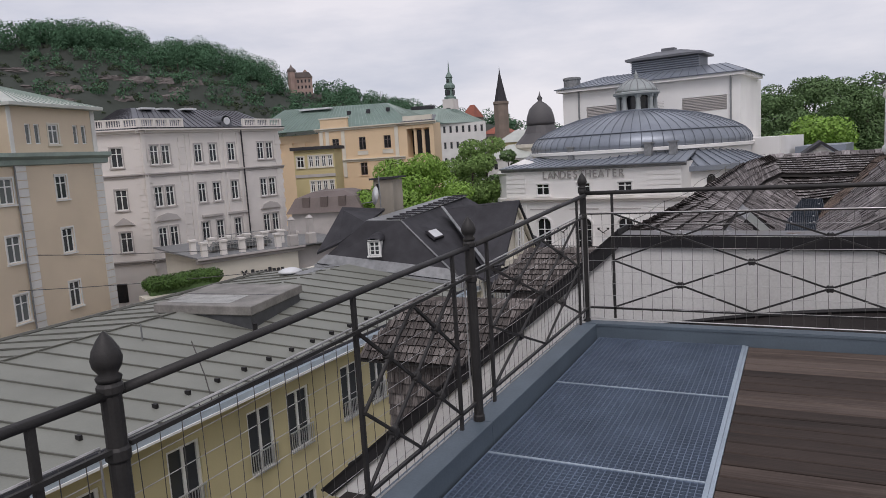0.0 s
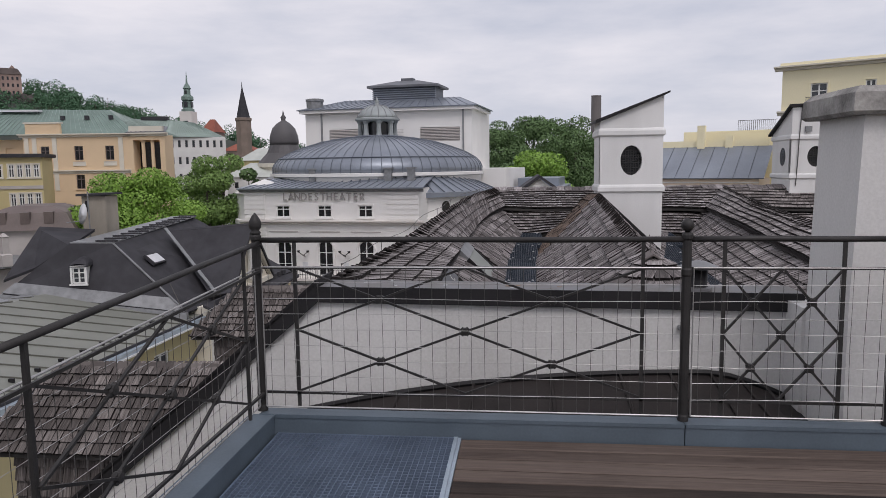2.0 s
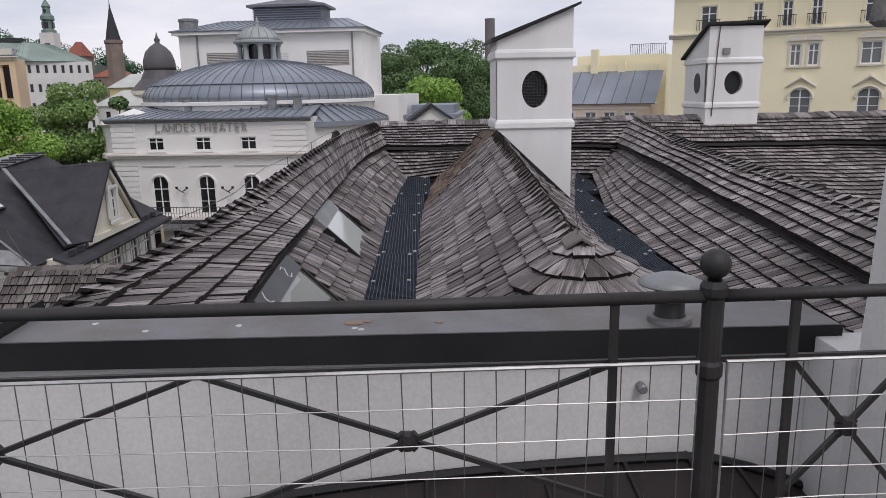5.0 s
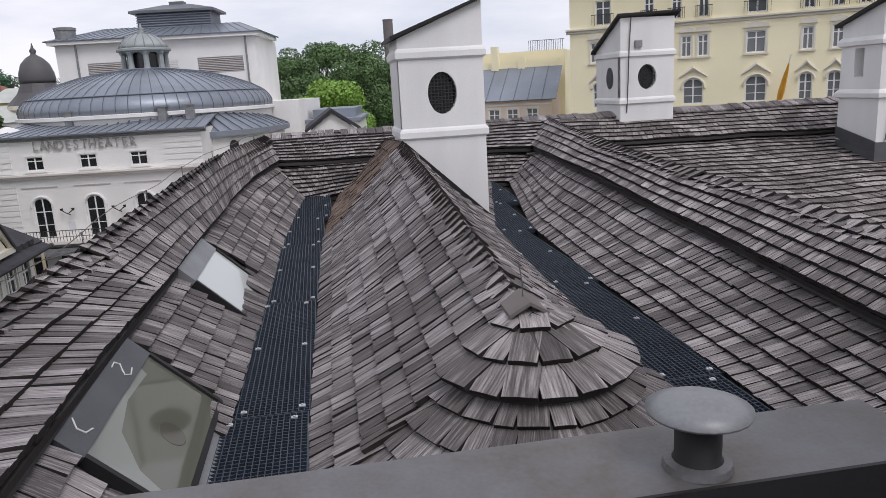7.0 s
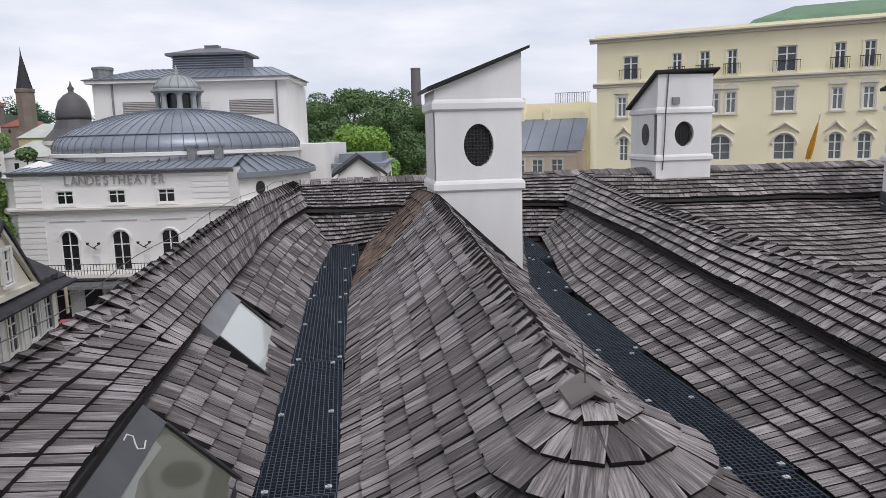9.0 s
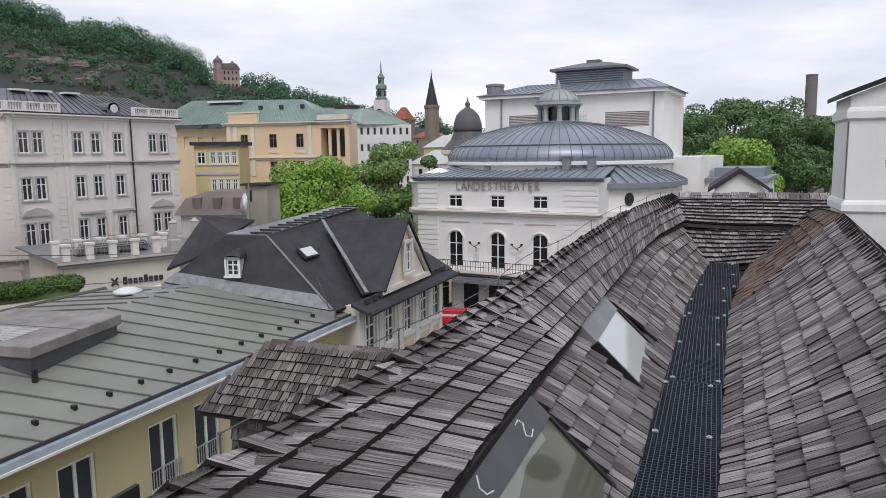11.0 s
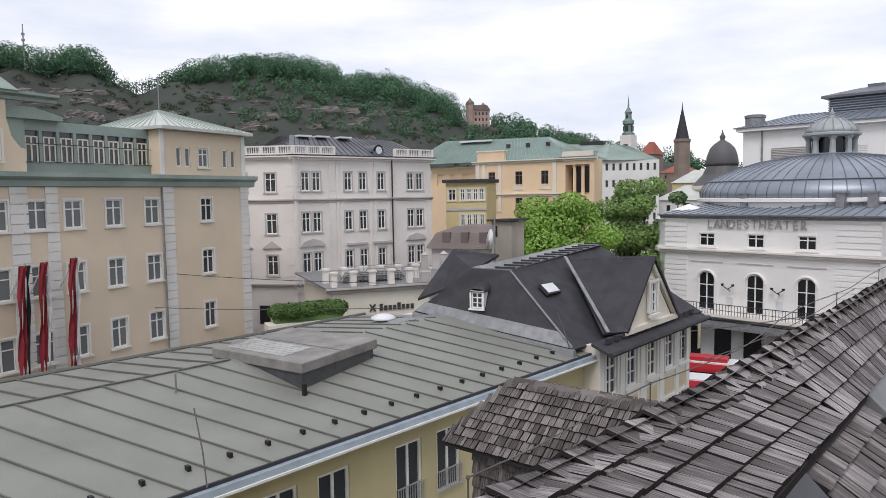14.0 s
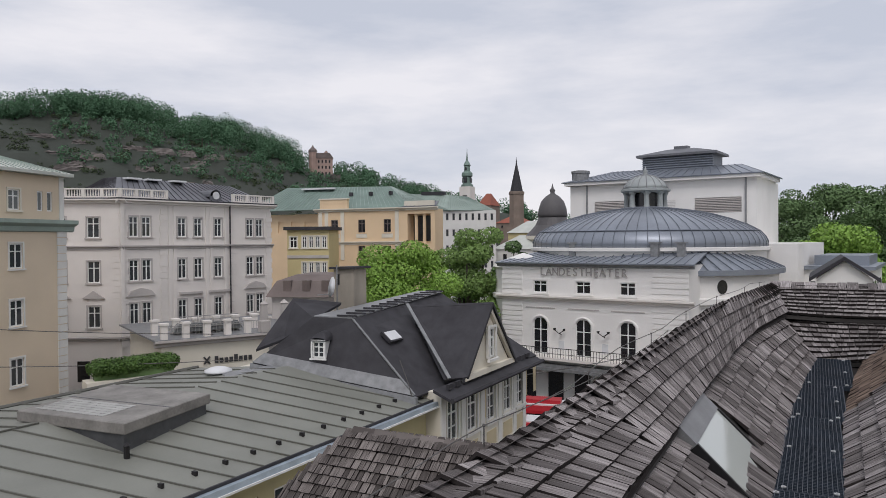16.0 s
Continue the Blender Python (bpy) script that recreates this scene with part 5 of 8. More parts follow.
def facade_frame(A, B):
    """The pose of a facade seen from outside with its left foot at A and right at B (plan), and its length."""
    a, b = Vector(A), Vector(B)
    d = b - a
    return pose(a.x, a.y, 0, 0, 0, math.degrees(math.atan2(d.y, d.x))), d.length


def quoins(parent, material, x, z0, z1, w=0.55, d=0.05, step=0.55):
    z, k = z0, 0
    while z + step * 0.9 < z1:
        ww = w if k % 2 else w * 0.72
        part("quoin", Geo().box(x - ww / 2, x + ww / 2, -d, 0.0, z + 0.03, z + step - 0.02), material, parent)
        z += step
        k += 1


def seamed_roof(name, parent, pts, mat_roof, n, seam_mat, label="", skew=0.0):
    """A sheet roof plane p0 p1 (eave) p2 p3 (ridge) with standing seams from eave to ridge, which may run askew."""
    p = [Vector(q) for q in pts]
    nrm = (p[1] - p[0]).cross(p[3] - p[0]).normalized()
    if nrm.z < 0:
        nrm = -nrm
    g = Geo().add(p + [q - nrm * 0.12 for q in p], [(0, 1, 2, 3), (7, 6, 5, 4), (0, 4, 5, 1), (1, 5, 6, 2), (2, 6, 7, 3), (3, 7, 4, 0)])
    r = part(name, g, mat_roof, parent, label)
    s = Geo()
    for k in range(1, n):
        a = p[0].lerp(p[1], k / n)
        u = k / n + skew
        b = p[3].lerp(p[2], max(u, 0.0))
        if u < 0:
            b = a.lerp(b, (k / n) / -skew)
        s.bar(a + nrm * 0.02, b + nrm * 0.02, 0.05, 0.06)
    if n > 1:
        part("seams", s, seam_mat, r)
    return r



# ---- low building with the greenish sheet roof ----
GZ = -5.5
lowb = thing("low_building", "yellow plastered building with greenish standing-seam sheet roof", "building", Matrix.Translation((-15.04, -8, 0)) @ pose(0, 0, 0, 0, 0, 88.28))
LL = 36.3
RAIL_BAR = Geo().bar((0, 0, 0), (0, 0, 0.77), 0.022).mesh("bar")
RAIL_BAR.materials.append(M_CLIP)
wy = (6.6, 10.6, 13.2, 16.6, 19.85, 21.8, 25.0, 27.0, 30.8, 33.0)
part("wall", holed_wall(LL, GROUND, GZ - 0.25, [(y - 0.62, y + 0.62, -8.75, -6.5) for y in wy] + [(y - 0.62, y + 0.62, -12.4, -10.4) for y in wy], 0.22, 11.5), M_YELLOW, lowb)
for y in wy:
    window(lowb, y, -8.75, 1.24, 2.25, "tall", M_WFRAME, M_GLASS)
    window(lowb, y, -12.4, 1.24, 2.0, "cross", M_WFRAME, M_GLASS)
    wr = part("window_railing", Geo().bar((y - 0.64, -0.10, -7.94), (y + 0.64, -0.10, -7.94), 0.04), M_CLIP, lowb, "pale metal window railing")
    part("lower_bar", Geo().bar((y - 0.64, -0.10, -8.66), (y + 0.64, -0.10, -8.66), 0.03), M_CLIP, wr)
    for k in range(12):
        o = new("bar", RAIL_BAR)
        o.parent = wr
        o.matrix_basis = pose(y - 0.6 + 1.2 * k / 11, -0.10, -8.72)
part("eaves_board", Geo().box(-0.2, LL + 0.3, -0.32, 0.05, GZ - 0.30, GZ - 0.22), M_CREAM, lowb)
part("gutter", Geo().loft([[(x, -0.30, GZ - 0.05), (x, -0.62, GZ - 0.02), (x, -0.66, GZ - 0.22), (x, -0.60, GZ - 0.26), (x, -0.30, GZ - 0.2)] for x in (-0.2, LL + 0.6)]), M_GUTTER, lowb, "blue-grey zinc gutter")
part("gutter_lip", Geo().box(-0.2, LL + 0.6, -0.70, -0.655, GZ - 0.27, GZ - 0.20), M_WFRAME, lowb)
RZ = -4.12
seamed_roof("roof_front", lowb, [(-0.2, -0.36, GZ + 0.02), (LL + 0.3, -0.36, GZ + 0.02), (LL + 0.3, 6.2, RZ), (-0.2, 6.2, RZ)], M_GREENROOF, 30, M_SEAM, "greenish grey standing-seam sheet roof", skew=-0.081)
seamed_roof("roof_back", lowb, [(-0.2, 11.6, -4.75), (LL - 2, 12.4, -4.75), (LL - 2, 6.2, RZ), (-0.2, 6.2, RZ)], M_GREENROOF, 30, M_SEAM)
part("roof_crease", Geo().bar((-0.2, 6.2, RZ + 0.03), (22.2, 6.2, RZ + 0.03), 0.07, 0.05), M_SEAM, lowb)
part("eave_edge", Geo().box(-0.2, LL + 0.3, -0.40, -0.33, GZ - 0.04, GZ + 0.06), M_SLATE, lowb)
part("back_edge", Geo().tube([(-0.2, 11.7, -4.72), (LL - 2, 12.5, -4.72)], 0.09, 6), M_SEAM, lowb)
for k in range(30):
    x = 0.42 + 1.2167 * k
    part("snow_guard", Geo().box(x - 0.05, x + 0.05, 0.45, 0.62, GZ + 0.19, GZ + 0.33), M_FASCIA, lowb)
hatch = thing("roof_hatch", "large low skylight of weathered wired glass blocks on the sheet roof", "skylight", Matrix.Translation((-15.04, -8, 0)) @ pose(0, 0, 0, 0, 0, 88.28))
HC = [Vector((22.84, 2.82)), Vector((27.19, 3.84)), Vector((26.63, 8.57)), Vector((22.28, 7.55))]
HM = sum(HC, Vector((0, 0))) / 4


def hatch_ring(k, z):
    return [(*(HM + (c - HM) * k), z) for c in HC]


part("kerb", Geo().loft([hatch_ring(0.95, -5.1), hatch_ring(0.95, -4.2)]), M_FLASHD, hatch, "dark weathered sheet kerb")
part("cover", Geo().loft([hatch_ring(0.99, -4.22), hatch_ring(1.0, -4.19), hatch_ring(1.0, -3.88), hatch_ring(0.985, -3.855)]), M_HATCH, hatch, "rough weathered concrete slab")
part("cover_joint", Geo().bar((*HC[0].lerp(HC[1], 0.5), -3.852), (*HC[3].lerp(HC[2], 0.5), -3.852), 0.07, 0.012), M_FLASHD, hatch)
for i in range(13):
    for j in range(6):
        u, v = 0.28 + 0.05 * i, 0.09 + 0.058 * j
        p = HC[0].lerp(HC[3], u).lerp(HC[1].lerp(HC[2], u), v)
        part("glass_block", Geo().box(p.x, p.x + 0.23, p.y, p.y + 0.24, -3.855, -3.838), M_GLASSBLOCK, hatch)
part("corner_pipe", Geo().lathe([(0.09, -5.2), (0.09, -4.5), (0.12, -4.48), (0.02, -4.4)], (22.75, 2.6, 0), 8), M_FASCIA, hatch)
mush = thing("roof_ventilator", "white mushroom roof ventilator beyond the sheet roof", "roof ventilator", pose(-22.6, 24.2, -4.4))
part("stem", Geo().lathe([(0.3, -0.6), (0.3, 0.15)], seg=12), M_LEAD, mush)
part("cap", Geo().lathe([(0.3, 0.12), (0.62, 0.15), (0.62, 0.24), (0.35, 0.36), (0.02, 0.42)], seg=18), M_DISH, mush, smooth=True)
for x, y in ((-21.4, 24.2), (-21.0, 25.3)):
    solid("skylight_hatch", Geo().prism([(-0.6, 0), (0.6, 0), (0.6, 0.35), (-0.6, 0.2)], -0.45, 0.45), M_LEAD, "grey sheet roof lid beyond the sheet roof", "hatch", "grey roof hatches", m=pose(x, y, -4.45, 0, 0, 60))
rodt = thing("lightning_rod", "thin bent lightning rod on the sheet roof eave", "lightning rod")
for y in (9.3, 27.0):
    part("rod", Geo().tube([(-13.9, y, -5.4), (-14.2, y + 0.1, -4.6), (-14.7, y + 0.2, -3.6)], 0.02, 5), M_WIRED, rodt)
rodt2 = solid("standpipe", Geo().tube([(-19.2, 11.5, -4.4), (-19.2, 11.5, -3.8)], 0.03, 6), M_LEAD, "short grey stand pipe on the sheet roof", "pipe")

# ---- house with the dark slate roof ----
house = thing("slate_house", "cream house with dark slate hipped roof and cross gable", "house")
HX, HY0, HY1, HZ = -13.2, 28.2, 38.6, -5.0
hm = Matrix.Translation((HX, HY0, 0)) @ pose(0, 0, 0, 0, 0, 90)
cols = (1.2, 3.3, 5.6, 7.8, 9.6)
hol = [(c - 0.55, c + 0.55, z, z + 2.0) for c in cols for z in (-7.6, -11.2)]
w_ = holed_wall(HY1 - HY0, GROUND, HZ - 0.1, hol, 0.22, 13.0)
part("wall", w_, M_HOUSE, house, m=hm)
for c in cols:
    for z in (-7.6, -11.2):
        wo = window(house, 0, 0, 1.1, 2.0, "grid", M_WFRAME, M_GLASS, M_STONEW)
        wo.matrix_basis = hm @ pose(c, 0, z)
    part("panel", Geo().box(c - 0.6, c + 0.6, -0.03, 0.0, -8.9, -8.1).box(c - 0.6, c + 0.6, -0.03, 0.0, -12.4, -11.7), M_BEIGE, house, "beige plaster panel", m=hm)
for c in (0.2, 2.25, 4.45, 6.7, 8.75, 10.2):
    part("pilaster", Geo().box(c - 0.22, c + 0.22, -0.06, 0.0, GROUND, HZ - 0.15), M_STONEW, house, m=hm)
for k in range(9):
    x = 0.35 + k * 1.45
    if all(abs(x - c) > 0.7 for c in cols):
        part("beige_field", Geo().box(x - 0.2, x + 0.2, -0.025, 0.0, -7.3, -5.8), M_BEIGE, house, m=hm)
N0, F0 = Vector((-17.8, 27.95, -1.97)), Vector((-19.0, 39.0, -1.45))
N1 = Vector((-19.6, 27.4, -1.9))
EA, EB, EC, ED = Vector((-13.9, 27.1, -5.15)), Vector((-22.1, 25.9, -4.08)), Vector((HX + 0.5, HY1 + 0.6, HZ)), Vector((-25.5, 40, -4.6))


def slab(name, pts, material, label="", th=0.14):
    p = [Vector(q) for q in pts]
    n = (p[1] - p[0]).cross(p[2] - p[0]).normalized()
    if n.z < 0:
        n = -n
    k = len(p)
    g = Geo().add(p + [q - n * th for q in p], [tuple(range(k)), tuple(reversed(range(k, 2 * k)))] + [(i, (i + 1) % k, (i + 1) % k + k, i + k) for i in range(k)])
    return part(name, g, material, house, label)


slab("hip_roof", [EB, EA, N0, N1], M_SLATE, "dark slate hip")
UP = Vector((0, -0.03, 0.06))
slab("hip_apron", [EB + UP, EA + UP, EA.lerp(N0, 0.2) + UP, EB.lerp(N1, 0.2) + UP], M_LEAD, "pale sheet apron of the hip", 0.05)
slab("side_roof", [EA, EC, F0, N0], M_SLATE)
slab("back_roof", [EC, ED, F0], M_SLATE)
slab("west_roof", [ED, EB, N1, F0], M_SLATE)
slab("ridge_sheet", [N1 + Vector((0, 0, .05)), N0 + Vector((0, 0, .05)), N0.lerp(F0, 1) + Vector((0.3, 0, .03)), F0 + Vector((-1.4, 0, .0))], M_LEAD, "pale sheet ridge with snow guards", 0.06)
for k in range(13):
    p = N1.lerp(N0, 0.85).lerp(F0, k / 13)
    part("snow_guard", Geo().bar(p + Vector((-0.5, 0, 0.12)), p + Vector((0.55, 0.12, 0.12)), 0.10, 0.08), M_SLATE, house)
# cross gable
GA, GL, GR_ = Vector((HX + 0.55, 32.9, -1.4)), Vector((HX + 0.55, 29.9, HZ + 0.35)), Vector((HX + 0.55, 35.9, HZ + 0.35))
back = Vector((-17.57, 32.8, -1.74))
slab("gable_roof", [GL, GA, back, Vector((-13.6, 29.3, HZ + 0.25))], M_SLATE)
slab("gable_roof", [GR_, GA, back, Vector((-13.6, 36.4, HZ + 0.25))], M_SLATE)
part("valley_strip", Geo().bar(back + Vector((0.05, -0.15, 0.1)), (-13.2, 29.1, -4.62), 0.17, 0.05).bar(N0 + Vector((0, 0, 0.06)), EA + Vector((0, 0, 0.1)), 0.10, 0.05), M_LEAD, house, "grey sheet valley and hip strips")
slab("rear_roof", [(-22.5, 29.4, -1.25), (-20.3, 30.6, -1.5), (-19.6, 27.6, -1.95), (-21.6, 27.5, -3.1), (-22.6, 26.7, -3.55)], M_SLATE)
part("gable_wall", Geo().prism([(30.2, HZ + 0.2), (35.6, HZ + 0.2), (32.9, -1.95)], -0.15, 0.15, pose(HX + 0.12, 0, 0) @ Matrix(((0, 1, 0, 0), (1, 0, 0, 0), (0, 0, 1, 0), (0, 0, 0, 1)))), M_HOUSE, house)
part("gable_trim", Geo().bar((HX + 0.35, 30.0, HZ + 0.3), (HX + 0.35, 32.9, -1.8), 0.2, 0.18).bar((HX + 0.35, 35.8, HZ + 0.3), (HX + 0.35, 32.9, -1.8), 0.2, 0.18).bar((HX + 0.35, 29.9, HZ + 0.25), (HX + 0.35, 35.9, HZ + 0.25), 0.25, 0.25), M_HOUSE, house)
wo = window(house, 0, 0, 0.8, 1.5, "grid", M_WFRAME, M_GLASS, M_STONEW)
wo.matrix_basis = Matrix.Translation((HX + 0.47, 32.9, -4.2)) @ pose(0, 0, 0, 0, 0, 90)
part("eave_strip", Geo().prism([(-0.5, 0.0), (0.35, -0.35), (0.35, -0.22), (-0.5, 0.14)], 27.6, 39.2, pose(HX + 0.45, 0, HZ)), M_SLATE, house)
part("gutter", Geo().tube([(HX + 0.9, 27.6, HZ - 0.28), (HX + 0.9, 39.2, HZ - 0.28)], 0.12, 6), M_SLATE, house)
for k in range(13):
    y = 28.2 + 0.8 * k
    part("snow_guard", Geo().box(HX + 0.3, HX + 0.42, y, y + 0.5, HZ + 0.05, HZ + 0.28), M_SLATE, house)
part("flashing", Geo().add([(-22.2, 25.7, -4.7), (-13.7, 26.9, -5.9), (-13.8, 27.0, -5.15), (-22.2, 25.85, -4.08), (-22.2, 25.9, -4.7), (-13.7, 27.1, -5.9), (-13.8, 27.2, -5.15), (-22.2, 26.05, -4.08)], [(0, 1, 2, 3), (7, 6, 5, 4), (0, 4, 5, 1), (1, 5, 6, 2), (2, 6, 7, 3), (3, 7, 4, 0)]), M_LEAD, house, "pale sheet apron below the hip")
# eyebrow dormer window
dw = window(house, 0, 0, 0.95, 1.25, "grid", M_WFRAME, M_GLASS, M_WFRAME)
DW = Matrix.Translation((-18.7, 26.55, -3.68)) @ pose(0, 0, 0, 0, 0, 12) @ Matrix.Scale(0.6, 4)
dw.matrix_basis = DW
part("dormer_cheek", Geo().box(-0.48, 0.48, 0.17, 1.6, -0.15, 1.3), M_WFRAME, house, m=DW)
part("dormer_hood", Geo().loft([[(0.68 * math.cos(a), y, 1.32 + h * math.sin(a)) for a in [math.pi * k / 8 for k in range(9)]] for y, h in ((-0.1, 0.22), (0.3, 0.5), (1.0, 0.62), (2.2, 0.65))], False, False).box(-0.68, 0.68, -0.1, 1.9, 1.28, 1.34), M_SLATE, house, m=DW)
sk = part("roof_window", Geo().box(-0.35, 0.35, -0.6, 0.6, 0, 0.14), M_SLATE, house, m=pose(-16.5, 29.4, -2.95, 0, 40, 0))
part("pane", Geo().box(-0.27, 0.27, -0.5, 0.5, 0.14, 0.15), M_DISH, sk)
stack = thing("chimney_stack", "pale rendered chimney stack with sheet lid behind the slate roof", "chimney", pose(-20.9, 32.2, -2.2))
part("shaft", Geo().box(-1.05, 0.3, 0, 1.2, -1, 2.35), M_STACK, stack)
part("lid", Geo().prism([(-1.25, 2.35), (0.5, 2.4), (0.5, 2.52), (-1.25, 2.47)], -0.2, 1.4), M_SLATE, stack)
part("slot", Geo().box(-0.85, -0.65, -0.02, 0.0, 1.5, 2.1), M_GLASSD, stack)
dish = thing("satellite_dish", "white satellite dish on a pole at the slate roof ridge", "satellite dish", pose(-21.0, 30.6, -1.15, 0, 0, -35))
part("reflector", Geo().lathe([(0.55, 0.0), (0.45, -0.06), (0.25, -0.12), (0.02, -0.15), (0.25, -0.10), (0.45, -0.04), (0.54, 0.02)], seg=20, sx=0.75), M_DISH, dish, m=pose(0.2, 0, 0.45, 80, 0, 2), smooth=True)
part("pole", Geo().tube([(0.35, 0.25, -1.0), (0.35, 0.25, 1.6)], 0.035, 6), M_LEAD, dish)
part("feed_arm", Geo().tube([(0.2, 0, 0.1), (-0.5, -0.55, 0.0)], 0.025, 5), M_LEAD, dish)

# ---- tan hotel ----
HA, hd = Vector((-54.52, 38.69)), Vector((0.23, -0.973)).normalized()
hm_, hl = facade_frame(HA + hd * 40, HA)
hotel = thing("hotel", "tan plastered hotel with white quoins and green glazed loft", "building", hm_)
BAYS = ((0, 0), (3.6, 5.1), (6.7, 9.25), (8.3, 10.8), (11.4, 14.3), (14.7, 17.6), (16.0, 19.2), (17.4, 20.3), (19.4, 21.5), (40, 40))


def hx(s):
    """Where bay mark s, counted from the street corner, stands along the front."""
    for (s0, d0), (s1, d1) in zip(BAYS, BAYS[1:]):
        if s <= s1:
            return 40 - lerp(d0, d1, (s - s0) / (s1 - s0))
    return 0.0


rows_z = ((-0.25, 1.95), (-4.75, 2.05), (-9.4, 2.15))
hcols = [(3.6, 1.25), (8.3, 1.35), (11.4, 1.35), (14.7, 1.35), (17.4, 1.55), (21.3, 1.9), (25.5, 1.6), (29.5, 1.4), (33.5, 1.4), (37.0, 1.4)]
hol = [(hx(c) - w / 2, hx(c) + w / 2, z, z + h) for c, w in hcols for z, h in rows_z]
part("wall", holed_wall(40, GROUND, 2.7, hol, 0.24, 12), M_TAN, hotel)
for c, w in hcols:
    for z, h in rows_z:
        window(hotel, hx(c), z, w, h, "cross", M_WFRAME, M_CURTAIN if c > 5 else M_GLASS, M_STONEW)
for s, w in ((0.35, 1.0), (6.7, 1.15), (16.0, 0.9), (19.4, 1.2), (23.4, 1.2)):
    z = GROUND
    while z < 2.5:
        part("quoin", Geo().box(hx(s) - w / 2, hx(s) + w / 2, -0.07, 0.0, z + 0.03, z + 0.62), M_STONEW, hotel)
        z += 0.66
part("cornice", cornice(40, 2.6, 0.7, 1.0), M_COPPER, hotel)
part("pavilion_wall", holed_wall(hx(0.15) - hx(7.2), 3.5, 7.2, [(hx(3.7) - 0.55, hx(3.7) + 0.55, 4.3, 5.9), (hx(5.7) - 0.28, hx(5.7) + 0.28, 4.3, 5.9), (hx(5.0) - 0.28, hx(5.0) + 0.28, 4.3, 5.9), (hx(1.9) - 0.28, hx(1.9) + 0.28, 4.3, 5.9), (hx(1.2) - 0.28, hx(1.2) + 0.28, 4.3, 5.9)], 0.24, 9, hx(7.2)), M_TAN, hotel)
window(hotel, hx(3.7), 4.3, 1.1, 1.6, "cross", M_WFRAME, M_CURTAIN, M_CREAM)
for s in (5.7, 5.0, 1.9, 1.2):
    window(hotel, hx(s), 4.3, 0.56, 1.6, "plain", M_WFRAME, M_CURTAIN)
for s0, s1 in ((7.3, 6.9), (0.5, 0.15)):
    part("pavilion_trim", Geo().box(hx(s0), hx(s1), -0.06, 0.0, 3.5, 7.2), M_STONEW, hotel)
part("eave_slab", Geo().box(hx(7.7), hx(-0.1), -0.8, 9.5, 7.22, 7.47), M_PALEROOF, hotel)
for pts in ([(hx(7.7), -0.8, 7.47), (hx(-0.1), -0.8, 7.47), (hx(3.4), 5.0, 9.4), (hx(3.9), 5.0, 9.4)], [(hx(-0.1), -0.8, 7.47), (hx(-0.1), 9.5, 7.47), (hx(3.4), 5.2, 9.4), (hx(3.4), 5.0, 9.4)], [(hx(7.7), 9.5, 7.47), (hx(7.7), -0.8, 7.47), (hx(3.9), 5.0, 9.4), (hx(3.9), 5.2, 9.4)], [(hx(-0.1), 9.5, 7.47), (hx(7.7), 9.5, 7.47), (hx(3.9), 5.2, 9.4), (hx(3.4), 5.2, 9.4)]):
    seamed_roof("pavilion_roof", hotel, pts, M_PALEROOF, 14, M_COPPER, "pale green-grey sheet hip roof")
part("roof_rod", Geo().tube([(hx(3.65), 5.1, 9.3), (hx(3.65), 5.1, 12.4)], 0.05, 5), M_LEAD, hotel)
lo = Geo().box(hx(19.2), hx(7.2), 1.2, 9, 3.5, 4.3).box(hx(19.2), hx(17.2), 1.0, 9, 4.3, 7.2).box(hx(17.2), hx(7.2), 1.3, 9, 6.5, 7.2)
part("loft", lo, M_COPPER, hotel, "grey-green sheet clad loft")
part("loft_glass", Geo().box(hx(17.2), hx(7.2), 1.5, 1.6, 4.3, 6.5), M_GLASS, hotel)
for k in range(9):
    x = lerp(hx(17.2), hx(7.2), k / 8)
    part("loft_mullion", Geo().box(x - 0.12, x + 0.12, 1.3, 1.5, 4.3, 6.5), M_COPPER, hotel)
    if k < 8:
        window(hotel, x + lerp(hx(17.2), hx(7.2), 1 / 16) - hx(17.2), 4.32, 0.92, 1.8, "cross", M_CREAM, M_GLASS, y=1.27)
part("loft_roof", Geo().prism([(hx(19.4), 7.2), (hx(14.6), 7.2), (hx(14.6), 7.5), (hx(16.5), 8.0), (hx(19.4), 8.0)], 0.7, 9), M_COPPER, hotel)
part("loft_railing", Geo().bar((hx(17.2), 1.1, 5.6), (hx(7.2), 1.1, 5.6), 0.05).bar((hx(17.2), 1.1, 4.35), (hx(7.2), 1.1, 4.35), 0.05), M_IRON, hotel)
cg = [(hx(40), 3.5), (hx(18.2), 3.5), (hx(18.2), 5.1), (hx(18.8), 5.2), (hx(19.6), 5.9), (hx(19.9), 7.0), (hx(19.9), 8.3), (hx(40), 8.3)]
part("gable_wing", Geo().prism(cg, 0.0, 9.0), M_TAN, hotel, "tan gable wing with curved shoulder")
for c, w in ((21.0, 0.9), (22.6, 1.9), (26, 1.2), (29, 1.2)):
    o = window(hotel, hx(c), 4.3, w, 1.9, "cross", M_WFRAME, M_GLASS, M_CREAM, y=-0.17)
part("wing_cornice", cornice(21, 8.2, 0.5, 0.6, 0.0), M_COPPER, hotel)
for pts in ([(-0.5, -0.6, 8.8), (hx(19.2), -0.6, 8.8), (hx(21.5), 3, 12.0), (-0.5, 3, 12.0)], [(hx(19.2), -0.6, 8.8), (hx(19.2), 9, 8.8), (hx(21.5), 6, 12.0), (hx(21.5), 3, 12.0)]):
    seamed_roof("mansard", hotel, pts, M_COPPER, 10, M_PALEROOF, "grey-green sheet mansard")
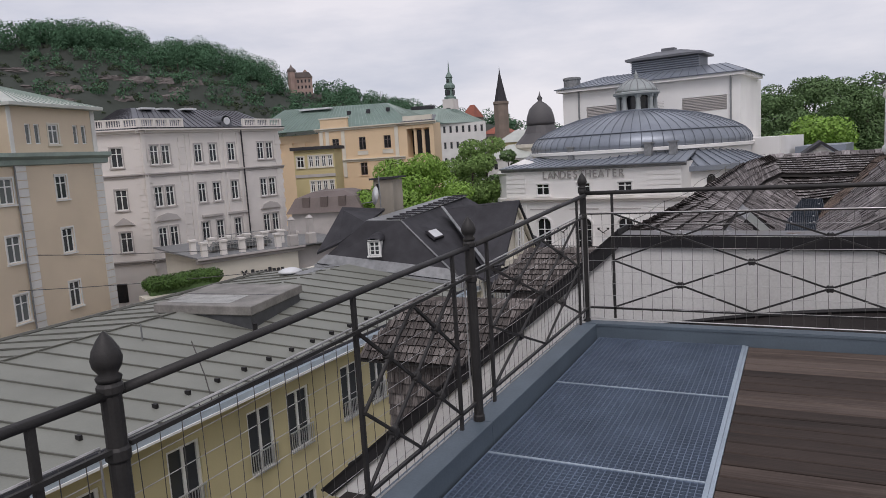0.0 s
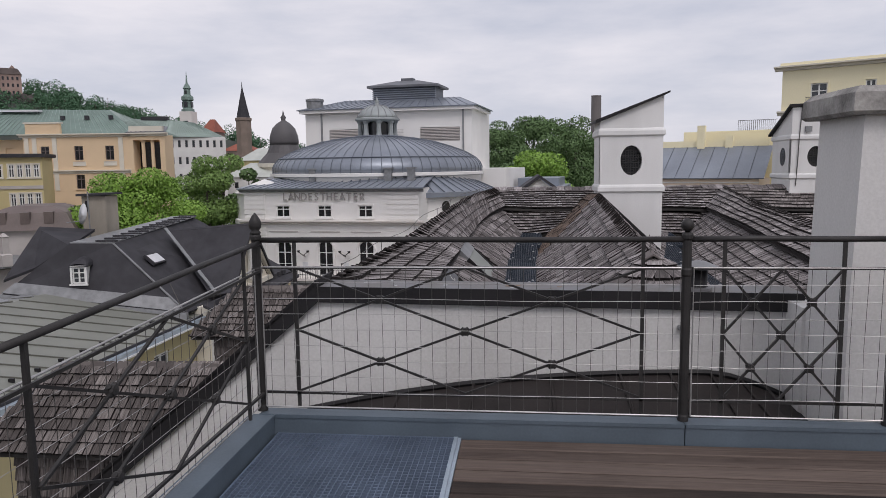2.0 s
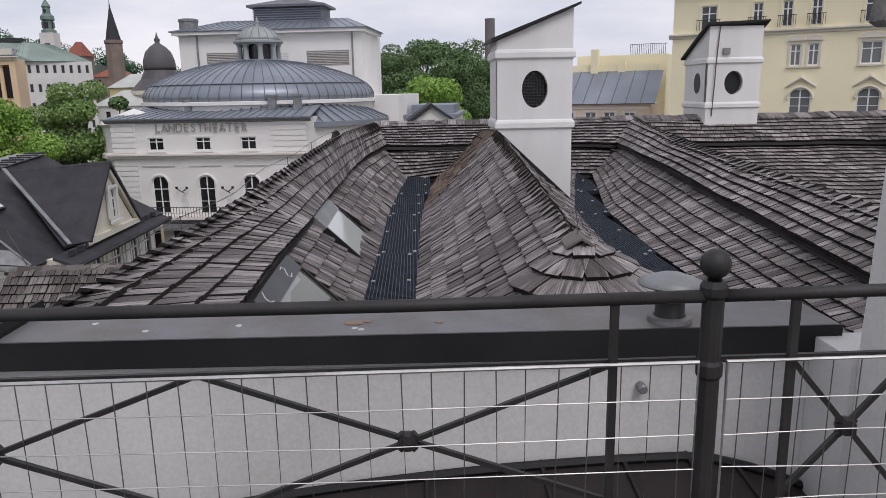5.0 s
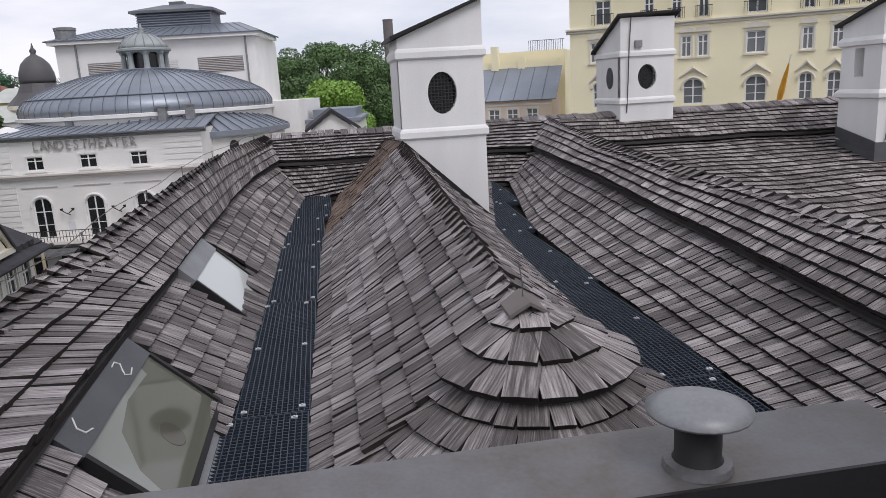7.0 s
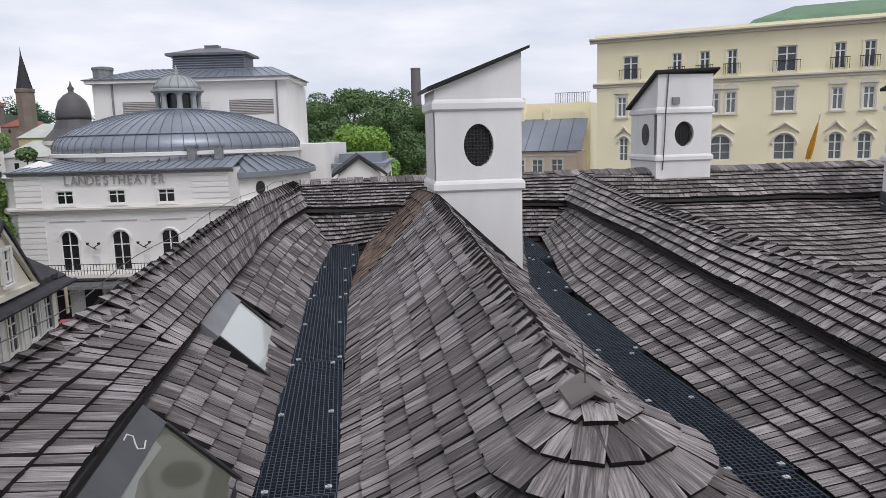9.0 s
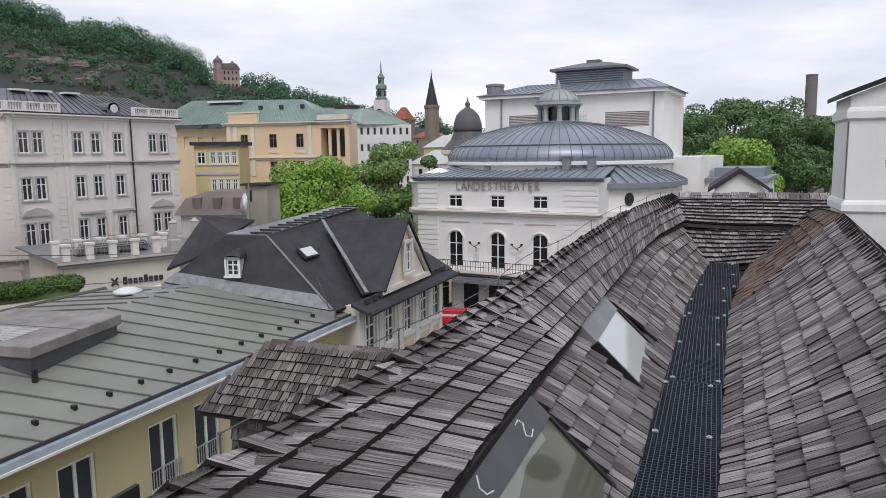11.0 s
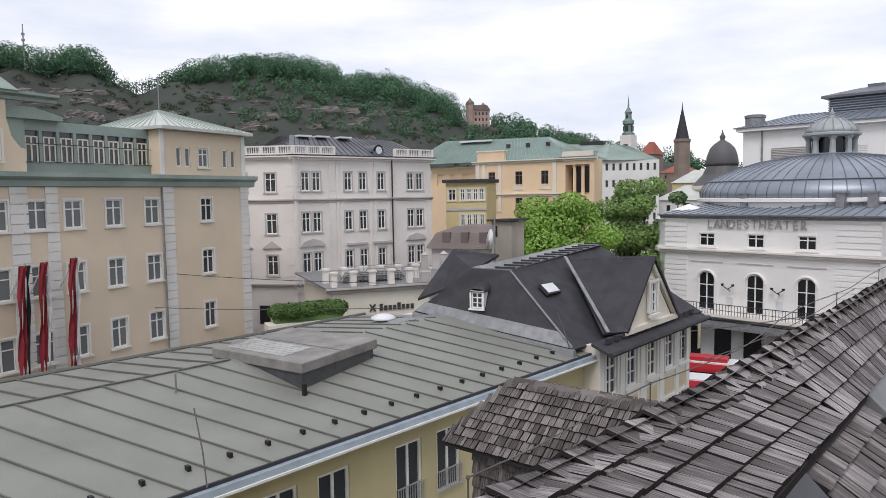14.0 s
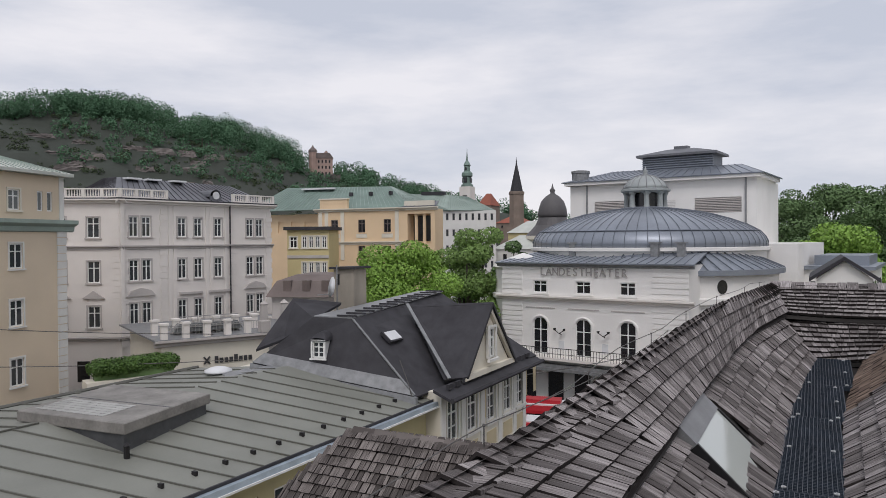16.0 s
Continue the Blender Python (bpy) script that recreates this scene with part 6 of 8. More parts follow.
part("mansard_top", Geo().box(-0.5, hx(21.3), 3, 7, 11.9, 12.4), M_PALEROOF, hotel)
part("downpipe", Geo().tube([(hx(7.35), -0.15, 3.0), (hx(7.35), -0.15, GROUND)], 0.07, 6), M_LEAD, hotel)


def flag(x, mats, top, drop, label):
    f = thing("flag", label, "flag", hm_ @ pose(x, -1.0, top), "long flags on the hotel front")
    part("pole", Geo().tube([(0, 0.9, -1.6), (0, -0.9, 0.6)], 0.05, 6), M_DISH, f)
    n = len(mats)
    for i, mm in enumerate(mats):
        r = [[(lerp(0.0, 1.0, (i + k / 3) / n) * 0.75 - 0.35 + 0.05 * math.sin(z * 2 + k), -0.75 + 0.9 * (z / 7) ** 0.7 * 0.6 + 0.12 * math.sin(z * 1.3 + k * 1.5 + i), 0.4 - z * drop / 8) for k in range(4)] for z in range(9)]
        g = Geo().loft(r, False, False)
        g.add([(p[0], p[1] + 0.02, p[2]) for q in r for p in q], [tuple(reversed(q)) for q in g.f[:]])
        part("cloth", g, mm, f)


flag(hx(20.5), (M_FLAGRED, M_FLAGRED, M_BLACKF), -2.8, 8.0, "long red and black flag hanging from a pole")
flag(hx(18.7), (M_FLAGRED, M_FLAGRED, M_WHITEF), -2.7, 8.0, "long red flag with white edge hanging from a pole")
flag(hx(15.8), (M_FLAGRED, M_FLAGRED, M_WHITEF), -2.6, 7.6, "long narrow red flag hanging from a pole")

# ---- pale grey mansion ----
CC, CR = Vector((-61.3, 49.4)), Vector((-57.9, 68.1))
gm, gl = facade_frame(CC, CR)
grey = thing("grey_mansion", "pale grey stucco mansion with quoins, pediments and roof balustrades", "building", gm)
ZR = ((2.3, 2.1), (-2.3, 2.2), (-6.8, 2.2))
pairs = (1.35, 2.75, 6.9, 8.9, 11.5, 15.9, 17.3)
hol = [(x - 0.5, x + 0.5, z, z + h) for x in pairs for z, h in ZR]
part("wall", holed_wall(19.0, GROUND, 5.9, hol, 0.22, 14), M_GREYP, grey)
for x in pairs:
    for z, h in ZR:
        window(grey, x, z, 1.0, h, "cross", M_WFRAME, M_GLASS, M_GREYT)
part("bay_left", Geo().box(-0.15, 0.25, -0.25, 0, -9, 5.9), M_GREYP, grey)
for x in (0.25, 4.7, 13.4, 18.7):
    quoins(grey, M_GREYP, x, -9.0, 5.8, 0.95, 0.07, 0.62)
for x in (5.4, 6.0, 10.0, 10.6, 12.5):
    part("pilaster", Geo().box(x - 0.16, x + 0.16, -0.09, 0.0, -8.5, 5.6), M_GREYP, grey)
for z, d in ((5.7, 0.6), (0.95, 0.3), (-8.4, 0.4)):
    part("cornice", cornice(19.0, z, d, 0.45), M_GREYT if z < 5 else M_GREYP, grey)
for x in (2.05, 16.6):
    part("pediment", Geo().prism([(x - 1.6, -3.9), (x + 1.6, -3.9), (x + 1.1, -3.35), (x, -3.05), (x - 1.1, -3.35)], -0.22, 0.0), M_GREYT, grey, "curved window pediment")
for x in (7.9, 11.5):
    part("hood_mould", Geo().box(x - 1.4, x + 1.4, -0.25, 0.0, -4.05, -3.8), M_GREYT, grey)
part("roof_edge", Geo().box(-0.6, 19.6, -0.6, 14, 6.15, 6.3), M_SLATE, grey)


def balustrade(parent, x0, x1, z, y=-0.35, h=0.95, m=None):
    g = Geo().box(x0, x1, y - 0.15, y + 0.15, z, z + 0.16).box(x0, x1, y - 0.17, y + 0.17, z + h - 0.14, z + h)
    n = max(2, round((x1 - x0) / 1.8))
    for k in range(n + 1):
        x = lerp(x0 + 0.15, x1 - 0.15, k / n)
        g.box(x - 0.16, x + 0.16, y - 0.16, y + 0.16, z + 0.16, z + h - 0.14)
    b = part("balustrade", g, M_GREYP, parent, m=m)
    r = Geo()
    k = x0 + 0.35
    while k < x1 - 0.3:
        r.lathe([(0.05, 0.16), (0.08, 0.3), (0.05, 0.45), (0.06, h - 0.14)], (k, y, z), 6)
        k += 0.26
    part("balusters", r, M_GREYP, b)


balustrade(grey, -0.4, 5.0, 6.3)
balustrade(grey, 13.2, 19.2, 6.3)
for pts in ([(-0.4, 0.2, 6.3), (19.4, 0.2, 6.3), (17.0, 5.5, 8.7), (2.5, 5.5, 8.9)], [(-0.4, 13, 6.3), (-0.4, 0.2, 6.3), (2.5, 5.5, 8.9), (2.5, 8.5, 8.9)], [(19.4, 0.2, 6.3), (19.4, 13, 6.3), (17.0, 8.5, 8.7), (17.0, 5.5, 8.7)]):
    seamed_roof("roof", grey, pts, M_DARKSHEET, 26, M_SLATE, "dark grey standing-seam roof")
part("oval_dormer", Geo().loft([[(11.6 + 0.75 * math.cos(a), y, 6.9 + 0.8 * math.sin(a)) for a in [math.pi * k / 8 for k in range(9)]] for y in (0.5, 3.5)], False, False).box(10.85, 12.35, 0.52, 0.6, 6.3, 6.95), M_DARKSHEET, grey)
part("oval_pane", Geo().lathe([(0.45, 0), (0.45, 0.05), (0.02, 0.06)], seg=14), M_DISH, grey, m=pose(11.6, 0.47, 7.05, 90, 0, 0))
part("downpipe", Geo().tube([(13.0, -0.2, 6.2), (13.0, -0.2, -8.4)], 0.09, 6), M_SLATE, grey)
for x in (3.0, 5.4, 8.5):
    part("skylight", Geo().box(x, x + 1.7, 4.4, 5.6, 8.75, 8.95), M_DISH, grey, m=pose(0, -0.2, -0.1))
# side of the mansion
gm2, gl2 = facade_frame((-74.5, 41.0), (-61.3, 49.4))
gs = thing("grey_mansion_side", "pale grey stucco side wing with pediment windows and roof balustrade", "building", gm2)
hol = [(x - 0.62, x + 0.62, z, z + h) for x in (9.6, 12.9) for z, h in ((2.2, 2.1), (-2.4, 2.2), (-7.0, 2.2))]
part("wall", holed_wall(gl2, GROUND, 5.9, hol, 0.22, 6, 0.0), M_GREYP, gs)
for x in (9.6, 12.9):
    for z, h in ((2.2, 2.1), (-2.4, 2.2), (-7.0, 2.2)):
        window(gs, x, z, 1.24, h, "cross", M_WFRAME, M_GLASS, M_GREYT)
    part("pediment", Geo().prism([(x - 1.1, -4.0), (x + 1.1, -4.0), (x, -3.2)], -0.22, 0.0), M_GREYT, gs, "triangular window pediment")
quoins(gs, M_GREYP, gl2 - 0.4, -9.0, 5.8, 0.95, 0.07, 0.62)
for z, d in ((5.7, 0.6), (0.95, 0.3), (-8.4, 0.4)):
    part("cornice", cornice(gl2, z, d, 0.45), M_GREYT if z < 5 else M_GREYP, gs)
balustrade(gs, 6.5, gl2 + 0.3, 6.3)
part("ground_window", Geo().box(11.2, 12.4, -0.05, 0.0, -12.5, -10.4), M_GLASSD, gs)
for c in list(gs.children):
    c.parent = grey
    c.matrix_basis = gm.inverted() @ gm2 @ c.matrix_basis
bpy.data.objects.remove(gs)

# ---- bank pavilion with roof terrace ----
bm_, bl = facade_frame((-45.6, 40.8), (-41.4, 48.9))
bank = thing("bank_pavilion", "low cream bank pavilion with roof terrace pillars and shop windows", "building", bm_)
part("wall", holed_wall(bl, GROUND, -6.4, [(3.0, 4.6, GROUND + 0.5, -9.6), (5.0, 6.8, GROUND + 0.5, -9.2), (7.2, 8.6, GROUND + 0.5, -9.2)], 0.4, 12), M_CREAM, bank)
part("shop_glass", Geo().box(2.9, 8.7, 0.36, 0.4, GROUND + 0.5, -9.1), M_GLASSD, bank)
part("cornice", cornice(bl, -6.9, 0.6, 0.6), M_GREYT, bank)
part("terrace_floor", Geo().box(-0.6, bl + 6, -0.5, 14, -6.4, -6.25), M_LEAD, bank)
for i in range(6):
    for y in (0.0, 3.2):
        x = 0.2 + i * 1.75
        part("pillar", Geo().box(x - 0.25, x + 0.25, y - 0.25, y + 0.25, -6.25, -5.1).box(x - 0.34, x + 0.34, y - 0.34, y + 0.34, -5.1, -4.92), M_GREYP, bank)
for x in (bl - 0.5, bl + 1.4):
    part("obelisk", Geo().loft([[(x - e, -0.2 - e, z), (x + e, -0.2 - e, z), (x + e, -0.2 + e, z), (x - e, -0.2 + e, z)] for e, z in ((0.4, -6.25), (0.4, -5.3), (0.28, -5.2), (0.24, -3.9), (0.3, -3.8), (0.05, -3.5))]), M_GREYT, bank)
rl = Geo()
for k in range(30):
    rl.bar((0.2 + k * 0.3, 1.6, -6.25), (0.2 + k * 0.3, 1.6, -5.4), 0.03)
rl.bar((0.2, 1.6, -5.4), (9, 1.6, -5.4), 0.05)
part("railing", rl, M_WIRE, bank)
gh = part("glass_canopy", Geo().prism([(1.5, -6.0), (7.5, -6.0), (7.0, -5.3), (2.0, -5.3)], 2.0, 4.0), M_CURTAIN, bank)
part("canopy_frame", Geo().bar((1.5, 1.95, -5.6), (7.5, 1.95, -5.6), 0.08).bar((2, 1.95, -4.7), (7, 1.95, -4.7), 0.08).bar((3.5, 1.95, -5.6), (3.5, 1.95, -4.7), 0.06).bar((5.5, 1.95, -5.6), (5.5, 1.95, -4.7), 0.06), M_WIRE, gh)
part("sign_mark", Geo().bar((3.4, -0.06, -8.6), (3.9, -0.06, -8.0), 0.12).bar((3.4, -0.06, -8.0), (3.9, -0.06, -8.6), 0.12), M_LETTERD, bank, "small dark crossed mark")
for k in range(8):
    x = 4.3 + k * 0.42
    part("sign_bar", Geo().box(x, x + 0.30, -0.1, -0.04, -8.6, -8.6 + (0.6 if k in (0, 4) else 0.42)), M_LETTERD, bank)
part("wing_wall", Geo().box(bl + 0.1, bl + 8, 0.5, 12, GROUND, -6.6), M_GREYT, bank)

# ---- apricot and straw buildings ----
om, ol = facade_frame((-66.6, 88.8), (-52.1, 90.2))
ochre = thing("apricot_building", "apricot classical building with brown shutters and green copper roof", "building", om)
xs = (3.0, 7.7, 12.0)
hol = [(x - 0.6, x + 0.6, z, z + 1.95) for x in xs for z in (2.95, -1.0, -5.2)]
part("wall", holed_wall(14.5, GROUND, 6.3, hol, 0.25, 14), M_OCHRE, ochre)
for x in xs:
    for z in (2.95, -1.0, -5.2):
        window(ochre, x, z, 1.2, 1.95, "cross", M_BROWNROOF, M_GLASSD, M_OCHRE)
    part("balustrade_panel", Geo().box(x - 0.9, x + 0.9, -0.1, 0.0, 2.15, 2.75), M_CREAM, ochre)
for z, d in ((6.1, 0.5), (1.1, 0.35)):
    part("cornice", cornice(14.5, z, d, 0.5), M_CREAM, ochre)
for x in (0.5, 1.6, 4.4, 13.6):
    part("pilaster", Geo().box(x - 0.3, x + 0.3, -0.12, 0.0, -1.2, 6.1), M_CREAM, ochre)
part("parapet", Geo().box(0.6, 5.4, -0.3, 0.2, 6.6, 8.0), M_OCHRE, ochre)
part("parapet_cap", Geo().box(0.4, 5.6, -0.4, 0.3, 8.0, 8.2), M_CREAM, ochre)
lg = Geo().box(14.5, 19.7, 0.0, 3.0, GROUND, 1.3).box(14.5, 19.7, 2.2, 3.0, 1.3, 6.3).box(14.5, 19.7, 0.0, 2.2, 5.6, 6.3).box(14.5, 15.3, 0, 2.2, 1.3, 5.6).box(19.0, 19.7, 0, 2.2, 1.3, 5.6)
part("loggia_wing", lg, M_OCHRE, ochre)
for k in range(2):
    part("column", Geo().lathe([(0.3, 1.3), (0.26, 1.6), (0.24, 5.2), (0.34, 5.5), (0.34, 5.6)], (16.5 + k * 1.3, 0.5, 0), 10), M_OCHRE, ochre)
part("loggia_cornice", cornice(5.2, 6.1, 0.5, 0.5, 14.5), M_CREAM, ochre)
part("loggia_parapet", Geo().box(14.8, 19.5, -0.1, 0.4, 6.6, 7.5), M_CREAM, ochre)
# Dark sheet before the back wall puts the loggia's shade into colour.
part("loggia_shade", Geo().box(15.3, 19.0, 2.15, 2.2, 1.6, 5.4), M_GLASSD, ochre)
part("west_wing", holed_wall(14, GROUND, 6.0, [(x - 0.55, x + 0.55, 3.0, 4.8) for x in (-11, -8.5, -6, -3.5)], 0.2, 10, -14), M_OCHRE, ochre, m=pose(0, 2.5, 0))
for pts in ([(-14.5, 1.0, 6.6), (15.5, 0.4, 6.6), (8.5, 8, 10.4), (-11, 8, 10.8)], [(15.5, 0.4, 6.6), (16.5, 14, 6.6), (8.5, 9, 10.4), (8.5, 8, 10.4)]):
    seamed_roof("roof", ochre, pts, M_GREENCU, 40, M_COPPER, "green copper standing-seam roof")
part("roof_lights", Geo().box(-7, -1.0, 6.2, 7.2, 10.2, 10.45), M_DISH, ochre)
for x in (3, 6.5, 10):
    part("roof_fitting", Geo().box(x, x + 0.5, 4.5, 5.0, 8.8, 9.4), M_SLATE, ochre)
for pts in ([(14.5, -0.4, 6.7), (20.0, -0.4, 6.7), (19.0, 3.2, 7.6), (15.0, 3.2, 7.6)],):
    seamed_roof("roof", ochre, pts, M_DARKSHEET, 8, M_SLATE)
sm, sl = facade_frame((-61.5, 75.5), (-53.5, 79.0))
straw = thing("straw_building", "straw-yellow three-storey building with small windows and flat dark roof", "building", sm)
xs = (2.35, 3.25, 4.15, 5.05)
part("wall", holed_wall(5.7, GROUND, 3.2, [(x - 0.31, x + 0.31, z, z + 1.55) for x in xs for z in (0.8, -2.7)] + [(0.35, 1.35, 0.8, 2.3)], 0.2, 6), M_STRAW, straw)
for x in xs:
    for z in (0.8, -2.7):
        window(straw, x, z, 0.62, 1.55, "cross", M_WFRAME, M_GLASS, M_CREAM)
window(straw, 0.85, 0.8, 1.0, 1.5, "cross", M_WFRAME, M_GLASSD, M_CREAM)
part("roof", Geo().box(-0.4, 6.1, -0.5, 6.4, 3.2, 3.65), M_SLATE, straw)
part("band", Geo().box(0, 5.7, -0.12, 0.0, -0.6, -0.2), M_GREYT, straw)
red = thing("brown_roofed_building", "low grey building with brown sheet mansard roof", "building", pose(-47.5, 57.0, 0, 0, 0, 22))
part("wall", Geo().box(-0.5, 7, 0, 10, GROUND, -4.0), M_GREYT, red)
part("mansard", Geo().loft([[(-1.0 + e, -0.5 + e, z), (7.5 - e, -0.5 + e, z), (7.5 - e, 10 - e, z), (-1.0 + e, 10 - e, z)] for e, z in ((0, -4.0), (0.9, -2.4), (2.5, -1.8))]), M_BROWNROOF, red, "brown sheet mansard")
for x in (1.2, 3.2, 5.2):
    part("roof_dormer", Geo().box(x - 0.4, x + 0.4, -0.2, 1.4, -3.4, -2.3), M_BROWNROOF, red)

# ---- white house with verdigris roof ----
vm, vl = facade_frame((-93.5, 148), (-76.5, 150))
vm = pose(0, 0, 0.8) @ vm
white = thing("white_house", "off-white four-storey house with pale green copper roof", "building", vm)
xs = [1.5 + 2.3 * k for k in range(7)]
part("wall", holed_wall(vl, GROUND, 8.0, [(x - 0.55, x + 0.55, z, z + 1.7) for x in xs for z in (5.6, 1.8, -2.0)], 0.25, 16), M_STONEW, white)
for x in xs:
    for z in (5.6, 1.8, -2.0):
        window(white, x, z, 1.1, 1.7, "cross", M_BROWNROOF, M_GLASSD)
v2, v2l = facade_frame((-76.5, 150), (-66.3, 157.5))
v2 = pose(0, 0, 0.8) @ v2
wr = [0.8 + 1.55 * k for k in range(8)]
rel = vm.inverted() @ v2
part("side_wall", holed_wall(v2l, GROUND, 8.0, [(x - 0.35, x + 0.35, z, z + 1.7) for x in wr for z in (5.6, 1.8, -2.0, -5.8)], 0.25, 4), M_STONEW, white, m=rel)
for x in wr:
    for z in (5.6, 1.8, -2.0, -5.8):
        o = window(white, x, z, 0.7, 1.7, "plain", M_GREYT, M_GLASS)
        o.matrix_basis = rel @ o.matrix_basis
for pts in ([(-0.6, -0.6, 8.0), (vl + 0.6, -0.6, 8.0), (vl - 1.0, 6, 12.0), (4.0, 6, 12.6)], [(vl + 0.6, -0.6, 8.0), (vl + 10.8, 6.4, 8.0), (vl + 3, 9, 11.6), (vl - 1, 6, 12.0)]):
    seamed_roof("roof", white, pts, M_COPPER, 20, M_GREENCU, "pale verdigris sheet roof")
part("roof_box", Geo().box(9, 15, 5.6, 7.0, 12.0, 12.9), M_SLATE, white)

# ---- church towers and chapel dome ----
ta = thing("church_tower", "slender pale church tower with green onion lantern", "church tower", pose(-156.8, 330, 0))
part("shaft", Geo().box(-3.0, 3.0, -3, 3, GROUND, 29.0), M_GREYP, ta)
part("clock", Geo().box(-1.2, 1.2, -3.1, -3.0, 21, 24.5), M_GLASSD, ta)
part("lantern", Geo().lathe([(3.2, 29.0), (3.2, 30), (2.3, 30.5), (2.3, 34.0), (3.0, 34.5), (2.9, 36.0), (1.7, 37.0), (1.6, 39.5), (2.0, 40), (1.2, 41.5), (0.5, 42.5), (0.25, 46.0), (0.01, 48.5)], seg=8), M_GREENCU, ta)
part("openings", Geo().box(-0.9, 0.9, -2.4, 2.4, 31, 33.6).box(-2.4, 2.4, -0.9, 0.9, 31, 33.6).box(-0.5, 0.5, -1.75, 1.75, 37.4, 39), M_GLASSD, ta)
tb = thing("church_tower", "brick church tower with slim dark spire", "church tower", pose(-109.8, 280, 0))
part("shaft", Geo().lathe([(3.4, GROUND), (3.2, 20.5), (3.5, 20.8), (3.5, 21.8), (2.6, 22)], seg=8), M_BRICKTOWER, tb)
part("base", Geo().box(-6.0, 6.0, -4, 6, GROUND, 4.5).box(-4.0, 4.0, -3.8, 4, 4.5, 7.0), M_BRICKTOWER, tb)
part("spire", Geo().lathe([(2.9, 21.8), (2.2, 25.0), (0.3, 33.6), (0.02, 36.5)], seg=8), M_SLATE, tb, "dark slate spire")
sd = thing("chapel_dome", "dark lead dome on a pink drum", "dome", pose(-56.4, 170, 0))
part("drum", Geo().lathe([(6.2, GROUND), (6.2, 1.5), (6.8, 1.8), (6.8, 2.6), (6.0, 2.8)], seg=20), M_CREAM, sd)
part("lower_roof", Geo().lathe([(6.7, 2.6), (4.3, 5.2), (3.4, 7.2)], seg=20), M_DARKSTONE, sd)
part("dome", Geo().lathe([(3.5, 7.2), (3.6, 7.9), (3.45, 9.3), (2.8, 11.2), (1.7, 12.4), (0.6, 13.1), (0.5, 13.4), (0.7, 13.9), (0.3, 14.5), (0.05, 15.6)], seg=20), M_DARKSTONE, sd, smooth=True)
for i, (x, y, w, h, mm, rm) in enumerate(((-69.0, 185, 11, 3.6, M_STRAW, M_PALEROOF), (-82, 240, 16, 6.0, M_CREAM, M_LEAD), (-48, 150, 12, -1.0, M_PINK, M_LEAD), (-62, 162, 14, -0.6, M_STONEW, M_PALEROOF), (-133, 330, 16, 10, M_BRICKTOWER, M_REDROOF), (-150, 336, 7, 19.5, M_BRICKTOWER, M_REDROOF))):
    hs = thing("town_house", "distant plastered town house with pitched roof", "building", pose(x, y, 0), "distant town houses")
    part("wall", Geo().box(-w / 2, w / 2, 0, 12, GROUND, h), mm, hs)
    part("roof", Geo().loft([[(-w / 2 - 0.4, -0.4, h), (w / 2 + 0.4, -0.4, h), (w / 2 + 0.4, 12.4, h), (-w / 2 - 0.4, 12.4, h)], [(-w / 6, 5.5, h + 3.4 + (3 if i == 5 else 0)), (w / 6, 5.5, h + 3.4 + (3 if i == 5 else 0)), (w / 6, 6.5, h + 3.4 + (3 if i == 5 else 0)), (-w / 6, 6.5, h + 3.4 + (3 if i == 5 else 0))]]), rm, hs)
    for k in range(3):
        part("window", Geo().box(-w / 2 + w * (k + 0.6) / 3.2, -w / 2 + w * (k + 0.6) / 3.2 + 0.9, -0.05, 0.0, h - 2.6, h - 1.2), M_GLASSD, hs)

# ---- theatre ----
tm, tl = facade_frame((-26.9, 67.9), (-8.2, 65.5))
tm = pose(0, 0, 0.5) @ tm
th = thing("theatre", "white theatre with flat blue-grey dome, lantern and stage tower", "theatre", tm)
up = (4.3, 8.9, 13.3)
hol = [(x - 0.75, x + 0.75, -4.05, -2.85) for x in up] + [(x - 0.8, x + 0.8, -10.1, -6.5) for x in up]
g = holed_wall(tl, GROUND, -1.2, hol, 0.3, 9)
for x in up:
    arch_fill(g, x, -6.5, 1.6)
part("front_wall", g, M_TWHITE, th)
for x in up:
    window(th, x, -4.05, 1.5, 1.2, "cross", M_WFRAME, M_GLASSD, M_TWHITE)
    o = window(th, x, -10.1, 1.6, 3.6, "grid", M_WFRAME, M_GLASSD)
    arc = Geo().tube([(x + 0.95 * math.cos(math.pi * k / 10), -0.05, -7.3 + 0.95 * math.sin(math.pi * k / 10)) for k in range(11)], 0.13, 6)
    arc.box(x - 1.05, x - 0.83, -0.1, 0, -10.1, -7.3).box(x + 0.83, x + 1.05, -0.1, 0, -10.1, -7.3)
    part("arch_trim", arc, M_TWHITE, th)
    part("lintel", Geo().box(x - 1.6, x + 1.6, -0.06, 0, -5.6, -5.5), M_GREYT, th)
for x in (6.6, 11.1):
    l = part("wall_lamp", Geo().tube([(x, -0.05, -8.1), (x, -0.5, -7.9)], 0.05, 5).tube([(x - 0.5, -0.5, -7.6), (x, -0.5, -7.95), (x + 0.5, -0.5, -7.6)], 0.05, 5).lathe([(0.1, -0.1), (0.16, 0.1)], (x - 0.5, -0.5, -7.55), 6).lathe([(0.1, -0.1), (0.16, 0.1)], (x + 0.5, -0.5, -7.55), 6), M_IRON, th, "dark double wall lamp")
    part("poster", Geo().box(x - 0.3, x + 0.3, -0.05, 0, -9.6, -8.7), M_DISH, th)
part("main_cornice", cornice(tl, -4.85, 0.55, 0.5, body=9), M_GREYP, th)
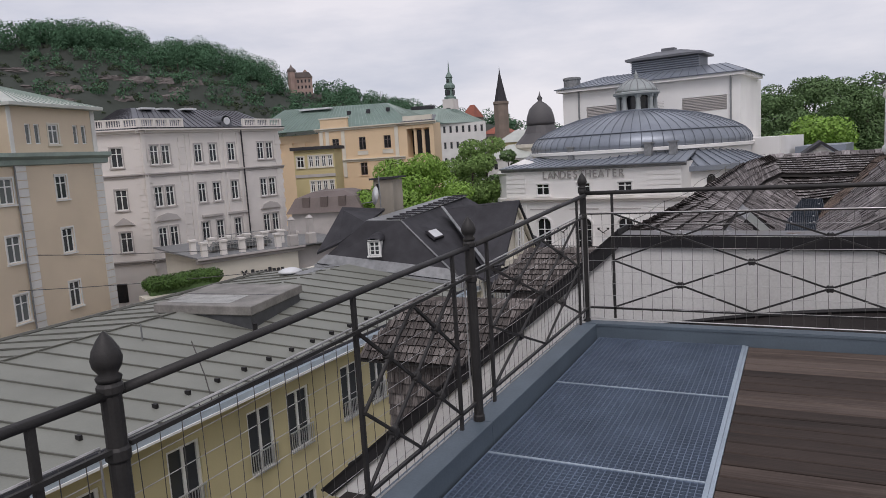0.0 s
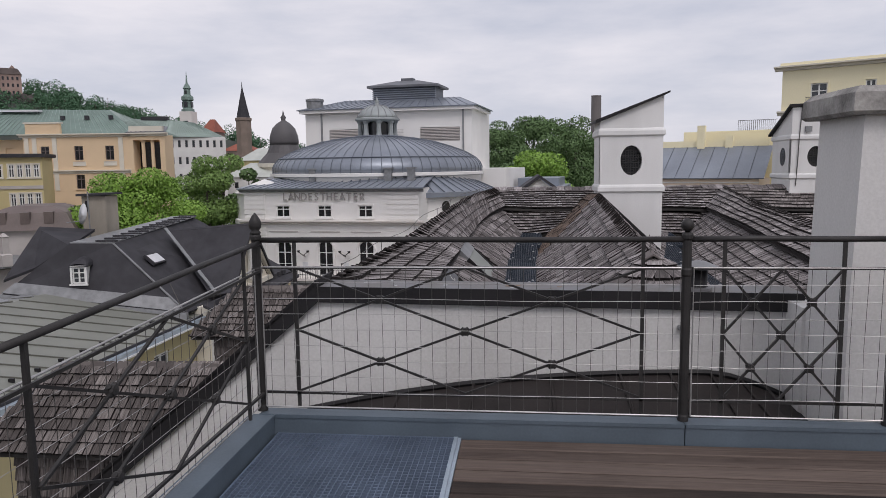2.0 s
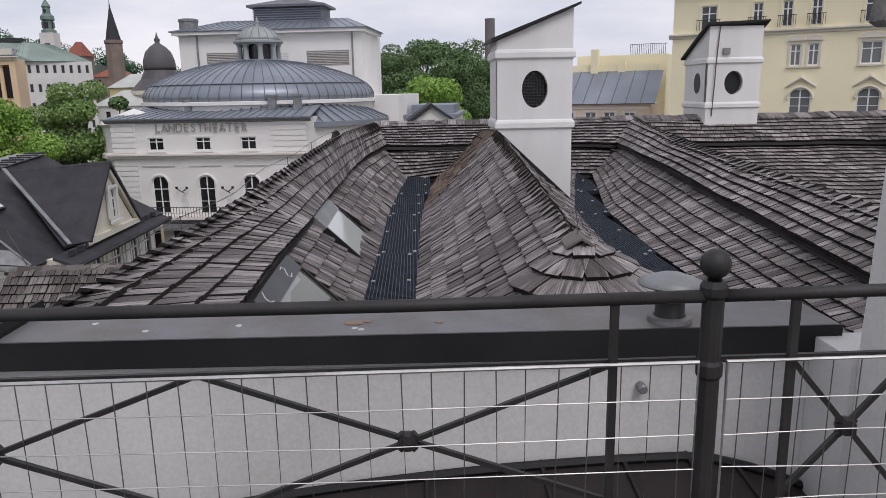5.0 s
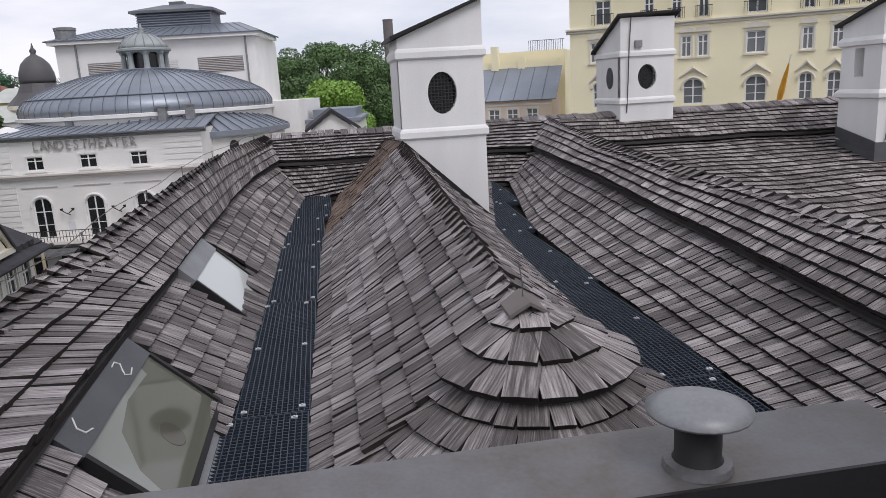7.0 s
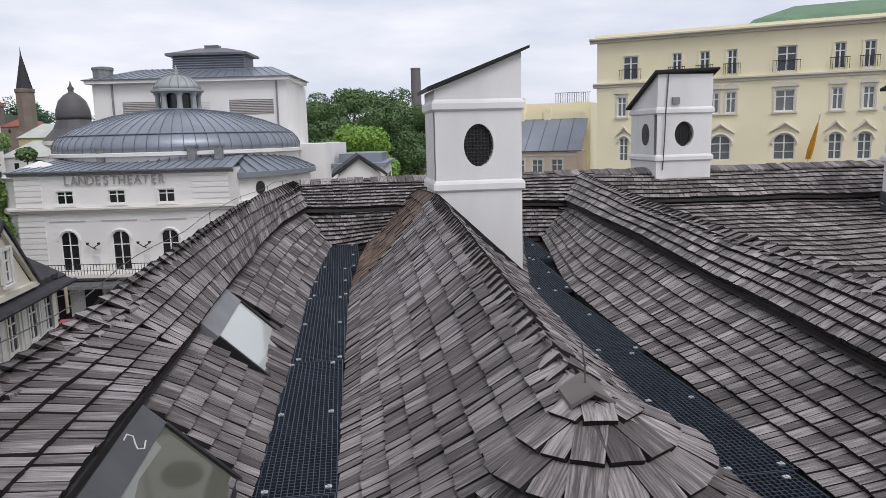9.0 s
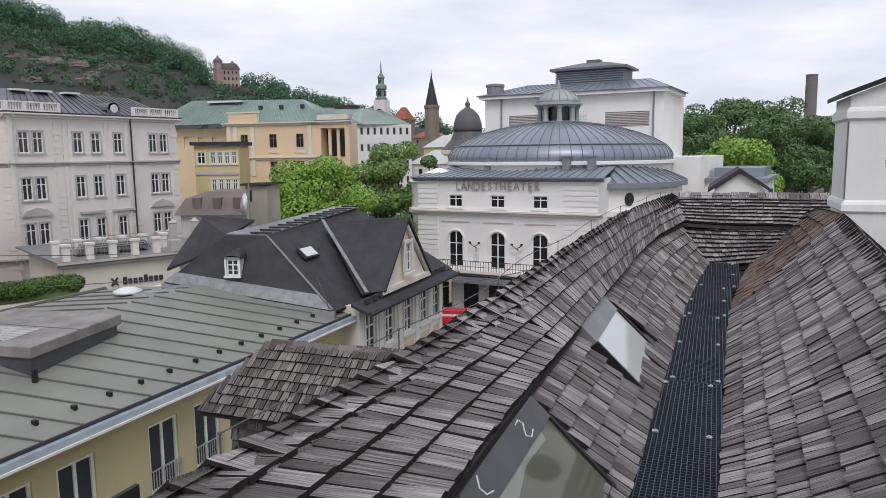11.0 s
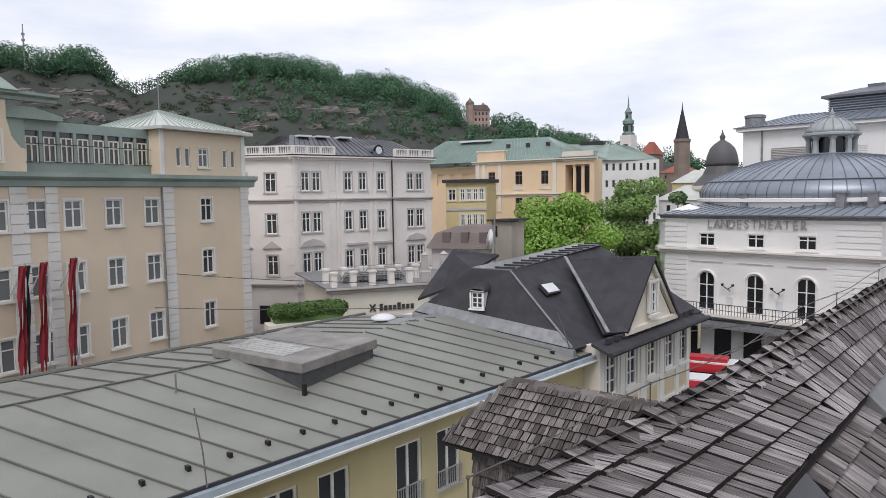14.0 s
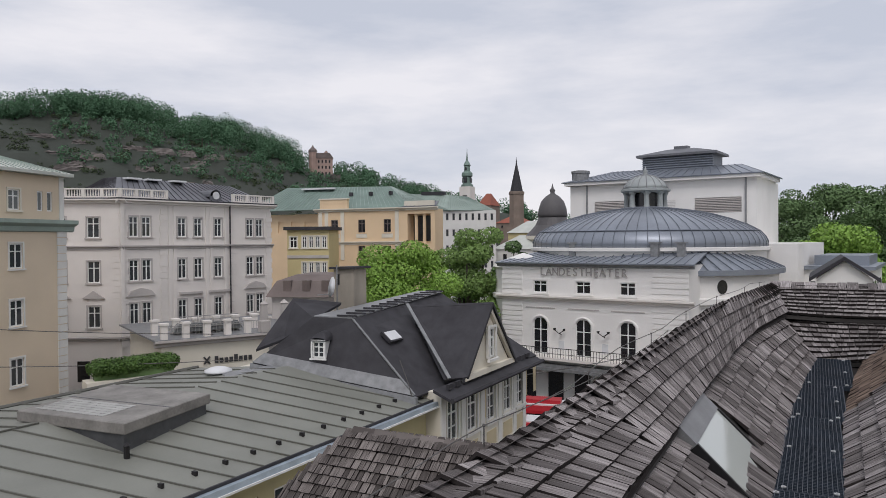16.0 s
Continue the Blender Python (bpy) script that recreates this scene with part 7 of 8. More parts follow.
part("top_cornice", cornice(tl, -1.5, 0.55, 0.45, body=9), M_LEAD, th)
for x0, x1 in ((-0.05, 2.3), (15.6, tl + 0.05)):
    for z in [-4.3 + 0.5 * k for k in range(6)] + [GROUND + 0.5 * k for k in range(20)]:
        part("rusticated_block", Geo().box(x0, x1, -0.08, 0.0, z + 0.05, z + 0.42), M_TWHITE, th)
for ch, x in zip("LANDESTHEATER", [4.62 + 0.70 * k for k in range(13)]):
    cu = bpy.data.curves.new("letter", "FONT")
    cu.body, cu.size, cu.extrude, cu.align_x = ch, 1.12, 0.05, "CENTER"
    tmp = bpy.data.objects.new("letter_tmp", cu)
    scene.collection.objects.link(tmp)
    me = bpy.data.meshes.new_from_object(tmp.evaluated_get(bpy.context.evaluated_depsgraph_get()))
    bpy.data.objects.remove(tmp)
    me.name = "letter"
    me.materials.clear()
    part("letter", me, M_LETTER, th, m=pose(x, -0.13, -2.32, 90, 0, 0) @ Matrix.Diagonal((0.88, 1, 1, 1)))
bal = Geo().box(1.5, tl + 2, -1.6, 0.0, -10.45, -10.2)
part("balcony", bal, M_GREYP, th)
rl = Geo()
for k in range(64):
    x = 1.6 + 0.28 * k
    rl.bar((x, -1.5, -10.2), (x, -1.5, -9.25), 0.035)
rl.bar((1.5, -1.5, -9.25), (19.5, -1.5, -9.25), 0.06).bar((1.5, -1.5, -9.8), (19.5, -1.5, -9.8), 0.04)
part("balcony_railing", rl, M_IRON, th)
part("canopy", Geo().box(1.5, tl + 2, -2.4, 0.0, -11.3, -11.0).box(1.5, tl + 2, -2.3, -2.2, -11.0, -10.7), M_LEAD, th)
for x in (2.2, 5.2, 8.0, 11.0, 14.0):
    part("door_opening", Geo().box(x, x + 1.6, -0.08, 0.0, -14.8, -11.6), M_GLASSD, th)
for pts in ([(-0.6, -0.6, -1.05), (tl + 0.6, -0.6, -1.05), (tl - 0.5, 9, 0.1), (0.5, 9, 0.1)],):
    seamed_roof("front_roof", th, pts, M_BLUEROOF, 24, M_BLUESEAM, "blue-grey seamed front roof")
part("left_shoulder", Geo().lathe([(3.0, GROUND), (3.0, -5.0), (3.3, -4.8), (3.3, -4.4), (3.0, -4.3), (3.0, -1.9), (3.3, -1.6), (2.9, -1.2), (0.1, -0.2)], (0.6, 3.4, 0), 20), M_TWHITE, th)
rt = Geo().lathe([(12.2, GROUND), (12.2, -5.1), (12.7, -4.9), (12.7, -4.4), (12.2, -4.3), (12.2, -2.2)], (11.5, 13.4, 0), 48)
part("auditorium_wall", rt, M_TWHITE, th)
part("auditorium_roof", Geo().lathe([(12.8, -2.25), (12.8, -1.75), (12.4, -1.7), (8.0, 0.35)], (11.5, 13.4, 0), 48), M_BLUEROOF, th, "blue-grey seamed ring roof")
sm_ = Geo()
for k in range(64):
    a = math.tau * k / 64
    sm_.bar((11.5 + 12.7 * math.cos(a), 13.4 + 12.7 * math.sin(a), -1.70), (11.5 + 8.0 * math.cos(a), 13.4 + 8.0 * math.sin(a), 0.42), 0.08, 0.08)
part("ring_seams", sm_, M_BLUESEAM, th)
for a in (-25, -5, 12):
    x, y = 11.5 + 12.2 * math.cos(radians(a - 55)), 13.4 + 12.2 * math.sin(radians(a - 55))
    part("oval_window", Geo().lathe([(0.5, 0), (0.5, 0.1), (0.02, 0.12)], seg=14, sy=1.3), M_GLASSD, th, m=Matrix.Translation((x, y, -3.3)) @ pose(0, 0, 0, 0, 0, a - 55 + 90) @ pose(0, 0, 0, 90, 0, 0))
DC = (9.4, 16.2)
part("drum", Geo().lathe([(12.6, -1.0), (12.6, -0.1), (13.0, 0.0), (13.0, 0.3), (12.7, 0.35)], (*DC, 0), 56), M_TWHITE, th)
prof = [(12.7, 0.3), (12.75, 0.85), (12.5, 1.4), (11.95, 2.0), (10.7, 2.7), (9.0, 3.35), (7.0, 3.95), (4.6, 4.4), (2.4, 4.65)]
part("dome", Geo().lathe(prof, (*DC, 0), 56), M_BLUEROOF, th, "flat blue-grey sheet dome", smooth=True)
rb = Geo()
for k in range(72):
    a = math.tau * k / 72
    rb.tube([(DC[0] + (r + 0.03) * math.cos(a), DC[1] + (r + 0.03) * math.sin(a), z + 0.04) for r, z in prof], 0.03, 4)
part("dome_ribs", rb, M_BLUESEAM, th)
part("dome_ring", Geo().tube([(DC[0] + 12.0 * math.cos(math.tau * k / 56), DC[1] + 12.0 * math.sin(math.tau * k / 56), 2.03) for k in range(57)], 0.06, 4), M_BLUESEAM, th)
part("lantern_base", Geo().lathe([(2.75, 4.9), (2.75, 5.3), (2.4, 5.4)], (*DC, -0.5), 16), M_BLUEROOF, th)
part("lantern_core", Geo().lathe([(1.75, 5.0), (1.75, 7.4)], (*DC, -0.4), 12), M_GLASSD, th)
for k in range(8):
    a = math.tau * (k + 0.5) / 8
    part("lantern_pier", Geo().lathe([(0.36, 5.3), (0.30, 5.7), (0.28, 7.0), (0.42, 7.3), (0.42, 7.5)], (DC[0] + 2.1 * math.cos(a), DC[1] + 2.1 * math.sin(a), -0.45), 8), M_LANTERN, th)
    a = math.tau * k / 8
    g = Geo()
    arch_fill(g, 0, 7.4, 1.25, -0.12, 0.12)
    part("lantern_arch", g, M_LANTERN, th, m=Matrix.Translation((DC[0] + 1.98 * math.cos(a), DC[1] + 1.98 * math.sin(a), -0.45)) @ pose(0, 0, 0, 0, 0, math.degrees(a) + 90))
part("lantern_cornice", Geo().lathe([(2.3, 7.35), (2.75, 7.6), (2.75, 7.85), (2.5, 7.95)], (*DC, -0.45), 24), M_LANTERN, th)
part("lantern_cap", Geo().lathe([(2.5, 7.9), (2.35, 8.4), (1.9, 9.1), (1.1, 9.7), (0.3, 9.95), (0.22, 10.3), (0.32, 10.5), (0.12, 10.7), (0.02, 11.2)], (*DC, -0.45), 24), M_LANTERN, th, "grey ribbed lantern cap", smooth=True)
for k in range(16):
    a = math.tau * k / 16
    part("cap_rib", Geo().tube([(DC[0] + r * math.cos(a), DC[1] + r * math.sin(a), z - 0.42) for r, z in ((2.5, 7.9), (2.35, 8.4), (1.9, 9.1), (1.1, 9.7), (0.3, 9.95))], 0.05, 4), M_LEAD, th)
for c in list(th.children):
    if c.name.startswith(("lantern_base", "lantern_core", "lantern_pier", "lantern_arch", "lantern_cornice", "lantern_cap", "cap_rib")):
        c.matrix_basis = pose(0, 0, 4.55) @ Matrix.Diagonal((1, 1, 0.80, 1)) @ pose(0, 0, -4.6) @ c.matrix_basis
for x in (6.0, 9.2, 10.3, 14.5, 17.0):
    part("roof_vent", Geo().box(x - 0.35, x + 0.35, 3.8, 4.5, -0.5, 0.75).box(x - 0.5, x + 0.5, 3.7, 4.6, 0.75, 0.9), M_LEAD, th)
# stage tower
tw = holed_wall(24.3, GROUND, 8.6, [(3.6, 10.6, 4.4, 6.3), (17.0, 22.6, 4.4, 6.3)], 0.35, 14)
part("stage_tower", tw, M_TWHITE, th, m=pose(-5.5, 28.4, 0))
for x0, x1 in ((3.6, 10.6), (17.0, 22.6), (12.0, 14.6)):
    lv = Geo()
    for k in range(9):
        z = 4.45 + 0.205 * k
        lv.add([(x0, 0.02, z), (x1, 0.02, z), (x1, 0.2, z + 0.15), (x0, 0.2, z + 0.15)], [(0, 1, 2, 3)])
        lv.add([(x0, 0.02, z - 0.03), (x1, 0.02, z - 0.03), (x1, 0.02, z), (x0, 0.02, z)], [(0, 1, 2, 3)])
    part("louvre", lv, M_GREYT, th, "grey horizontal louvres", m=pose(-5.5, 28.35, 0))
part("tower_cornice", Geo().box(-6.1, 19.4, 27.6, 40.2, 8.6, 9.1), M_TWHITE, th)
for x in (-3.0, 17.6):
    part("downpipe", Geo().box(x - 0.1, x + 0.1, 28.2, 28.4, -2, 8.6), M_LEAD, th)
for pts in ([(-6.4, 27.4, 9.1), (19.7, 27.4, 9.1), (16.0, 33, 10.7), (-1.0, 33, 10.7)], [(19.7, 27.4, 9.1), (19.7, 40.4, 9.1), (16.0, 36, 10.7), (16.0, 33, 10.7)], [(-6.4, 40.4, 9.1), (-6.4, 27.4, 9.1), (-1.0, 33, 10.7), (-1.0, 36, 10.7)]):
    seamed_roof("tower_roof", th, pts, M_BLUEROOF, 22, M_BLUESEAM)
part("tower_lantern", Geo().box(3.6, 12.8, 32.0, 37, 9.6, 12.2), M_BLUESEAM, th)
lv = Geo()
for k in range(8):
    lv.box(3.5, 12.9, 31.85, 32.0, 9.8 + 0.3 * k, 9.92 + 0.3 * k)
part("lantern_louvre", lv, M_BLUEROOF, th)
part("lantern_roof", Geo().loft([[(2.9, 31.2, 12.2), (13.5, 31.2, 12.2), (13.5, 37.7, 12.2), (2.9, 37.7, 12.2)], [(2.9, 31.2, 12.5), (13.5, 31.2, 12.5), (13.5, 37.7, 12.5), (2.9, 37.7, 12.5)], [(6.6, 33.5, 13.3), (10.0, 33.5, 13.3), (10.0, 35.5, 13.3), (6.6, 35.5, 13.3)]]), M_DARKSHEET, th)
part("ridge_box", Geo().box(7.3, 9.1, 33.7, 35.1, 13.1, 13.7), M_DARKSHEET, th)
part("tower_vent", Geo().lathe([(1.2, 8.6), (1.2, 10.3), (1.3, 10.4), (1.3, 10.7), (0.9, 10.8)], (-4.4, 29.4, 0), 12), M_LEAD, th)
part("side_wing", Geo().box(17.0, 31.0, 24.0, 40.0, GROUND, -2.3).box(17.0, 24.6, 20.0, 40, GROUND, 0.6), M_TWHITE, th)
part("side_wing_roof", Geo().box(24.2, 31.4, 23.6, 40.4, -2.3, -1.9).box(25.2, 30.6, 27, 39, -1.9, -0.8), M_BLUEROOF, th)
for k in range(5):
    part("wing_window", Geo().box(30.98, 31.04, 26 + 2.6 * k, 27.2 + 2.6 * k, -4.8, -3.6).box(25.2 + k * 1.1, 25.7 + k * 1.1, 23.95, 24.0, -4.8, -3.6), M_GLASSD, th)

# ---- yellow palace ----
pm, pl_ = facade_frame((24.4, 61.6), (50.2, 45.2))
pal = thing("yellow_palace", "butter-yellow palace with stucco window heads and green roof", "building", pm)
top = [(2.9, 1.3), (6.7, 0.78), (8.9, 0.78), (11.0, 0.78), (15.0, 1.45), (18.7, 0.8), (20.7, 0.8), (22.5, 0.8), (24.4, 0.8), (27.9, 1.45)]
midw = [(5.6, 0.8), (9.7, 0.8), (11.0, 0.8), (15.0, 1.45), (18.7, 0.8), (20.8, 0.8), (24.8, 1.3), (28.5, 1.3), (2.2, 0.8)]
low_ = [(10.3, 1.6), (15.1, 1.6), (18.7, 0.98), (20.7, 0.98), (24.8, 1.6), (28.5, 1.6), (2.4, 0.8), (5.6, 1.4)]
hol = [(x - w / 2, x + w / 2, 6.0, 8.0) for x, w in top] + [(x - w / 2, x + w / 2, 2.9, 4.6) for x, w in midw] + [(x - w / 2, x + w / 2, -0.95, 1.1) for x, w in low_]
g = holed_wall(36.0, GROUND, 9.3, hol, 0.28, 14)
for x, w in low_:
    arch_fill(g, x, 1.1, w, 0.0, 0.28)
part("wall", g, M_PALACE, pal)
BALCONY_BAR = Geo().bar((0, 0, 0), (0, 0, 0.85), 0.03).mesh("bar")
BALCONY_BAR.materials.append(M_IRON)
for x, w in top:
    window(pal, x, 6.0, w, 2.0, "cross", M_WFRAME, M_GLASS, M_PALACE, False)
    rl = part("balcony_rail", Geo().bar((x - w / 2 - 0.3, -0.3, 6.85), (x + w / 2 + 0.3, -0.3, 6.85), 0.05), M_IRON, pal)
    for k in range(9):
        o = new("bar", BALCONY_BAR)
        o.parent = rl
        o.matrix_basis = pose(x - w / 2 - 0.25 + (w + 0.5) * k / 8, -0.3, 6.0)
for x, w in midw:
    window(pal, x, 2.9, w, 1.7, "cross", M_WFRAME, M_CURTAIN, M_CREAM)
    part("window_head", Geo().prism([(x - w / 2 - 0.25, 4.85), (x + w / 2 + 0.25, 4.85), (x + w / 2 + 0.1, 5.15), (x, 5.3), (x - w / 2 - 0.1, 5.15)], -0.15, 0.0), M_CREAM, pal)
for x, w in low_:
    window(pal, x, -0.95, w, 2.05, "grid", M_WFRAME, M_CURTAIN)
    arc = Geo().tube([(x + (w / 2 + 0.12) * math.cos(math.pi * k / 10), -0.05, 1.1 - w / 2 + (w / 2 + 0.12) * math.sin(math.pi * k / 10)) for k in range(11)], 0.12, 6)
    arc.tube([(x - w / 2 - 0.3, -0.06, 1.25), (x - w * 0.3, -0.1, 1.65), (x, -0.12, 2.0), (x + w * 0.3, -0.1, 1.65), (x + w / 2 + 0.3, -0.06, 1.25)], [0.06, 0.14, 0.2, 0.14, 0.06], 6)
    part("stucco_head", arc, M_CREAM, pal, "cream stucco window head")
for z, d in ((9.2, 0.6), (5.4, 0.3)):
    part("cornice", cornice(36, z, d, 0.4), M_CREAM, pal)
part("attic", Geo().box(-0.2, 36, 0.0, 14, 9.5, 9.9), M_PALACE, pal)
part("roof", Geo().loft([[(11.8, 2, 9.9), (37, 2, 9.9), (37, 14, 9.9), (11.8, 14, 9.9)], [(12.4, 2.6, 10.5), (36, 2.6, 10.5), (36, 13, 10.5), (12.4, 13, 10.5)], [(15.5, 6, 11.8), (34, 6, 11.8), (34, 9, 11.8), (15.5, 9, 11.8)]]), mat("bright_green_copper", (0.12, 0.21, 0.12), 0.6, 0.2, 0.4, 8, 0.05), pal, "green copper roof")
side_m, side_l = facade_frame((28.9, 73.0), (24.4, 61.6))
rel = pm.inverted() @ side_m
part("side_wall", holed_wall(side_l, GROUND, 9.3, [(x - 0.4, x + 0.4, z, z + 1.8) for x in (8.0, 10.0) for z in (-0.9, 2.9)], 0.25, 3), M_PALACE, pal, m=rel)
pole = thing("flagpole", "slanting orange flag furled on a pole on the palace front", "flag", pm @ pose(16.8, -0.8, 0))
part("pole", Geo().tube([(0, 0.6, -1.4), (0.7, -0.8, 2.6)], 0.05, 6), M_WFRAME, pole)
part("cloth", Geo().loft([[(0.05 + 0.13 * k + e * math.cos(a), 0.3 - 0.25 * k + e * math.sin(a), -0.9 + 0.7 * k) for a in [math.tau * j / 6 for j in range(6)]] for k, e in ((0, 0.2), (1, 0.24), (2, 0.2), (3, 0.14), (4, 0.05))]), M_GOLD, pole)

an_m, an_l = facade_frame((15.6, 78.0), (25.5, 73.0))
ann = thing("annexe", "low pale pink annexe with blue-grey sheet roof and stucco", "building", an_m)
xs = (1.4, 3.4, 5.8, 7.8, 9.9)
part("wall", holed_wall(14, GROUND, -0.3, [(x - 0.6, x + 0.6, -3.0, -1.1) for x in xs], 0.25, 10, -2), mat("pale_pink_plaster", (0.68, 0.56, 0.45), 0.9, 0.08, 0.3, 8, 0.1), ann)
for x in xs:
    window(ann, x, -3.0, 1.2, 1.9, "cross", M_WFRAME, M_CURTAIN, M_STONEW)
part("stucco", Geo().box(-2, 12, -0.1, 0, -0.75, -0.6), M_STONEW, ann)
seamed_roof("roof", ann, [(-2.5, -0.4, -0.2), (12.5, -0.4, -0.2), (12.5, 5, 3.2), (-2.5, 5, 3.2)], M_BLUEROOF, 10, M_BLUESEAM, "blue-grey sheet roof")
part("parapet", Geo().box(-2, 12, 5, 6, 3.2, 3.9).box(4.6, 5.4, 4.6, 5.4, 3.0, 5.6).box(7.6, 8.4, 4.8, 5.4, 3.0, 4.4), M_PALACE, ann)
part("block_behind", Geo().box(2.5, 12.5, 7, 16, GROUND, 5.0), M_PALACE, ann)
rl = Geo()
for k in range(20):
    rl.bar((8.5 + 0.2 * k, 7, 5.0), (8.5 + 0.2 * k, 7, 6.1), 0.04)
rl.bar((8.5, 7, 6.1), (12.5, 7, 6.1), 0.05)
part("roof_railing", rl, M_IRON, ann)

gab = thing("garden_gable", "small white gabled pavilion behind the far ridge", "building", pose(2.6, 30, 0))
part("gable", Geo().prism([(-0.9, -3), (0.9, -3), (0.9, 0.2), (0, 0.85), (-0.9, 0.2)], 0, 4), M_TWHITE, gab)
part("roof", Geo().prism([(-1.15, 0.08), (0, 0.88), (1.15, 0.08), (1.15, 0.22), (0, 1.02), (-1.15, 0.22)], -0.2, 4.2), M_SLATE, gab)
kio = thing("garden_dome", "small pale domed garden pavilion among the trees", "pavilion", pose(15.5, 170, 0))
part("drum", Geo().lathe([(3.0, GROUND), (3.0, -0.5), (3.3, -0.2)], seg=16), M_GREYT, kio)
part("dome", Geo().lathe([(3.1, -0.2), (2.8, 1.2), (1.6, 2.4), (0.5, 2.9), (0.2, 3.8), (0.02, 4.4)], seg=16), M_GREYP, kio, smooth=True)
solid("factory_chimney", Geo().lathe([(3.4, GROUND), (3.0, 42.0), (3.1, 42.2), (3.1, 43)], seg=16), mat("grey_brown_brick", (0.17, 0.155, 0.15), 0.9, 0.1, 0.2, 2, 0.0), "tall plain grey-brown chimney beyond the trees", "chimney", m=pose(49.5, 450, 0))

# ---- street: buses below the theatre ----


def bus(m, label):
    b = thing("bus", label, "bus", m, "red and white buses in the street")
    part("body", Geo().loft([[(-4.5 + e, -1.2 + e * 0.5, z), (4.5 - e, -1.2 + e * 0.5, z), (4.5 - e, 1.2 - e * 0.5, z), (-4.5 + e, 1.2 - e * 0.5, z)] for e, z in ((0.1, 0.35), (0.0, 0.6), (0.0, 2.6), (0.15, 3.0))]), M_RED, b)
    part("roof", Geo().box(-4.2, 4.2, -1.0, 1.0, 3.0, 3.1), M_DISH, b)
    part("window_band", Geo().box(-4.3, 4.3, -1.22, 1.22, 1.35, 2.35).box(-4.52, 4.52, -1.0, 1.0, 1.3, 2.4), M_GLASSD, b)
    part("roof_unit", Geo().box(-2.5, 0.5, -0.7, 0.7, 3.1, 3.4), M_RED, b)
    for x in (-3, 3):
        for y in (-1.15, 1.15):
            part("wheel", Geo().lathe([(0.45, -0.12), (0.48, 0), (0.45, 0.12)], seg=14), M_BLACKF, b, m=pose(x, y, 0.48, 90, 0, 0))


bus(pose(-17.6, 57.0, GROUND, 0, 0, 12), "red and white city bus in the street before the theatre")
bus(pose(-18.5, 51.0, GROUND, 0, 0, 14), "red city bus in the nearer lane of the street")
part_w = thing("overhead_wires", "thin overhead trolley wires across the street", "wires")
for a, b, sag in (((-62, 22, -3.0), (-40, 41, -5.5), 0.4), ((-60, 20, -6.0), (-38, 42, -7.5), 0.4), ((-13, 40, -8.0), (-10, 66, -6.5), 0.5), ((-22, 29, -6.4), (-2, 60, -5.0), 0.8)):
    A, B = Vector(a), Vector(b)
    part("wire", Geo().tube([A.lerp(B, k / 8) - Vector((0, 0, sag * math.sin(math.pi * k / 8))) for k in range(9)], 0.03, 4), M_WIRED, part_w)

# ---- trees ----


def leaf_cloud(blobs, n, size, seed, flat=0.7):
    """Many small leaf cards scattered over the shells of a few uneven lumps."""
    r = np.random.RandomState(seed)
    w = np.array([b[3] ** 2 for b in blobs])
    pick = r.choice(len(blobs), n, p=w / w.sum())
    B = np.array([b[:4] for b in blobs])[pick]
    d = r.normal(size=(n, 3))
    d /= np.linalg.norm(d, axis=1)[:, None]
    rad = B[:, 3] * (0.62 + 0.42 * r.rand(n) ** 0.6)
    c = B[:, :3] + d * rad[:, None] * np.array([1, 1, flat])
    nz = d + r.normal(size=(n, 3)) * 0.55 + np.array([0, 0, 0.25])
    nz /= np.linalg.norm(nz, axis=1)[:, None]
    t = np.cross(nz, r.normal(size=(n, 3)))
    t /= np.linalg.norm(t, axis=1)[:, None]
    b = np.cross(nz, t)
    s = size * (0.6 + 0.8 * r.rand(n))[:, None]
    v = np.stack([c - t * s * 0.5, c + b * s * 0.42 + nz * s * 0.1, c + t * s * 0.5, c - b * s * 0.42 + nz * s * 0.1], 1).reshape(-1, 3)
    me = bpy.data.meshes.new("crown")
    me.vertices.add(4 * n)
    me.vertices.foreach_set("co", v.astype(np.float32).ravel())
    me.loops.add(4 * n)
    me.loops.foreach_set("vertex_index", np.arange(4 * n, dtype=np.int32))
    me.polygons.add(n)
    me.polygons.foreach_set("loop_start", np.arange(0, 4 * n, 4, dtype=np.int32))
    me.update(calc_edges=True)
    return me


def tree(x, y, z0, height, spread, material, label, seed, n=9000, leaf=0.34, lumps=16, group="", name="tree", trunk=True):
    r = random.Random(seed)
    t = thing(name, label, "tree", pose(x, y, z0), group)
    blobs = []
    for k in range(lumps):
        a, u = r.random() * math.tau, r.random() ** 0.6
        h = r.uniform(0.38, 0.88)
        rr = spread * u * math.sqrt(max(0.08, 1 - ((h - 0.58) / 0.45) ** 2))
        blobs.append((rr * math.cos(a), rr * math.sin(a), height * h, spread * r.uniform(0.26, 0.44)))
    blobs.append((0, 0, height * 0.62, spread * 0.6))
    blobs.append((0, 0, height * 0.86, spread * 0.36))
    if trunk:
        g = Geo().tube([(0, 0, 0), (0.1, 0, height * 0.25), (0, 0.1, height * 0.5), (0, 0, height * 0.8)], [height * 0.035, height * 0.026, height * 0.016, height * 0.005], 8)
        for b in blobs[:8]:
            g.tube([(0, 0, height * 0.3), (b[0] * 0.5, b[1] * 0.5, b[2] * 0.72), b[:3]], [height * 0.014, height * 0.008, height * 0.003], 5)
        part("trunk", g, M_BARK, t)
    me = leaf_cloud(blobs, n, leaf, seed)
    part("crown", me, material, t)
    return t


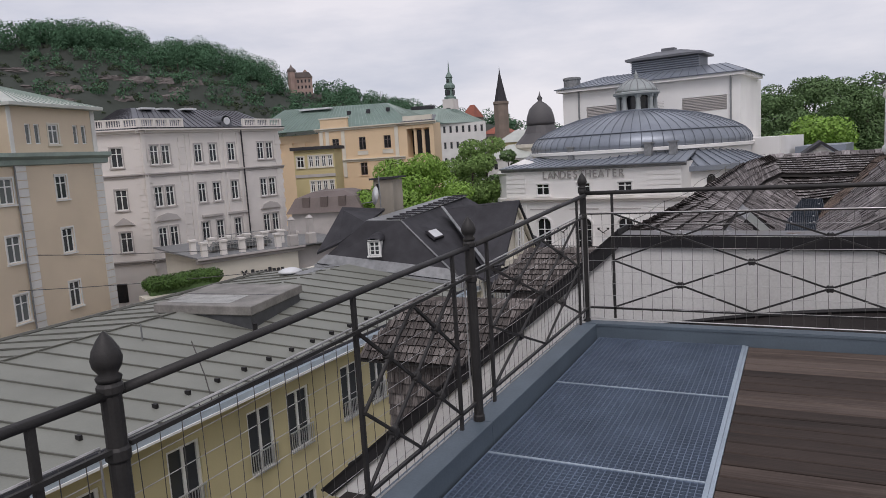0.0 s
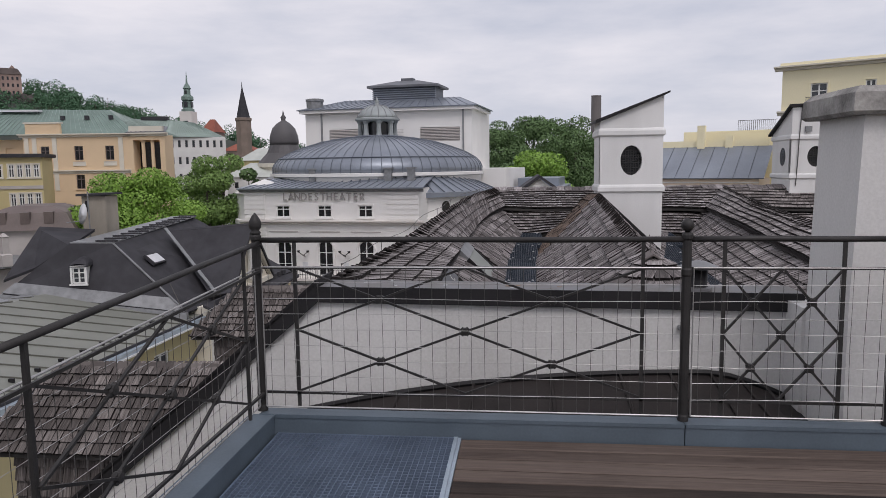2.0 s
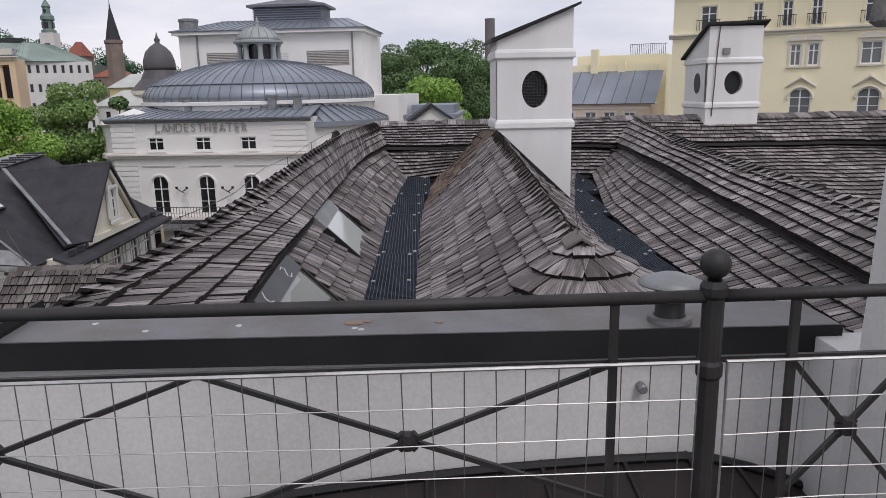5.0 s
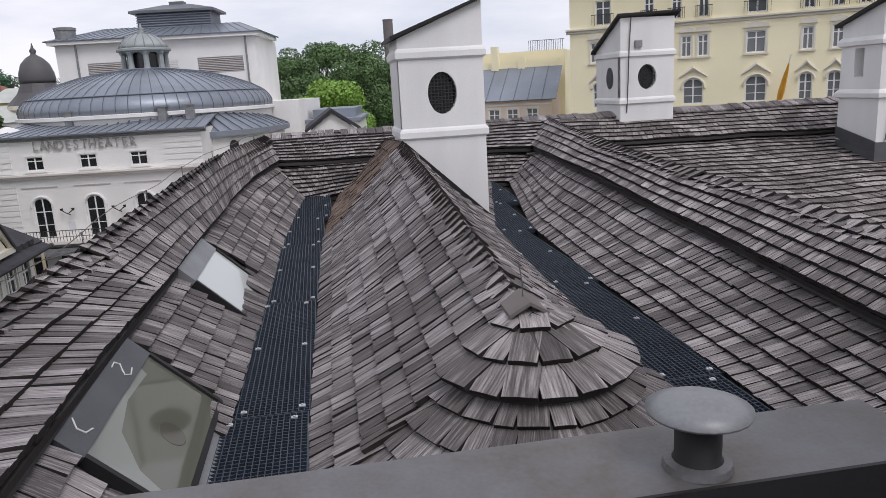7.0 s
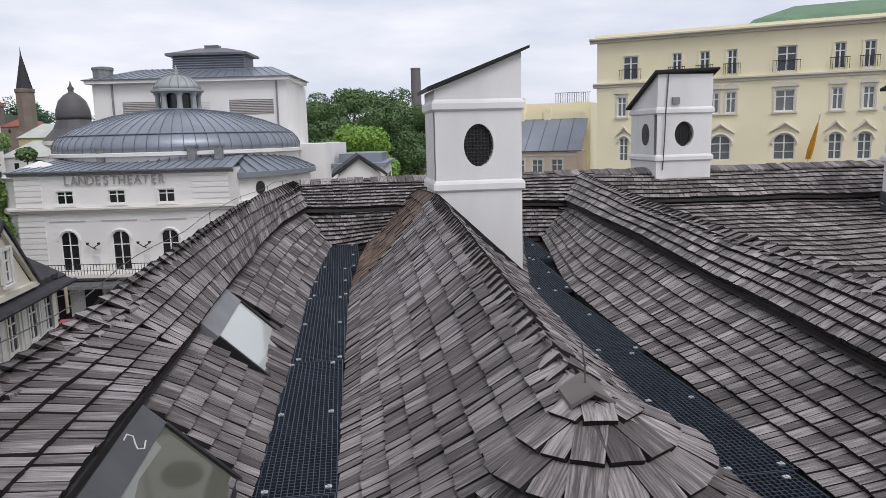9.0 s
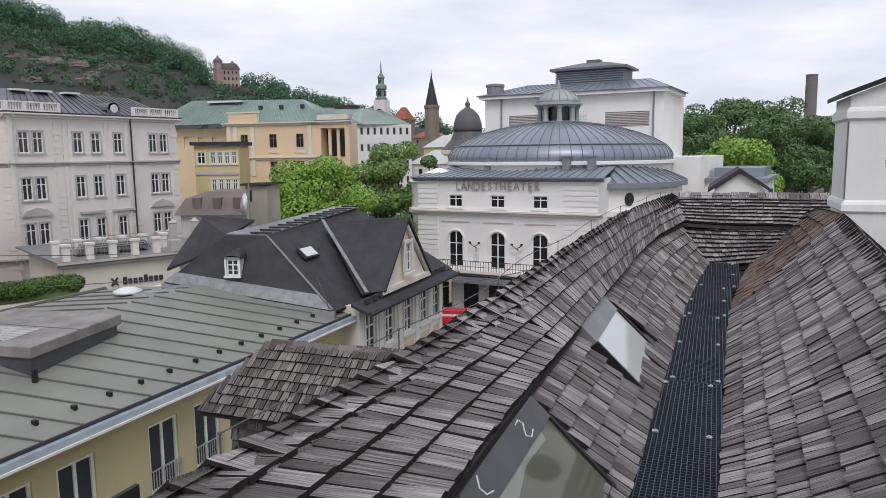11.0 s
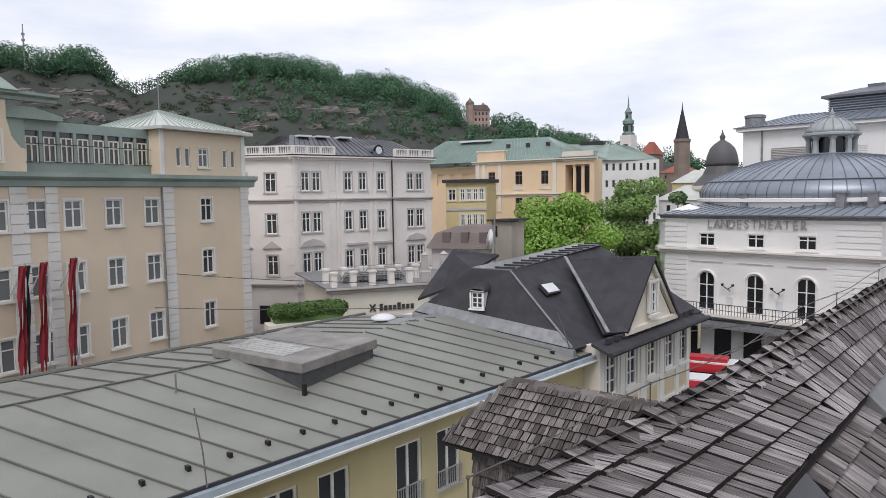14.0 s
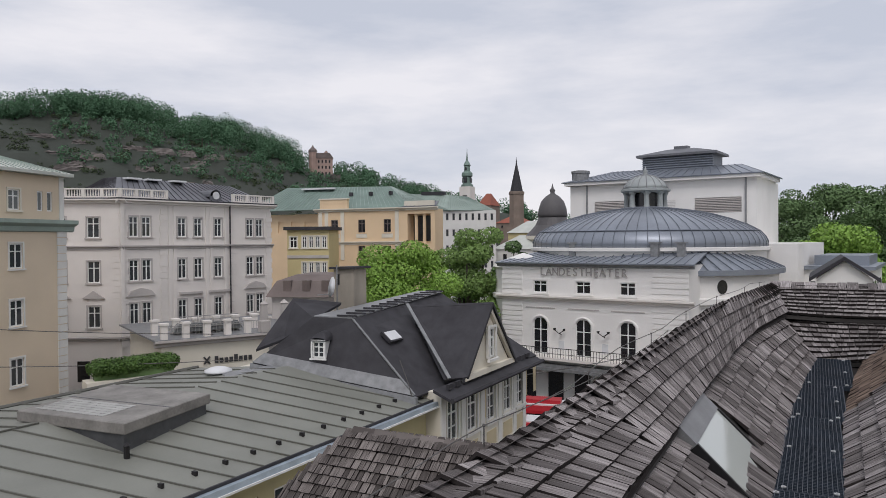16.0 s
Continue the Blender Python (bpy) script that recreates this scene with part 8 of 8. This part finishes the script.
tree(-31.6, 57.5, GROUND, 18.0, 4.9, M_LEAF, "broad bright green chestnut tree before the theatre", 71, 60000, 0.21, 40)
tree(-31.8, 70.0, GROUND, 19.6, 4.4, M_LEAF2, "blossoming chestnut tree beside the theatre", 72, 26000, 0.24, 20)
tree(-43.5, 112.0, GROUND, 18.0, 4.0, M_LEAFD, "dark green tree behind the theatre", 73, 6000, 0.45, 12)
tree(-41.0, 62.0, GROUND, 13.5, 4.0, M_LEAF, "green tree beside the chimney stack", 74, 12000, 0.25, 12)
hedge = thing("hedge", "clipped green hedge on the pavilion terrace", "hedge", pose(-44.0, 36.9, -7.5, 0, 0, 64))
part("leaves", leaf_cloud([(x * 0.8, 0.3 * math.sin(x), 0.0, 0.95) for x in range(-3, 4)], 9000, 0.15, 75), M_HEDGE, hedge)
part("core", Geo().box(-2.8, 2.8, -0.4, 0.4, -1.2, 0.35), M_LEAFD, hedge)
solid("hedge_plinth", Geo().box(-3.2, 3.2, -0.9, 0.9, GROUND, -8.4), M_CREAM, "cream plinth under the hedge", "plinth", m=pose(-44.0, 36.6, 0, 0, 0, 64))

rp = random.Random(8)
for k, (x, y, h, s, mm) in enumerate(((4.0, 128, 19.5, 7.0, M_LEAF), (9.0, 134, 17.5, 6, M_LEAF), (-1.0, 132, 18, 5, M_LEAFD), (1.0, 150, 26, 7.5, M_LEAFD), (7.5, 152, 28, 8, M_LEAFD), (14.0, 155, 26, 7.5, M_LEAFD), (-4.5, 165, 27, 7, M_LEAFD), (19.5, 168, 24, 7, M_LEAFD), (11.0, 176, 30, 8, M_LEAFD), (3.0, 180, 31, 8, M_LEAFD), (24.0, 200, 27, 8, M_LEAFD), (29.5, 215, 27, 9, M_LEAFD), (36, 220, 26, 8, M_LEAFD), (43, 215, 24, 8, M_LEAFD), (51, 205, 23, 8, M_LEAFD), (60, 200, 24, 8, M_LEAFD))):
    tree(x, y, GROUND, h, s, mm, "tall park tree in spring leaf" if mm is M_LEAF else "tall dark park tree", 80 + k, 11000, 0.45, 16, "park trees")
hed = thing("clipped_park_rows", "rows of clipped lime trees in the palace park", "trees")
tagged(part("clipped_crowns", leaf_cloud([(6.0 + 2.0 * i + 0.5 * j, 108 + 6.5 * j, -8.6 + 0.25 * j, 1.7) for i in range(12) for j in range(7)], 26000, 0.42, 99, 0.55), M_LEAF, hed), kind="stuff")
solid("park_lawn", Geo().box(-5, 60, 96, 240, GROUND, GROUND + 0.06), M_LEAFD, "dark green park lawn", "lawn", kind="structure")

# ---- wooded hill ----
SKY = [(95, 10.6), (82, 10.2), (74, 9.5), (68, 8.7), (66, 9.2), (64, 8.2), (62.9, 7.6), (61.3, 8.6), (59, 9.0), (54.2, 9.6), (51.3, 9.4), (48.8, 8.8), (44.4, 8.2), (42.7, 7.8), (40.5, 6.9), (39.1, 6.0), (37.4, 5.8), (33.7, 5.2), (31.5, 4.3), (28.8, 3.6), (24.4, 2.7), (18, 1.2), (10, -1.0)]
DIST = 430.0


def skyline(b):
    for (b0, e0), (b1, e1) in zip(SKY, SKY[1:]):
        if b <= b0 and b >= b1:
            return lerp(e0, e1, (b0 - b) / (b0 - b1))
    return SKY[-1][1]


def hill_point(b, u):
    """u 0 at the foot, 1 on the crest, beyond it the plateau."""
    crest = DIST * math.tan(radians(skyline(b)))
    d = lerp(DIST - 210, DIST, min(u, 1.0)) + max(0, u - 1) * 120
    prof = 0.0 if u <= 0 else (0.10 * u / 0.2 if u < 0.2 else lerp(0.10, 0.62, (u - 0.2) / 0.45) if u < 0.65 else lerp(0.62, 1.0, (u - 0.65) / 0.35)) if u < 1 else 1.0
    z = lerp(GROUND - 2, crest, prof) + 5.0 * noise.noise(Vector((b * 0.35, u * 5.0, 1.0))) * min(1, u * 2) + 1.6 * noise.noise(Vector((b * 1.6, u * 18.0, 4.0))) * min(1, u * 2)
    a = radians(b)
    return Vector((-math.sin(a) * d, math.cos(a) * d, z))


hv = [hill_point(95 - 85 * i / 170, 1.3 * j / 40) for j in range(41) for i in range(171)]
hf = [(j * 171 + i, j * 171 + i + 1, (j + 1) * 171 + i + 1, (j + 1) * 171 + i) for j in range(40) for i in range(170)]
hill = tagged(solid("hill", Geo().add(hv, hf), M_HILL, "steep scrubby hillside above the town with bare rock bands", "hill", kind="structure", smooth=True))
rh = random.Random(17)
for k in range(44):
    b = rh.choice([rh.uniform(62, 72), rh.uniform(44, 72), rh.uniform(45, 58)])
    u = rh.uniform(0.66, 0.84) if b > 56 else rh.uniform(0.5, 0.8)
    p = hill_point(b, u)
    w, h = rh.uniform(5, 20), rh.uniform(1.2, 3.4)
    g = Geo()
    rings = []
    for j in range(5):
        rings.append([(w * (i / 8 - 0.5) * (1 - 0.06 * j), -1.0 - 0.2 * j + rh.uniform(-0.5, 0.4), h * (j / 4 - 0.5) + rh.uniform(-0.4, 0.4)) for i in range(9)])
    g.loft(rings, False, False)
    part("rock_band", g, M_ROCK, hill, m=Matrix.Translation(p) @ pose(0, 0, 0, -28, 0, b))
nb = []
rw = random.Random(23)
for k in range(900):
    b = rw.uniform(16, 95)
    u = rw.choice([rw.uniform(0.97, 1.2), rw.uniform(0.97, 1.15), rw.uniform(0.90, 1.0)])
    if 55.5 < b < 95 and u < 0.97 or b < 27 and u < 0.97:
        continue
    p = hill_point(b, u)
    s = rw.choice([rw.uniform(2.6, 5.2), rw.uniform(2.6, 5.2), rw.uniform(4.5, 7.0)]) * (0.6 if 60 < b < 65 else 1.0) * (0.7 if b < 36 else 1.0)
    if 36.0 < b < 38.6 or rw.random() < (0.35 if b < 36 or 60.5 < b < 64 else 0.0):
        continue
    nb.append((p.x, p.y, p.z + s * 1.05, s * 1.2))
for k in range(330):
    b = rw.uniform(26, 56)
    u = rw.uniform(0.62, 0.95)
    p = hill_point(b, u)
    if 0.62 < u < 0.8 and rw.random() < 0.45:
        continue
    s = rw.uniform(1.6, 3.8)
    nb.append((p.x, p.y, p.z + s * 0.5, s))
for b, s in ((38.9, 4.6), (38.5, 3.4), (38.1, 2.6), (37.6, 2.4), (37.1, 2.7), (36.5, 2.5), (35.7, 3.6), (35.2, 2.6), (33.2, 4.8), (32.8, 4.2), (30.6, 3.6)):
    p = hill_point(b, 0.91 if 36 < b < 38.4 else 0.98)
    nb += [(p.x, p.y, p.z + s * 0.8, s), (p.x, p.y, p.z + s * 1.7, s * 0.6)]
wood = thing("hill_wood", "dark green wood along the crest of the hill", "wood", kind="stuff")
tagged(part("crowns", leaf_cloud(nb, 230000, 0.85, 101, 0.95), M_LEAFH, wood), kind="stuff")
gt = Geo()
for b_ in nb[::3]:
    gt.tube([(b_[0], b_[1], b_[2] - b_[3] * 1.6), (b_[0], b_[1], b_[2])], 0.3, 4)
tagged(part("trunks", gt, M_BARK, wood), kind="stuff")
nb2 = []
for k in range(1500):
    b = rw.uniform(24, 95)
    p = hill_point(b, rw.uniform(0.08, 0.97))
    nb2.append((p.x, p.y, p.z + 0.4, rw.uniform(0.8, 2.8)))
scrub = thing("hill_scrub", "low dark scrub on the slope of the hill", "scrub", kind="stuff")
tagged(part("bushes", leaf_cloud(nb2, 90000, 0.75, 102, 0.6), M_SCRUB, scrub), kind="stuff")
bare = Geo()
for k in range(46):
    b = rw.choice([rw.uniform(62, 65), rw.uniform(40, 42.5), rw.uniform(28, 36), rw.uniform(45, 60)])
    p = hill_point(b, 1.0)
    h = rw.uniform(6, 10)
    bare.tube([p, p + Vector((0, 0, h))], [0.22, 0.03], 4)
    for j in range(9):
        q = p + Vector((0, 0, h * rw.uniform(0.3, 0.9)))
        bare.tube([q, q + Vector((rw.uniform(-2, 2), rw.uniform(-2, 2), rw.uniform(1, 2.6)))], [0.1, 0.02], 3)
bt = thing("bare_trees", "thin bare trees standing out on the crest", "trees", kind="stuff")
tagged(part("branches", bare, M_BARK, bt), kind="stuff")
mp_ = hill_point(70.0, 1.0)
mast = thing("radio_mast", "tall slim radio mast on the crest of the hill", "mast", Matrix.Translation(mp_))
part("pole", Geo().tube([(0, 0, -2), (0, 0, 23)], [0.5, 0.25], 6), M_LEAD, mast)
for z in (12, 15, 18):
    part("antenna", Geo().lathe([(0.9, -0.5), (0.9, 0.5)], (0, 0, z), 8), M_LEAD, mast)
cp = hill_point(37.15, 0.98)
cas = thing("hill_castle", "small reddish castle villa with tower on the hill", "castle", Matrix.Translation(cp) @ pose(0, 0, 2.0, 0, 0, 37))
part("body", Geo().box(-6.0, 7.0, -3, 5, -12, 7.5), M_PINK, cas)
part("roof", Geo().prism([(-6.4, 7.5), (7.4, 7.5), (5.5, 10.4), (-4.5, 10.4)], -3.4, 5.4), M_BROWNROOF, cas)
part("tower", Geo().lathe([(2.3, -12), (2.3, 11.0), (2.6, 11.2)], (-4.4, -2, 0), 10), M_PINK, cas)
part("tower_roof", Geo().lathe([(2.7, 11.0), (2.4, 12.2), (0.8, 13.6), (0.05, 15.2)], (-4.4, -2, 0), 10), M_BROWNROOF, cas)
part("gable", Geo().prism([(0.5, 7.5), (6.0, 7.5), (5.0, 10.0), (3.3, 12.0), (1.6, 10.0)], -3.3, -2.6), M_PINK, cas)
for i in range(4):
    for z in (-2.5, 1.2, 4.6):
        part("window", Geo().box(-1.5 + i * 2.1, -0.6 + i * 2.1, -3.05, -3.0, z, z + 1.7), M_GLASSD, cas)
part("terrace", Geo().box(-9, 12, -7, -3, -12, -2.5), M_ROCK, cas)
